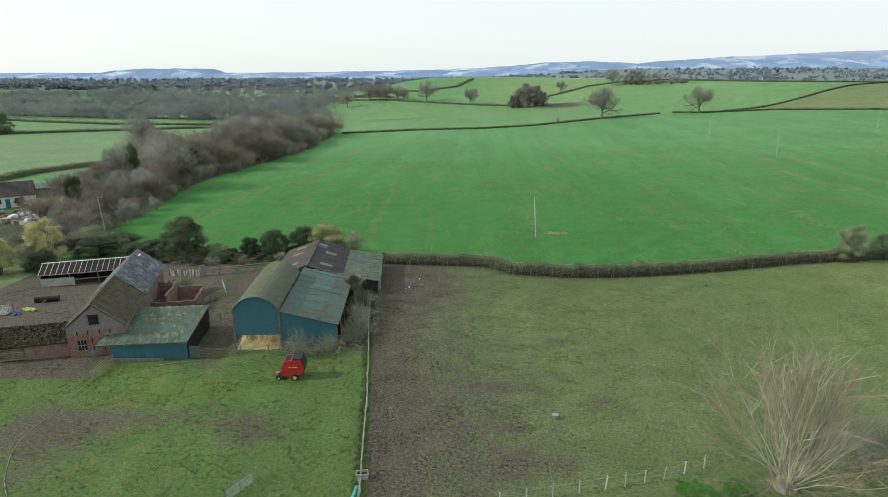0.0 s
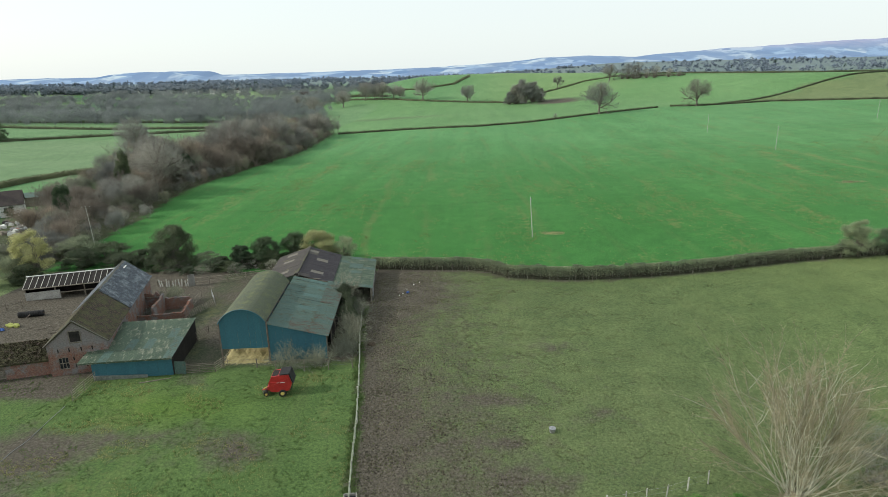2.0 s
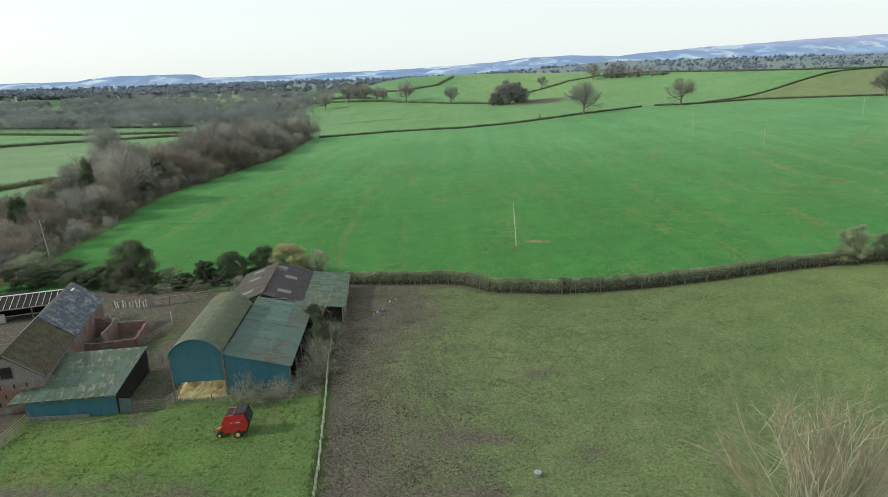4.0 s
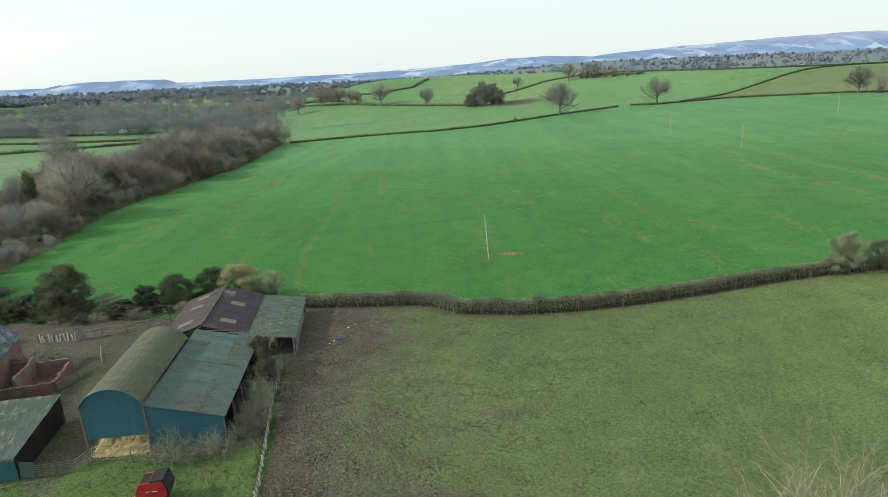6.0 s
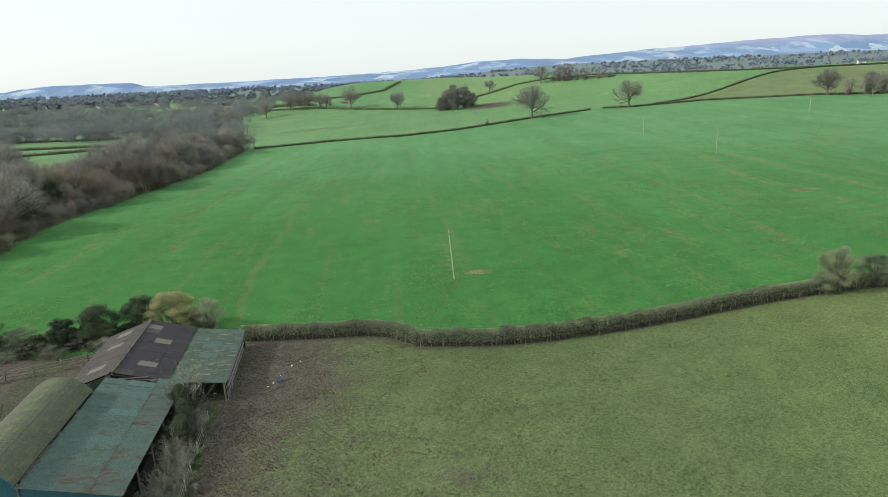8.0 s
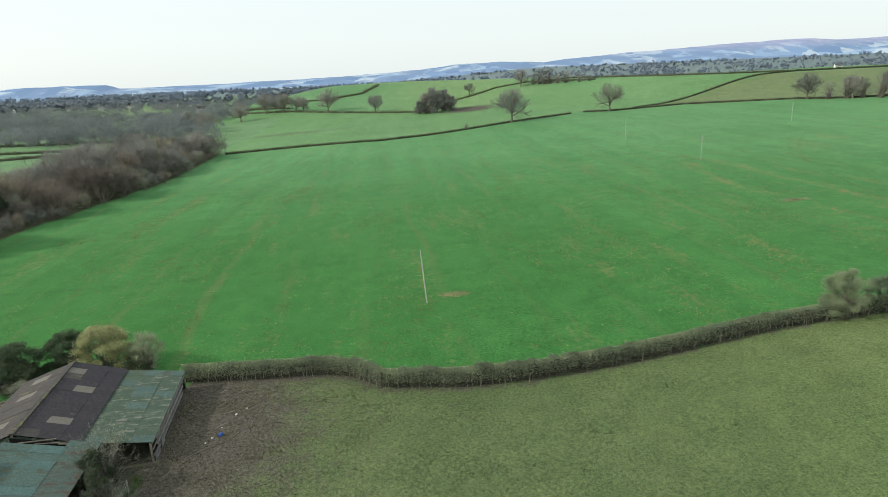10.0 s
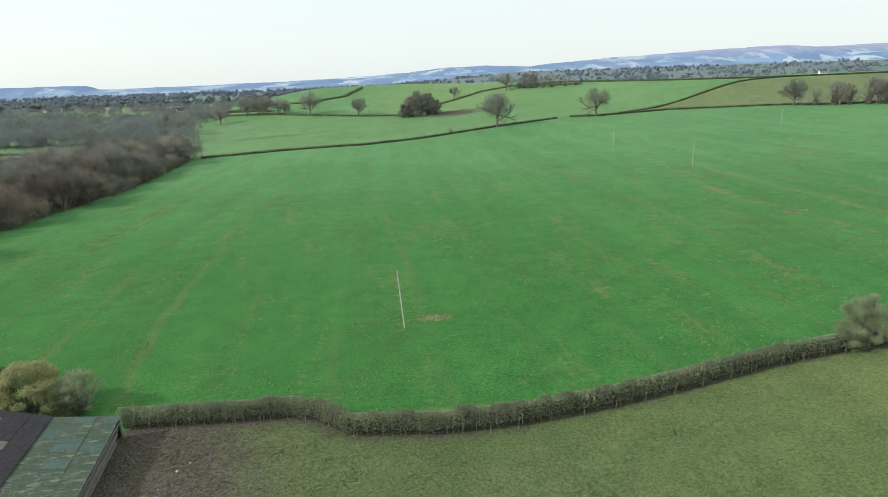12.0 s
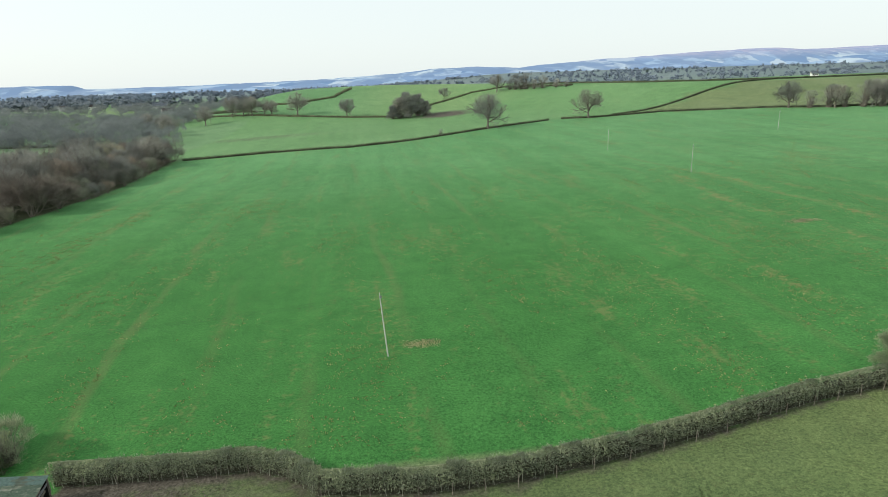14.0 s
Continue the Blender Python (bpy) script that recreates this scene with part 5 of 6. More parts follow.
tagged(part("standing_slab", s, M_CONCRETE, m=place(-37.6, 90.6, 40)), "pale grey upright slab at the fence end", "slab")


# ---------- roofs of sheets ----------
def sheet_mesh(name, w, l, mat, waves=7, amp=0.010, lap=0.12):
    """One corrugated sheet, w across and l up the slope, with a lap."""
    s = Shape()
    n = waves * 2
    for row in (0, 1):
        for i in range(n + 1):
            s.v.append((w * 1.03 * i / n, -lap + (l + lap) * row, (amp if i % 2 else -amp) + (0.012 if row == 0 else 0.0)))
    s.f += [(i, i + 1, n + 2 + i, n + 1 + i) for i in range(n)]
    return s.mesh(name, mat)


def sheet_roof(parent, a, b, c, nx, ny, mats, seed, name="roof_sheet"):
    """Sheets over a slope: a to b along the eave, a to c up the slope."""
    a, b, c = Vector(a), Vector(b), Vector(c)
    u, v = (b - a), (c - a)
    w, l = u.length / nx, v.length / ny
    u.normalize(), v.normalize()
    nrm = u.cross(v).normalized()
    frame_m = Matrix((u, v, nrm)).transposed().to_4x4()
    meshes = {}
    rng = random.Random(seed)
    for j in range(ny):
        for i in range(nx):
            m = mats(i / nx, j / ny, rng)
            if m is None:
                continue
            me = meshes.setdefault(m.name, None) or sheet_mesh(name, w, l, m)
            meshes[m.name] = me
            p = a + u * (w * i) + v * (l * j) + nrm * (0.012 * (j % 2) + 0.022 * (i % 2) + rng.uniform(0, 0.01))
            part(name, me, m, parent, m=Matrix.Translation(p) @ frame_m @ pose(0, 0, 0, rng.uniform(-0.25, 0.25), rng.uniform(-0.3, 0.3), rng.uniform(-0.25, 0.25)))


def wall_boards(parent, p0, p1, z0, z1, width, mat, seed, name="wall_sheet", cut=None):
    """Upright sheets from p0 to p1, between z0 and z1 (or up to cut(f))."""
    p0, p1 = Vector((*p0, 0)), Vector((*p1, 0))
    d = p1 - p0
    n = max(1, round(d.length / width))
    rz = math.atan2(d.y, d.x)
    rng = random.Random(seed)
    for k in range(n):
        f = (k + 0.5) / n
        q = p0.lerp(p1, k / n)
        top0, top1 = (cut(k / n), cut((k + 1) / n)) if cut else (z1, z1)
        s = Shape()
        w = d.length / n - 0.012
        t = 0.018 + 0.012 * (k % 2)
        s.v += [(0, 0, z0), (w, 0, z0), (w, t, z0), (0, t, z0), (0, 0, top0), (w, 0, top1), (w, t, top1), (0, t, top0)]
        s.f += [(3, 2, 1, 0), (4, 5, 6, 7), (0, 1, 5, 4), (1, 2, 6, 5), (2, 3, 7, 6), (3, 0, 4, 7)]
        part(name, s, mat, parent, m=Matrix.Translation(q) @ Matrix.Rotation(rz, 4, "Z") @ pose(0, rng.uniform(-0.012, 0.0), 0))


# ---------- the round-roofed barn with its lean-to ----------
def round_barn():
    W, L, EAVE, RISE = 5.3, 17.2, 4.95, 1.65
    LA = 13.2  # the round roof stops short of the lean-to
    ob = thing("round_roofed_barn", pose(-21.35, 64.55, 0.42, 0, 0, 6.3), "blue sheet barn with a mossy round roof", "barn", "farm buildings")
    R = (W * W / 4 + RISE * RISE) / (2 * RISE)
    half = math.asin(W / 2 / R)
    cz = EAVE + RISE - R

    def arc(f):
        a = -half + 2 * half * f
        return W / 2 + R * math.sin(a), cz + R * math.cos(a)

    # curved roof sheets: bays along the barn, three sheets over the arch
    bays, rows, seg = 9, 3, 5
    rng = random.Random(21)
    for j in range(rows):
        s = Shape()
        waves = 14
        for r in range(seg + 1):
            x, z = arc((j + (r / seg) * 1.04) / rows if j < rows - 1 else (j + r / seg) / rows)
            a = math.atan2(z - cz, x - W / 2)
            for i in range(waves + 1):
                e = 0.025 if i % 2 else 0.0
                s.v.append((x + math.cos(a) * e, LA / bays * 1.03 * i / waves, z + math.sin(a) * e + (0.012 if j == 1 else 0)))
        n = waves + 1
        s.f += [(r * n + i, r * n + i + 1, (r + 1) * n + i + 1, (r + 1) * n + i) for r in range(seg) for i in range(waves)]
        me = s.mesh("curved_sheet", M_ARCH)
        for k in range(bays):
            part("curved_sheet", me, M_ARCH, ob, m=pose(0, -0.25 + (LA + 0.4) / bays * k, 0.006 * (k % 2)))
    # front gable, closed down to the feeding opening
    def front_cut(f):
        x = W * f
        return cz + math.sqrt(max(0.01, R * R - (x - W / 2) ** 2)) - 0.05
    wall_boards(ob, (0, 0), (W, 0), 1.75, 0, 0.68, M_BLUE, 31, cut=front_cut)
    wall_boards(ob, (0, LA), (W, LA), 0.0, 0, 0.68, M_BLUE, 32, cut=front_cut)
    for k in range(5):
        for x in (0.0, W):
            p = Shape()
            y = LA * k / 4
            p.box(x - 0.07, x + 0.07, y - 0.07, y + 0.07, -0.15, EAVE)
            part("post", p, M_POST if k else M_RAIL, ob)
    trim = Shape()
    trim.pipe([(arc(k / 14)[0], -0.27, arc(k / 14)[1]) for k in range(15)], 0.045)
    part("verge_trim", trim, M_BLUE, ob)
    for x in (-0.02, W + 0.02):
        g = Shape()
        g.tube((x, -0.2, EAVE), (x, LA, EAVE), 0.05, 0.05, 5)
        part("gutter", g, M_PURPLE, ob)
    wall_boards(ob, (0.02, 2.5), (0.02, LA), 1.6, 4.8, 0.9, M_BLUE, 33)
    wall_boards(ob, (W + 0.05, LA), (W + 0.05, L - 0.1), 0.0, 4.6, 0.9, M_GREEN, 37)
    # lean-to on the long side
    LW = 6.75
    def patch(f, g, rng):
        if f > 0.92 and g > 0.3:
            return None
        if f < 0.15 and g < 0.6 or g < 0.3 and (f < 0.25 or f > 0.5) and rng.random() < 0.75:
            return M_RUST
        return M_TURQ if 0.3 < g < 0.6 and f > 0.3 and rng.random() < 0.5 else M_LEAN
    x1 = W + LW
    sheet_roof(ob, (x1, -0.2, 2.95), (x1, L, 2.95), (W + 0.03, -0.2, 4.72), 17, 3, patch, 41)
    wall_boards(ob, (W + 0.1, 0.05), (x1 - 0.15, 0.05), -0.05, 0, 0.85, M_BLUE, 34, cut=lambda f: 4.58 - 1.72 * f)
    # near-black back boards paint the shade within the lean-to
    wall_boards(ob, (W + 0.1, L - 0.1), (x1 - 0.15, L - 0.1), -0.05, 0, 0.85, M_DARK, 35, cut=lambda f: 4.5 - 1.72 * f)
    for k in range(6):
        p = Shape()
        p.box(x1 - 0.22, x1 - 0.08, L * k / 5 - 0.07 + 0.1, L * k / 5 + 0.07, -0.1, 2.9)
        part("post", p, M_POST, ob)
    for k in range(3):
        b = Shape()
        b.tube((W + 0.6 + 1.6 * k, L - 1.0 + 0.25 * k, 4.45 - 0.42 * k), (W + 3.4 + 1.5 * k, L + 0.15 - 0.2 * k, 3.75 - 0.4 * k), 0.06, 0.05, 5)
        part("broken_purlin", b, M_POST, ob)
    bm_ = Shape()
    bm_.box(x1 - 0.2, x1 - 0.1, 0.1, L - 0.1, 2.72, 2.9)
    part("eave_beam", bm_, M_POST, ob)
    # near-black boards stand in for the shade of the open side
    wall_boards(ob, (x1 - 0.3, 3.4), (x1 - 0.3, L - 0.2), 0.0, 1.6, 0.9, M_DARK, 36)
    return ob


round_barn()


def straw_heap():
    s = Shape()
    n = 26
    for j in range(n):
        for i in range(n):
            x, y = -0.3 + 5.4 * i / (n - 1), -0.9 + 7.0 * j / (n - 1)
            h = 1.35 * ss(-1.0, 3.2, y) * (0.75 + 0.4 * noise.noise(Vector((x * 0.8, y * 0.8, 4)))) + 0.16 * noise.noise(Vector((x * 3, y * 3, 1)))
            edge = min(1, i / 2, (n - 1 - i) / 2, j / 2)
            s.v.append((x, y, max(-0.15, h * edge + 0.08 * edge - 0.05)))
    s.f += [(j * n + i, j * n + i + 1, (j + 1) * n + i + 1, (j + 1) * n + i) for j in range(n - 1) for i in range(n - 1)]
    ob = thing("straw_heap", pose(-21.1, 64.7, 0.45, 0, 0, 6.3), "loose golden straw bedding spilling from the barn", "straw")
    part("straw", s, M_STRAW, ob)
    rng = random.Random(8)
    w = Shape()
    for _ in range(2600):
        k = rng.randrange(len(s.v))
        p = Vector(s.v[k]) + Vector((rng.uniform(-0.2, 0.2), rng.uniform(-0.2, 0.2), 0.03))
        w.blade(p, Vector((rng.gauss(0, 1), rng.gauss(0, 1), abs(rng.gauss(0, 0.3)))).normalized() * 0.35, 0.03)
    part("loose_straw", w, M_STRAW, ob)


straw_heap()


# ---------- the fibre-sheet shed behind ----------
def fibre_shed():
    ob = thing("fibre_sheet_shed", pose(-22.8, 82.0, 0.2, 0, 0, 7.4), "low dark fibre-sheet shed with a mossy ridge", "shed", "farm buildings")
    L, E, RZ = 13.6, 3.15, 4.75
    def left(f, g, rng):
        return M_LIGHT if 0.2 < g < 0.5 and rng.random() < 0.2 else M_MOSSRIDGE
    def right(f, g, rng):
        if (round(f * 12), round(g * 3)) in ((2, 1), (7, 1), (10, 2)):
            return M_LIGHT
        return M_MOSSRIDGE if g > 0.62 and rng.random() < 0.15 else M_PURPLE
    def lean(f, g, rng):
        return M_GREEN if rng.random() < 0.6 else M_LEAN
    sheet_roof(ob, (0, L, E), (0, 0, E), (4.85, L, RZ), 12, 3, left, 51)
    sheet_roof(ob, (9.75, 0, E), (9.75, L, E), (4.85, 0, RZ), 12, 3, right, 52)
    for k in range(24):
        r = Shape()
        r.box(4.62, 5.08, L * k / 24, L * k / 24 + 0.5, RZ - 0.02, RZ + 0.09)
        part("ridge_cap", r, M_MOSSRIDGE, ob)
    sheet_roof(ob, (15.35, 0, 2.15), (15.35, L, 2.15), (9.6, 0, 3.05), 12, 3, lean, 53)
    for x, h in ((0.1, E), (4.85, RZ - 0.1), (9.6, 2.95), (15.2, 2.08)):
        for k in range(5):
            p = Shape()
            p.box(x - 0.09, x + 0.09, L * k / 4 - 0.09 + 0.12, L * k / 4 + 0.09, -0.2, h)
            part("post", p, M_POST, ob)
    # near-black back and left walls paint the shade behind the open front
    wall_boards(ob, (0.05, L - 0.05), (9.7, L - 0.05), 0, 0, 0.9, M_DARK, 54, cut=lambda f: E + (RZ - E) * (1 - abs(2 * f - 1)) - 0.1)
    wall_boards(ob, (9.7, L - 0.05), (15.2, L - 0.05), 0, 0, 0.9, M_DARK, 55, cut=lambda f: 2.95 - 0.88 * f)
    wall_boards(ob, (0.05, 0.15), (0.05, L), 0, 3.0, 0.9, M_DARK, 56)
    wall_boards(ob, (0.0, 0.02), (9.7, 0.02), 2.6, 0, 0.9, M_GREEN, 57, cut=lambda f: E + (RZ - E) * (1 - abs(2 * f - 1)) - 0.12)
    # gappy boarded side towards the paddock
    rng = random.Random(6)
    for k in range(6):
        b = Shape()
        z = 0.25 + 0.3 * k
        b.box(15.24, 15.29, 0.3 if k % 2 else 1.6, L - rng.uniform(0.2, 2.0), z, z + 0.2)
        part("side_board", b, M_POST if k % 2 else M_STEEL, ob)
    for y, wd in ((0.2, 1.6), (2.4, 1.1)):
        b = Shape()
        b.box(15.30, 15.34, y, y + wd, 0.1, 1.95)
        part("side_sheet", b, M_STEEL, ob, "loose grey sheet", m=pose(0, 0, 0, 0, 4, 0))
    return ob


fibre_shed()


# ---------- the brick barn ----------
def gable_wall(y, w, e, r, t, holes):
    """A gable wall drawn out along y with square openings cut as a grid of blocks."""
    s = Shape()
    xs = sorted({0, w, *[h[0] for h in holes], *[h[1] for h in holes]})
    zs = sorted({0, e, *[h[2] for h in holes if h[2] < e], *[h[3] for h in holes if h[3] < e]})
    for xa, xb in zip(xs, xs[1:]):
        for za, zb in zip(zs, zs[1:]):
            cx, cz_ = (xa + xb) / 2, (za + zb) / 2
            if not any(h[0] < cx < h[1] and h[2] < cz_ < h[3] for h in holes):
                s.box(xa, xb, y, y + t, za, zb)
    s.prism([(0, e), (w, e), (w / 2, r)], y, y + t)
    return s


def brick_barn():
    W, L, E, RZ = 6.0, 22.2, 3.75, 6.25
    ob = thing("brick_barn", pose(-39.2, 60.9, 0.45, 0, 0, 17.8), "old red brick barn with slate and mossy tile roof", "barn", "farm buildings")
    holes = [(0.9, 1.9, 0.75, 2.15)]
    part("front_gable", gable_wall(0, W, E, RZ, 0.35, holes), M_BRICK, ob, "patched red brick gable")
    part("back_gable", gable_wall(L - 0.35, W, E, RZ, 0.35, []), M_BRICK, ob)
    for x in (0, W - 0.35):
        s = Shape()
        s.box(x, x + 0.35, 0.35, L - 0.35, 0, E)
        part("side_wall", s, M_BRICK, ob)
    # loft hatch, lower window and ventilation slits; hatch and slits are slabs painted as shade
    h = Shape()
    h.box(2.45, 3.5, -0.03, 0.02, 3.9, 5.1)
    part("loft_hatch", h, M_DARK, ob, "dark open loft hatch")
    fr = Shape()
    for bx in ((2.35, 2.45, 3.85, 5.2), (3.5, 3.6, 3.85, 5.2), (2.45, 3.5, 5.1, 5.2), (2.35, 3.6, 3.75, 3.85)):
        fr.box(bx[0], bx[1], -0.06, 0.03, bx[2], bx[3])
    part("hatch_frame", fr, M_POST, ob)
    w1 = Shape()
    w1.box(0.9, 1.9, 0.12, 0.15, 0.75, 2.15)
    part("window", w1, M_GLASS, ob)
    mul = Shape()
    for k in range(4):
        mul.box(0.9 + 0.32 * k, 0.95 + 0.32 * k, 0.05, 0.12, 0.75, 2.15)
    for k in range(3):
        mul.box(0.9, 1.9, 0.05, 0.12, 0.75 + 0.66 * k, 0.82 + 0.66 * k)
    part("window_bars", mul, M_POST, ob)
    for x, z in ((1.0, 2.75), (2.1, 2.75), (3.3, 2.75), (4.4, 2.75), (2.4, 1.7), (3.4, 1.7), (2.5, 0.8), (3.6, 0.8), (4.7, 0.9)):
        v = Shape()
        v.box(x, x + 0.13, -0.015, 0.02, z, z + 0.45)
        part("vent_slit", v, M_DARK, ob)

    def slope(name, side, y0, y1, mat, lift):
        """One roof slope as a thick slab lying in its own plane."""
        ln = math.hypot(W / 2 + 0.25, (RZ - E) * (W / 2 + 0.25) / (W / 2))
        s = Shape()
        n, m = 14, 8
        for j in range(m + 1):
            for i in range(n + 1):
                sag = 0.06 * noise.noise(Vector((i * 0.5 + y0, j * 0.6, side)))
                s.v.append(((y1 - y0) * i / n, ln * j / m, sag + lift))
        s.f += [(j * (n + 1) + i, j * (n + 1) + i + 1, (j + 1) * (n + 1) + i + 1, (j + 1) * (n + 1) + i) for j in range(m) for i in range(n)]
        s.box(0, y1 - y0, 0, ln, lift - 0.16, lift - 0.07)
        pitch = math.atan2(RZ - E, W / 2)
        low = Vector((W + 0.25 if side > 0 else -0.25, y0 if side > 0 else y1, RZ - math.tan(pitch) * (W / 2 + 0.25)))
        u = Vector((0, 1 if side > 0 else -1, 0))
        v = Vector((-math.cos(pitch) * side, 0, math.sin(pitch)))
        fm = Matrix((u, v, u.cross(v))).transposed().to_4x4()
        part(name, s, mat, ob, m=Matrix.Translation(low) @ fm)

    split = 9.7
    for side in (1, -1):
        slope("tile_roof", side, -0.12, split, M_TILE, 0.12)
        slope("slate_roof", side, split, L + 0.15, M_SLATE, 0.2)
    for k in range(44):
        r = Shape()
        y = 0.5 * k
        r.prism([(W / 2 - 0.2, RZ + 0.08), (W / 2, RZ + 0.33), (W / 2 + 0.2, RZ + 0.08)], y, y + 0.47)
        part("ridge_tile", r, M_TILE if y < split else M_LIGHT, ob)
    for side in (0, 1):
        vg = Shape()
        xa, xb = (-0.25, W / 2) if side == 0 else (W + 0.25, W / 2)
        vg.tube((xa, -0.16, E - 0.1), (xb, -0.16, RZ + 0.18), 0.07, 0.07, 4)
        part("verge", vg, M_LIGHT, ob)
    sk = Shape()
    sk.box(W / 2 + 0.6, W / 2 + 0.8, 19.3, 20.4, RZ - 0.1, RZ - 0.03)
    part("skylight", sk, M_WHITE, ob, m=None)
    return ob


brick_barn()


def low_range():
    """The low tiled range at the barn's left, with slatted doors."""
    ob = thing("tiled_cowshed", pose(-46.6, 58.9, 0.5, 0, 0, 18), "low brick cowshed with a mossy tiled roof", "shed", "farm buildings")
    s = Shape()
    s.box(3.0, 7.4, 0.3, 0.6, 0, 1.75)
    part("front_wall", s, M_BRICK, ob)
    for x in (-0.7, 7.1):
        s = Shape()
        s.box(x, x + 0.3, 0.6, 4.0, 0, 1.8)
        part("end_wall", s, M_BRICK, ob)
    s = Shape()
    s.box(-0.4, 7.1, 3.7, 4.0, 0, 2.8)
    part("back_wall", s, M_BRICK, ob)
    for k in range(8):
        b = Shape()
        b.box(-0.6, 3.0, 0.36, 0.42, 0.1 + 0.21 * k, 0.26 + 0.21 * k)
        part("door_slat", b, M_POST, ob)
    for x in (-0.7, 2.9):
        b = Shape()
        b.box(x, x + 0.14, 0.32, 0.5, 0, 1.75)
        part("door_post", b, M_WHITE if x < 0 else M_POST, ob)
    n, m = 26, 8
    r = Shape()
    for j in range(m + 1):
        for i in range(n + 1):
            r.v.append((8.3 * i / n, 3.75 * j / m, 0.10 * noise.noise(Vector((i * 0.7, j * 0.9, 2)))))
    r.f += [(j * (n + 1) + i, j * (n + 1) + i + 1, (j + 1) * (n + 1) + i + 1, (j + 1) * (n + 1) + i) for j in range(m) for i in range(n)]
    r.box(0, 8.3, 0, 3.75, -0.2, -0.11)
    part("tile_roof", r, M_TILE, ob, m=pose(-0.8, 0.05, 1.85, 17, 0, 0))
    rng = random.Random(12)
    moss = Shape()
    for _ in range(2600):
        x, y = rng.uniform(0, 8.2), rng.uniform(0, 3.7)
        moss.leaf(Vector((x, y, rng.uniform(0.0, 0.09))), rng.uniform(0.05, 0.13), rng)
    part("moss", moss, M_MOSS, ob, m=pose(-0.8, 0.05, 1.85, 17, 0, 0))


low_range()


def green_shed():
    ob = thing("green_roofed_shed", pose(-34.9, 60.1, 0.5, 0, 0, 9.5), "blue boarded shed with a mossy green sheet roof", "shed", "farm buildings")
    W, D = 9.3, 9.0
    def pick(f, g, rng):
        return M_LEAN if rng.random() < 0.25 else M_GREEN
    sheet_roof(ob, (-0.3, -0.3, 2.25), (W + 0.2, -0.3, 2.25), (-0.3, D, 2.95), 10, 4, pick, 61)
    wall_boards(ob, (0.9, 0), (W, 0), 0.0, 2.15, 0.75, M_BLUE, 62)
    # right side near-black where front and back are blue
    wall_boards(ob, (W, 0.05), (W, D), 0.0, 0, 0.75, M_DARK, 63, cut=lambda f: 2.15 + 0.7 * f)
    wall_boards(ob, (0.9, D - 0.05), (W, D - 0.05), 0.0, 2.8, 0.75, M_BLUE, 64)
    fa = Shape()
    fa.box(-0.3, W + 0.2, -0.38, -0.33, 2.05, 2.24)
    part("fascia", fa, M_GREEN, ob)
    sheet = Shape()
    sheet.box(1.0, 6.6, -0.12, -0.07, 0.0, 0.62)
    part("leaning_sheet", sheet, M_STEEL, ob, "grey metal sheet along the foot", m=pose(0, -0.05, 0.02, 6, 2.2, 0))
    door = Shape()
    door.box(0, 1.3, -0.03, 0.03, 0.05, 1.5)
    part("side_door", door, M_LEAN, ob, "loose pale green door", m=pose(W + 0.1, 0.1, 0, -6, 0, -12))


green_shed()


def pens():
    """Roofless brick pens beside the barn."""
    ob = thing("ruined_pen", pose(-39.9, 74.3, 0.35, 0, 0, 13), "roofless ruined red brick pens", "ruin", "farm buildings")
    rng = random.Random(14)
    for x0, x1, y0, y1, h in ((0.6, 8.2, 0.0, 0.3, 1.35), (0.6, 4.6, 5.3, 5.6, 2.5), (4.4, 4.7, 0.3, 5.3, 2.3), (4.7, 8.0, 5.3, 5.6, 1.7), (8.0, 8.3, 0.3, 5.6, 1.3), (0.6, 0.9, 0.3, 5.3, 2.6)):
        s = Shape()
        long_x = x1 - x0 > y1 - y0
        n = 14
        for k in range(n + 1):
            hh, f = h * (1 + 0.22 * noise.noise(Vector((k * 0.6, x0 + y0, 3)))), k / n
            if long_x:
                u = x0 + (x1 - x0) * f
                s.v += [(u, y0, -0.2), (u, y1, -0.2), (u, y1, hh), (u, y0, hh)]
            else:
                u = y0 + (y1 - y0) * f
                s.v += [(x1, u, -0.2), (x0, u, -0.2), (x0, u, hh), (x1, u, hh)]
        s.f += [(4 * k + i, 4 * k + (i + 1) % 4, 4 * k + 4 + (i + 1) % 4, 4 * k + 4 + i) for k in range(n) for i in range(4)]
        s.f += [(0, 1, 2, 3), (4 * n + 3, 4 * n + 2, 4 * n + 1, 4 * n)]
        part("pen_wall", s, M_BRICK, ob)
    s = Shape()
    s.box(0.6, 4.7, 5.2, 5.7, 1.95, 2.05)
    part("timber_plate", s, M_POST, ob)
    w = Shape()
    for _ in range(1100):
        p = Vector((rng.uniform(1, 4.3), rng.uniform(0.4, 5.2), rng.uniform(0, 0.5)))
        w.blade(p, wander(Vector((0, 0, 1)), rng, 1.0) * 0.6, 0.04)
    part("dead_weeds", w, M_TWIG, ob)


pens()


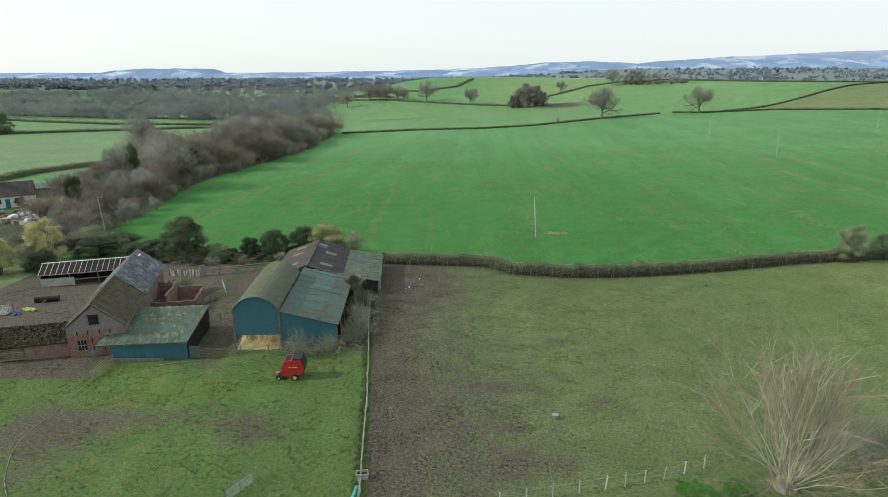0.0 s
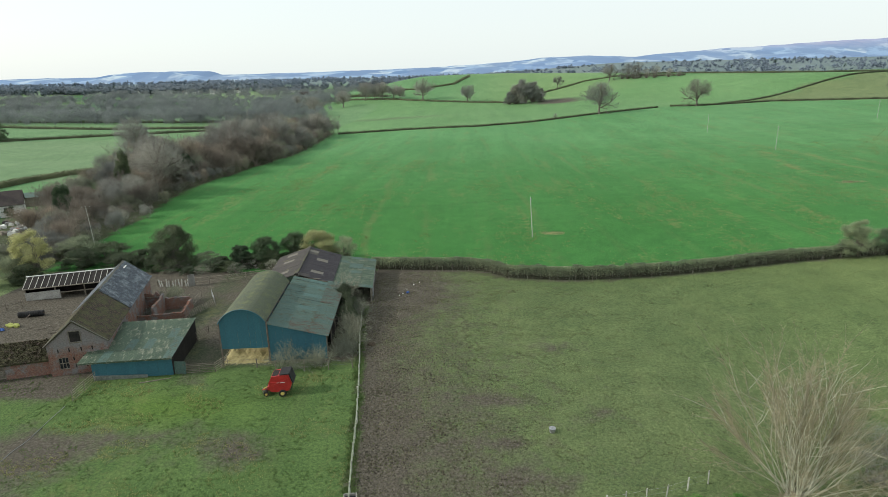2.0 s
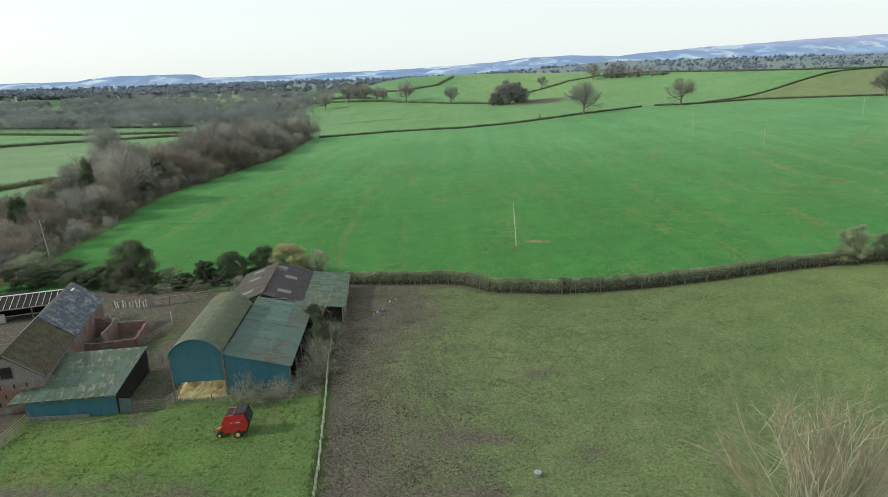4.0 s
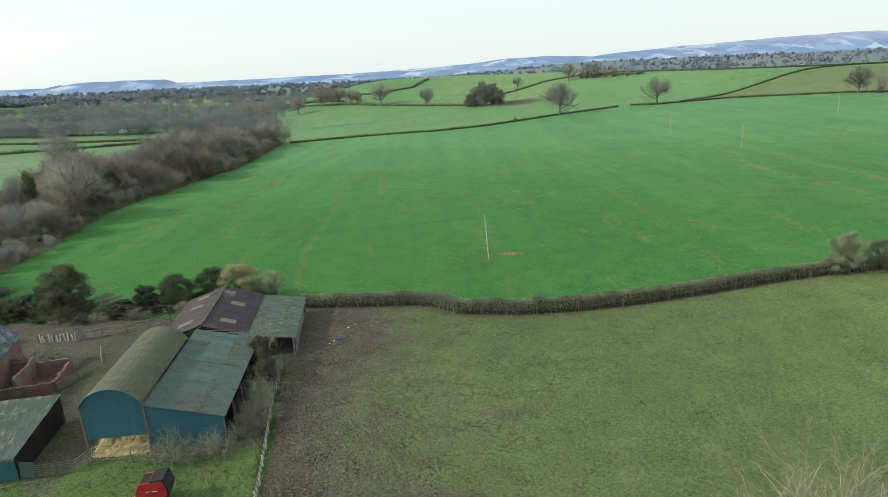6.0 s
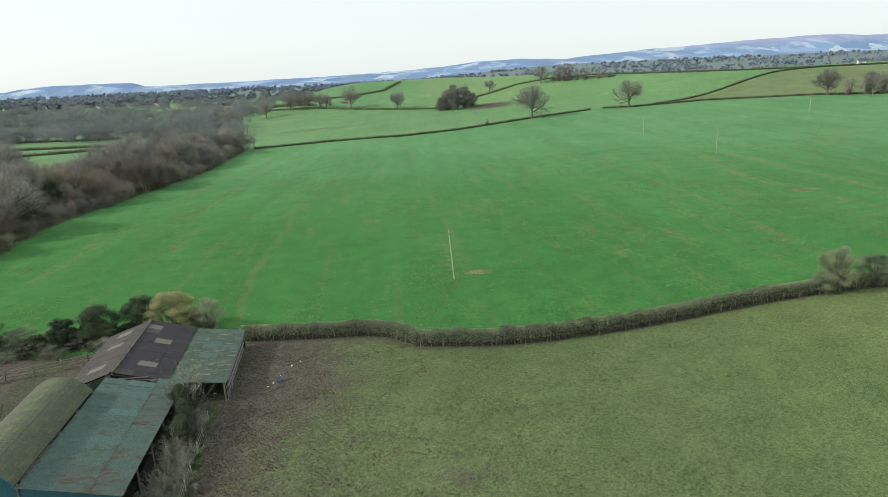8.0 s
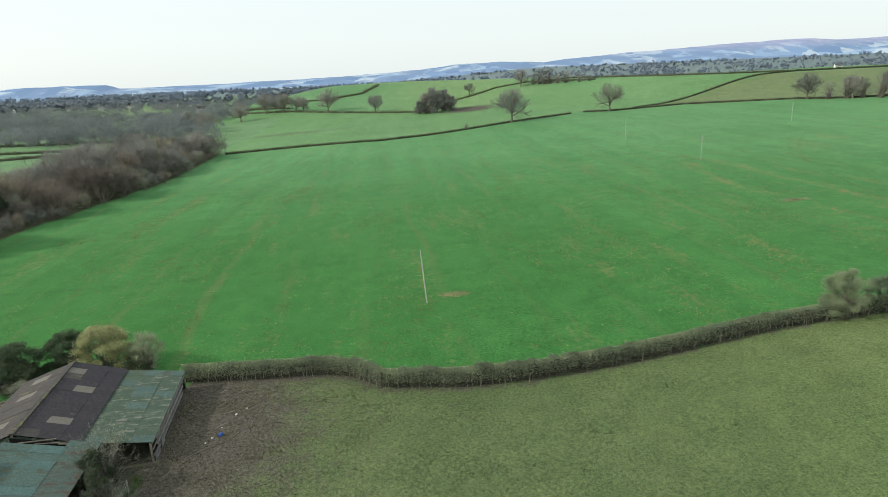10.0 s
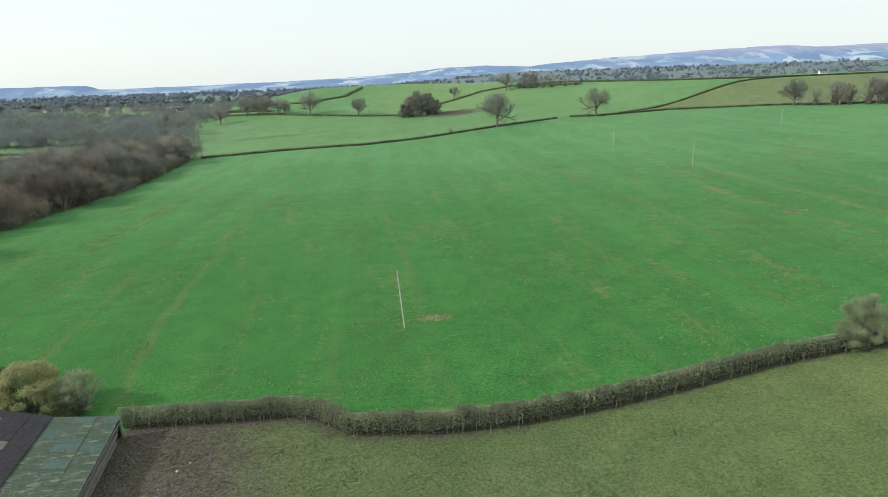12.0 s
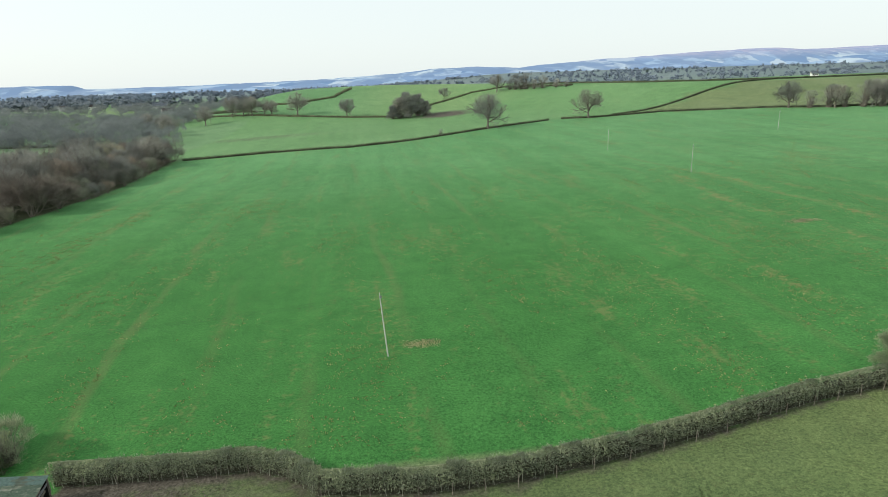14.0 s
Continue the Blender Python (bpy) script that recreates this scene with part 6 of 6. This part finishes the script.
def open_shed():
    """A long open-fronted shelter with pale posts and a light roof edge."""
    ob = thing("open_fronted_shed", pose(-59.9, 83.8, 0.25, 0, 0, 20), "open-fronted shelter with white posts and roof edge", "shed", "farm buildings")
    L = 12.0
    # near-black sheets paint the shade seen between the open rafters
    sheet_roof(ob, (-0.2, -0.1, 1.9), (L, -0.1, 1.9), (-0.2, 2.6, 2.95), 12, 1, lambda f, g, r: M_DARK, 71)
    e = Shape()
    e.box(-0.3, L + 0.1, 2.5, 2.75, 2.98, 3.06)
    part("ridge_edge", e, M_WHITE, ob)
    for k in range(16):
        p = Shape()
        x = -0.1 + 0.79 * k
        p.tube((x, -0.2, 1.93), (x, 2.6, 3.02), 0.042, 0.042, 4)
        part("rafter", p, M_POLE, ob)
    e = Shape()
    e.box(-0.2, L, -0.22, -0.12, 1.78, 1.92)
    part("eave_plate", e, M_POST, ob)
    for k in range(4):
        p = Shape()
        p.box(L * k / 3.05, L * k / 3.05 + 0.16, -0.02, 0.14, -0.1, 1.85)
        part("post", p, M_POST, ob)
    s = Shape()
    s.box(0.0, 4.6, -0.05, 0.12, -0.1, 1.25)
    part("low_wall", s, M_CONCRETE, ob)
    s = Shape()
    s.box(4.6, L, 0.0, 0.06, 0.75, 0.92)
    part("feed_rail", s, M_POST, ob)
    # back and end walls near-black, shade inside the shelter put into their colour
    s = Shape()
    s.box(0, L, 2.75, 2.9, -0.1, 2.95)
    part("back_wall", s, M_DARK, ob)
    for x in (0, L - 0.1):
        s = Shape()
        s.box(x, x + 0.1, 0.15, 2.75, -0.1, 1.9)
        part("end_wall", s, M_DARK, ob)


open_shed()


# ---------- the cottage with its outbuilding ----------
def cottage():
    ob = thing("cottage", pose(-117.0, 132.6, -0.1, 0, 0, 37) @ Matrix.Scale(1.1, 4), "whitewashed cottage with a dark tiled roof", "house")
    s = Shape()
    s.box(0, 14, 0, 0.35, 0, 2.7)
    part("front_wall", s, M_WHITE, ob)
    for x in (0, 13.65):
        g = Shape()
        g.prism([(0, 0), (6.5, 0), (6.5, 2.7), (3.25, 5.2), (0, 2.7)], 0, 0.35)
        part("end_wall", g, M_WHITE, ob, m=pose(x + 0.35, 0, 0, 0, 0, 90))
    s = Shape()
    s.box(0, 14, 6.15, 6.5, 0, 2.7)
    part("back_wall", s, M_WHITE, ob)
    pitch = math.degrees(math.atan2(2.5, 3.25))
    for side in (0, 1):
        r = Shape()
        r.box(-0.2, 14.2, -0.35, 4.15, 0, 0.12)
        part("roof_slope", r, M_DARKTILE, ob, m=pose(0, 0, 2.72, pitch, 0, 0) if side == 0 else pose(14, 6.5, 2.72, pitch, 0, 180))
    for x, w in ((2.0, 1.2), (6.5, 1.2), (10.2, 1.6)):
        wn_ = Shape()
        wn_.box(x, x + w, -0.03, 0.0, 1.0, 2.1)
        win = part("window", wn_, M_GLASS, ob)
        f = Shape()
        for a in ((x - 0.08, x, 0.95, 2.18), (x + w, x + w + 0.08, 0.95, 2.18), (x + w / 2 - 0.03, x + w / 2 + 0.03, 1.0, 2.1)):
            f.box(a[0], a[1], -0.06, -0.035, a[2], a[3])
        part("window_frame", f, M_WHITE, win)
    d = Shape()
    d.box(8.4, 9.3, -0.04, 0.0, 0, 2.0)
    part("door", d, M_BLUE, ob)
    c = Shape()
    c.box(6.6, 7.5, 2.8, 3.7, 4.0, 7.2)
    ch = part("chimney", c, M_BRICK, ob)
    t = Shape()
    t.tube((7.05, 3.25, 7.2), (7.05, 3.25, 7.8), 0.16, 0.13, 8)
    part("chimney_pot", t, M_TILE, ch)
    sh = thing("garden_shed", pose(-113.5, 151, -0.2, 0, 0, 25), "grey boarded garden shed with a pale green roof", "shed")
    wall_boards(sh, (0, 0), (7, 0), 0, 2.4, 0.7, M_POST, 81)
    wall_boards(sh, (7, 0), (7, 4.5), 0, 2.7, 0.7, M_POST, 82)
    wall_boards(sh, (7, 4.5), (0, 4.5), 0, 2.9, 0.7, M_POST, 83)
    wall_boards(sh, (0, 4.5), (0, 0), 0, 2.4, 0.7, M_POST, 84)
    sheet_roof(sh, (-0.2, -0.3, 2.45), (7.2, -0.3, 2.45), (-0.2, 4.8, 3.0), 7, 2, lambda f, g, r: M_LEAN, 85)
    rng = random.Random(15)
    mats = [M_WHITE, M_STEEL, M_POST, M_CONCRETE, M_RAIL, M_BLACK, M_WHITE, M_BRICK, M_STEEL]
    for k in range(120):
        x, y = rng.uniform(-114, -92), rng.uniform(122, 134)
        j = Shape()
        a, b, c_ = rng.uniform(0.2, 0.9), rng.uniform(0.2, 0.7), rng.uniform(0.15, 0.6)
        j.box(-a, a, -b, b, 0, c_)
        j.box(-a * 0.6, a * 0.7, -b * 0.6, b * 0.8, c_, c_ * 1.4)
        tagged(part("scrap_item", j, rng.choice(mats), m=place(x, y, rng.uniform(0, 180))), "pale scrap lying in the cottage yard", "scrap", "scrap heap")


cottage()
thicket("ivy_bush", -107.5, 141.0, 2.9, 5.0, 441, "dark creeper mound against the garden shed", mat=M_EVERGREEN, count=3000, leaf=0.2, low=0.02)


# ---------- the red baler ----------
def baler():
    ob = thing("round_baler", place(-12.65, 58.2, 8) @ Matrix.Scale(1.0, 4), "red round baler with yellow wheel rims on the grass", "farm machine")
    s = Shape()
    s.prism([(-0.75, 0.5), (0.2, 0.45), (1.15, 0.6), (1.45, 1.35), (1.15, 2.35), (-0.55, 2.2), (-0.9, 1.5)], -0.75, 0.75)
    body = part("body", s, M_RED, ob, "red painted bale chamber")
    for y in (-0.79, 0.75):
        r = Shape()
        r.tube((-0.6, y + 0.02, 1.2), (1.2, y + 0.02, 1.95), 0.045, 0.045, 4)
        r.box(-0.7, 0.5, y, y + 0.04, 1.45, 1.6)
        part("side_rib", r, M_RED, body)
    w = Shape()
    w.box(-0.1, 0.75, -0.80, -0.785, 1.5, 1.56)
    part("marking_bar", w, M_WHITE, body)
    s = Shape()
    s.prism([(0.25, 2.32), (1.2, 2.40), (1.52, 1.4), (1.22, 0.65), (1.30, 0.62), (1.62, 1.4), (1.28, 2.5), (0.25, 2.42)], -0.78, 0.78)
    part("tailgate_belt", s, M_BLACK, ob, "black rubber tailgate belts")
    t = Shape()
    t.box(-0.5, 0.3, -0.6, 0.6, 2.15, 2.26)
    part("top_opening", t, M_DARK, ob)
    for y in (-0.95, 0.75):
        wh = Shape()
        wh.tube((0.45, y, 0.36), (0.45, y + 0.22, 0.36), 0.36, 0.36, 16)
        tyre = part("tyre", wh, M_BLACK, ob)
        rim = Shape()
        rim.tube((0.45, y - 0.012, 0.36), (0.45, y + 0.232, 0.36), 0.20, 0.20, 12)
        part("rim", rim, M_YELLOWP, tyre)
    for y in (-0.72, 0.55):
        wh = Shape()
        wh.tube((-1.25, y, 0.24), (-1.25, y + 0.16, 0.24), 0.24, 0.24, 14)
        tyre = part("pickup_wheel", wh, M_BLACK, ob)
        rim = Shape()
        rim.tube((-1.25, y - 0.012, 0.24), (-1.25, y + 0.172, 0.24), 0.13, 0.13, 10)
        part("rim", rim, M_YELLOWP, tyre)
    p = Shape()
    p.tube((-1.3, -0.7, 0.35), (-1.3, 0.7, 0.35), 0.2, 0.2, 8)
    part("pickup_reel", p, M_BLACK, ob)
    for y in (-0.35, 0.35):
        d = Shape()
        d.tube((-0.7, y, 0.75), (-1.75, y * 0.3, 0.45), 0.05, 0.05, 5)
        part("drawbar", d, M_YELLOWP if y > 0 else M_RED, ob)
    j = Shape()
    j.tube((-1.7, 0, 0), (-1.7, 0, 0.7), 0.05, 0.05, 6)
    part("jack", j, M_STEEL, ob)
    j = Shape()
    j.box(-1.05, -0.75, -0.7, 0.7, 0.7, 1.1)
    part("gearbox", j, M_RED, ob)


baler()


# ---------- small things ----------
tub = thing("feed_tub", place(14.5, 51.9, 0, 0.8), "grey feed tub standing on the paddock", "tub")
s = Shape()
s.tube((0, 0, 0), (0, 0, 0.5), 0.3, 0.38, 14)
part("tub_body", s, M_STEEL, tub)
s = Shape()
s.tube((0, 0, 0.47), (0, 0, 0.52), 0.40, 0.40, 14)
part("tub_rim", s, M_STEEL, tub)
bx = thing("water_trough", place(-1.9, 42.3, 10), "pale water trough at the fence", "trough")
s = Shape()
for b in ((-0.5, 0.5, -0.3, -0.24, 0, 0.55), (-0.5, 0.5, 0.24, 0.3, 0, 0.55), (-0.5, -0.44, -0.24, 0.24, 0, 0.55), (0.44, 0.5, -0.24, 0.24, 0, 0.55), (-0.44, 0.44, -0.24, 0.24, 0, 0.1)):
    s.box(*b)
part("basin", s, M_CONCRETE, bx)
s = Shape()
s.box(-0.43, 0.43, -0.23, 0.23, 0.3, 0.34)
part("water", s, M_GLASS, bx)

hose = Shape()
pts = [(-28.0, 36), (-28.7, 38.4), (-30.2, 40.0), (-31.3, 41.6), (-32.6, 43.8), (-33.2, 45.8), (-33.3, 47.5), (-33.1, 49.3), (-33.4, 52), (-33.6, 55)]
hose.pipe([(x, y, terrain(x, y) + 0.05) for x, y in pts], 0.025, 5)
tagged(part("water_hose", hose, M_STEEL), "pale hose lying across the grass", "hose")
hs = Shape()
hs.tube((-2.1, 41.2, 0.55), (-2.2, 39.0, 0.6), 0.12, 0.16, 6)
hs.tube((-2.2, 39.0, 0.6), (-2.5, 37.6, 0.55), 0.16, 0.1, 6)
tagged(part("turquoise_netting", hs, M_WATER), "turquoise netting bundled along the fence foot", "netting")

rng = random.Random(16)
for k in range(11):
    s = Shape()
    l = rng.uniform(0.5, 1.9)
    s.tube((0, 0, 0.04), (l * 0.6, 0.05, 0.05 + rng.uniform(0, 0.1)), 0.035, 0.028, 5)
    s.tube((l * 0.6, 0.05, 0.06), (l, rng.uniform(-0.2, 0.2), 0.1), 0.028, 0.012, 4)
    x, y = rng.uniform(-5.5, -1.5), rng.uniform(84, 96)
    tagged(part("fallen_branch", s, M_POST, m=place(x, y, rng.uniform(-10, 70))), "bare fallen branch lying on the mud", "branch", "fallen branches")
s = Shape()
s.tube((0, 0, 0.05), (4.4, 0, 0.07), 0.04, 0.03, 6)
tagged(part("fallen_branch", s, M_POST, m=place(-5.4, 84.0, 38)), "long pale pole lying on the mud", "branch", "fallen branches")
for k, (x, y) in enumerate([(-2.9, 87.6), (-3.6, 87.2), (-3.2, 88.9), (-2.6, 86.3), (-4.0, 86.4), (-1.6, 92.3), (-2.4, 91.2)]):
    s = Shape()
    a = rng.uniform(0.05, 0.11) if k else 0.2
    s.box(-a, a, -a * 0.7, a * 0.7, 0, a * 0.9)
    s.box(-a * 0.5, a * 0.8, -a * 0.4, a * 0.5, a * 0.9, a * 1.3)
    tagged(part("litter_bag", s, M_BLUEP if k == 0 else M_WHITE, m=place(x, y, rng.uniform(0, 90))), "blue feed bag dropped on the mud" if k == 0 else "white scrap dropped on the mud", "litter", "litter on the mud")
s = Shape()
n = 14
for ring, (rr, zz) in enumerate(((0.62, -0.03), (0.48, 0.16), (0.26, 0.30))):
    s.v += [(math.cos(k * 6.2832 / n) * rr * rng.uniform(0.8, 1.2), math.sin(k * 6.2832 / n) * rr * rng.uniform(0.7, 1.0), zz * rng.uniform(0.8, 1.2)) for k in range(n)]
    if ring:
        s.f += [((ring - 1) * n + k, (ring - 1) * n + (k + 1) % n, ring * n + (k + 1) % n, ring * n + k) for k in range(n)]
s.v.append((0.05, 0, 0.34))
s.f += [(2 * n + k, 2 * n + (k + 1) % n, 3 * n) for k in range(n)]
tagged(part("dung_heap", s, M_MUCK, m=place(-5.1, 69.6)), "small brown dung heap on the mud", "dung")

for x, y, mt, lb in ((-55.2, 73.0, M_BLUEP, "blue plastic sacks in the yard"), (-54.8, 74.4, M_YELP, "yellow plastic sacks in the yard"), (-53.9, 74.2, M_YELP, "yellow plastic sacks in the yard")):
    s = Shape()
    for k in range(4):
        s.tube((rng.uniform(-0.4, 0.4), rng.uniform(-0.3, 0.3), 0.0), (rng.uniform(-0.5, 0.5), rng.uniform(-0.3, 0.3), 0.35), 0.3, 0.16, 7)
    tagged(part("plastic_sack", s, mt, m=place(x, y)), lb, "sack", "plastic sacks")
rl = thing("field_roller", place(-56.0, 77.4, 18), "dark ribbed field roller parked in the yard", "farm machine")
for k in range(12):
    s = Shape()
    s.tube((0.26 * k, 0, 0.4), (0.26 * k + 0.2, 0, 0.4), 0.4, 0.4, 14)
    part("roller_ring", s, M_BLACK, rl)
s = Shape()
s.tube((-0.2, 0, 0.4), (3.3, 0, 0.4), 0.05, 0.05, 6)
s.tube((1.5, 0, 0.4), (1.5, -1.8, 0.45), 0.06, 0.06, 6)
part("roller_frame", s, M_RAIL, rl)


# ---------- rough growth and clods ----------
def growth(name, label, mat, count, x0, x1, y0, y1, ok, tall, width, seed, blades=5, flat=0.0):
    rng = random.Random(seed)
    sh = Shape()
    made = 0
    while made < count:
        x, y = rng.uniform(x0, x1), rng.uniform(y0, y1)
        if not ok(x, y, rng):
            made += 0.05
            continue
        made += 1
        p = Vector((x, y, terrain(x, y) - 0.02))
        for _ in range(blades):
            if flat:
                sh.leaf(p + Vector((rng.gauss(0, 0.22), rng.gauss(0, 0.22), 0.05)), flat * rng.uniform(0.5, 1.3), rng)
                continue
            d = Vector((rng.gauss(0, 0.7), rng.gauss(0, 0.7), 1)).normalized()
            sh.blade(p + Vector((rng.gauss(0, 0.1), rng.gauss(0, 0.1), 0)), d * tall * rng.uniform(0.5, 1.4), width)
    tagged(part(name, sh, mat), label, "grass", kind="stuff")


def drift(x, y, k, s):
    return noise.fractal(Vector((x * 0.10 * s, y * 0.025 * s, k)), 0.7, 2.0, 4)


growth("rough_grass", "rough green tussocks in the yard", M_TUFT, 3800, -48, -2, 34, 63.5,
       lambda x, y, r: x < fence_x(y) - 0.4 and noise.noise(Vector((x * 0.25, y * 0.25, 1))) > -0.15, 0.17, 0.06, 61)
growth("fence_grass", "long green grass along the fence foot", M_TUFT, 2600, -9.5, 0.5, 37, 82,
       lambda x, y, r: abs(x - fence_x(y) + 0.1) < r.uniform(0.1, 0.7), 0.28, 0.05, 67)
growth("dry_weed_patch", "tan dead stalks strewn over the yard grass", M_DRYWEED, 2200, -34, -3, 36, 62,
       lambda x, y, r: x < fence_x(y) - 0.4 and noise.noise(Vector((x * 0.22, y * 0.3, 5))) > 0.12, 0.15, 0.05, 62)
growth("dry_weed_drift", "tan dead stalks in drifts over the pasture", M_DRYWEED, 13000, -62, 150, 101, 230,
       lambda x, y, r: y > along(HEDGE, x) + 2 and x > along(WOOD_EDGE, y) + 5 and drift(x, y, 3.0, 1.0) + 0.45 * blob(x, y, 95, 140, 32, 24) + 0.4 * noise.noise(Vector((x * 0.4, y * 0.4, 2))) > r.uniform(0.0, 1.1), 0.12, 0.085, 63, 4, 0.10)
growth("dry_patch", "tan bare patch of dead stalks beside the pole", M_PALESTALK, 260, 20.5, 25, 120.5, 123,
       lambda x, y, r: blob(x, y, 22.6, 121.6, 1.9, 0.8) > r.random(), 0.12, 0.085, 66, 4, 0.09)
TRAIL = [(-258.3, 171.8), (-220.9, 142.8), (-193.0, 128.4), (-175.2, 123.1), (-159.2, 117.8), (-150.6, 114.7)]
growth("dry_patch", "tan bare patch of dead stalks on the rise", M_PALESTALK, 240, 96.4, 104.4, 155.1, 161.1,
       lambda x, y, r: blob(x, y, 100.4, 158.1, 2.4, 1.0) > r.random(), 0.12, 0.085, 68, 4, 0.12)
growth("animal_trail", "thin pale trail trodden across the pasture", M_DRYWEED, 900, 113.7, 172.8, 150.6, 258.3,
       lambda x, y, r: abs(x - along(TRAIL, -y)) < 0.35, 0.1, 0.08, 69, 3, 0.11)
growth("paddock_tuft", "short olive tufts over the paddock", M_STUBBLE, 16000, -6, 80, 40, 100,
       lambda x, y, r: fence_x(y) + 2 < x and y < along(HEDGE, x) - 1.5 and r.random() < ss(0, 14, x - fence_x(y)), 0.10, 0.075, 64)


def clods():
    rng = random.Random(65)
    mud, turf = Shape(), Shape()
    for k in range(34000):
        y = rng.uniform(39, 97)
        x = fence_x(y) + abs(rng.gauss(0, 6.0 if k < 11000 else 15.0)) + 0.5
        if y > along(HEDGE, x) - 1.5:
            continue
        sh = mud if k < 11000 else turf
        a, p = rng.uniform(0.05, 0.14) * (1.0 if k < 11000 else 0.62), Vector((x, y, terrain(x, y)))
        tip = p + Vector((rng.uniform(-a, a) * 0.5, rng.uniform(-a, a) * 0.5, a * 0.8))
        n = len(sh.v)
        w = rng.uniform(0, 6.28)
        sh.v += [tuple(p + Vector((math.cos(w + e * 1.57) * a, math.sin(w + e * 1.57) * a * 0.8, -0.03))) for e in range(4)] + [tuple(tip)]
        sh.f += [(n, n + 1, n + 4), (n + 1, n + 2, n + 4), (n + 2, n + 3, n + 4), (n + 3, n, n + 4)]
    tagged(part("mud_clods", mud, M_SOIL), "trampled clods of mud along the fence", "mud", kind="stuff")
    tagged(part("turf_clods", turf, M_STUBBLE), "poached olive turf lumps over the paddock", "turf", kind="stuff")


M_SOIL = material("mud_clod", leafy((0.060, 0.052, 0.040), (0.105, 0.094, 0.073), (0.18, 0.165, 0.132), 0.4, 0.0), 0.95, 0, 0.1)
clods()

cage = thing("wire_crate", place(-57.4, 72.3, 15), "white wire crate standing in the yard", "crate")
for k in range(7):
    for u, v in ((0, 1), (1, 0)):
        s = Shape()
        q = 0.2 * k
        if u:
            s.tube((q, 0, 0.05), (q, 0, 1.1), 0.018, 0.018, 4)
            s.tube((q, 1.0, 0.05), (q, 1.0, 1.1), 0.018, 0.018, 4)
        else:
            s.tube((0, 0, 0.05 + 0.17 * k), (1.2, 0, 0.05 + 0.17 * k), 0.018, 0.018, 4)
            s.tube((0, 1.0, 0.05 + 0.17 * k), (1.2, 1.0, 0.05 + 0.17 * k), 0.018, 0.018, 4)
        part("wire_bar", s, M_WHITE, cage)
s = Shape()
s.box(-0.05, 1.25, -0.05, 1.05, 0, 0.12)
part("pallet_base", s, M_POST, cage)
s = Shape()
s.tube((0, 0, -0.1), (0.1, 0, 1.5), 0.07, 0.06, 6)
tagged(part("timber_post", s, M_POST, m=place(-56.2, 73.6)), "weathered timber post by the sacks", "post")
s = Shape()
s.tube((0, 0, 0.07), (3.2, 0, 0.07), 0.06, 0.05, 5)
tagged(part("timber_rail", s, M_POST, m=place(-28.6, 59.6, 22)), "long pale timber lying before the shed", "timber")
fence("old wooden rail fence at the yard edge", [(-63.5, 74.0), (-61, 78.5), (-58.5, 81.2)], 2.2, 1.1, (0.4, 0.8, 1.05), M_POST, M_POST, thin=0.045)
rng = random.Random(44)
for k in range(9):
    s = Shape()
    l = rng.uniform(0.5, 1.5)
    s.tube((0, 0, 0.05), (l, 0, 0.08), 0.05, 0.035, 5)
    tagged(part("fallen_branch", s, M_POST, m=place(-49.8 + rng.uniform(-2.2, 2.2), 73.0 + rng.uniform(-1.0, 1.0), rng.uniform(0, 90))), "dry stick lying on the yard", "branch", "fallen branches")
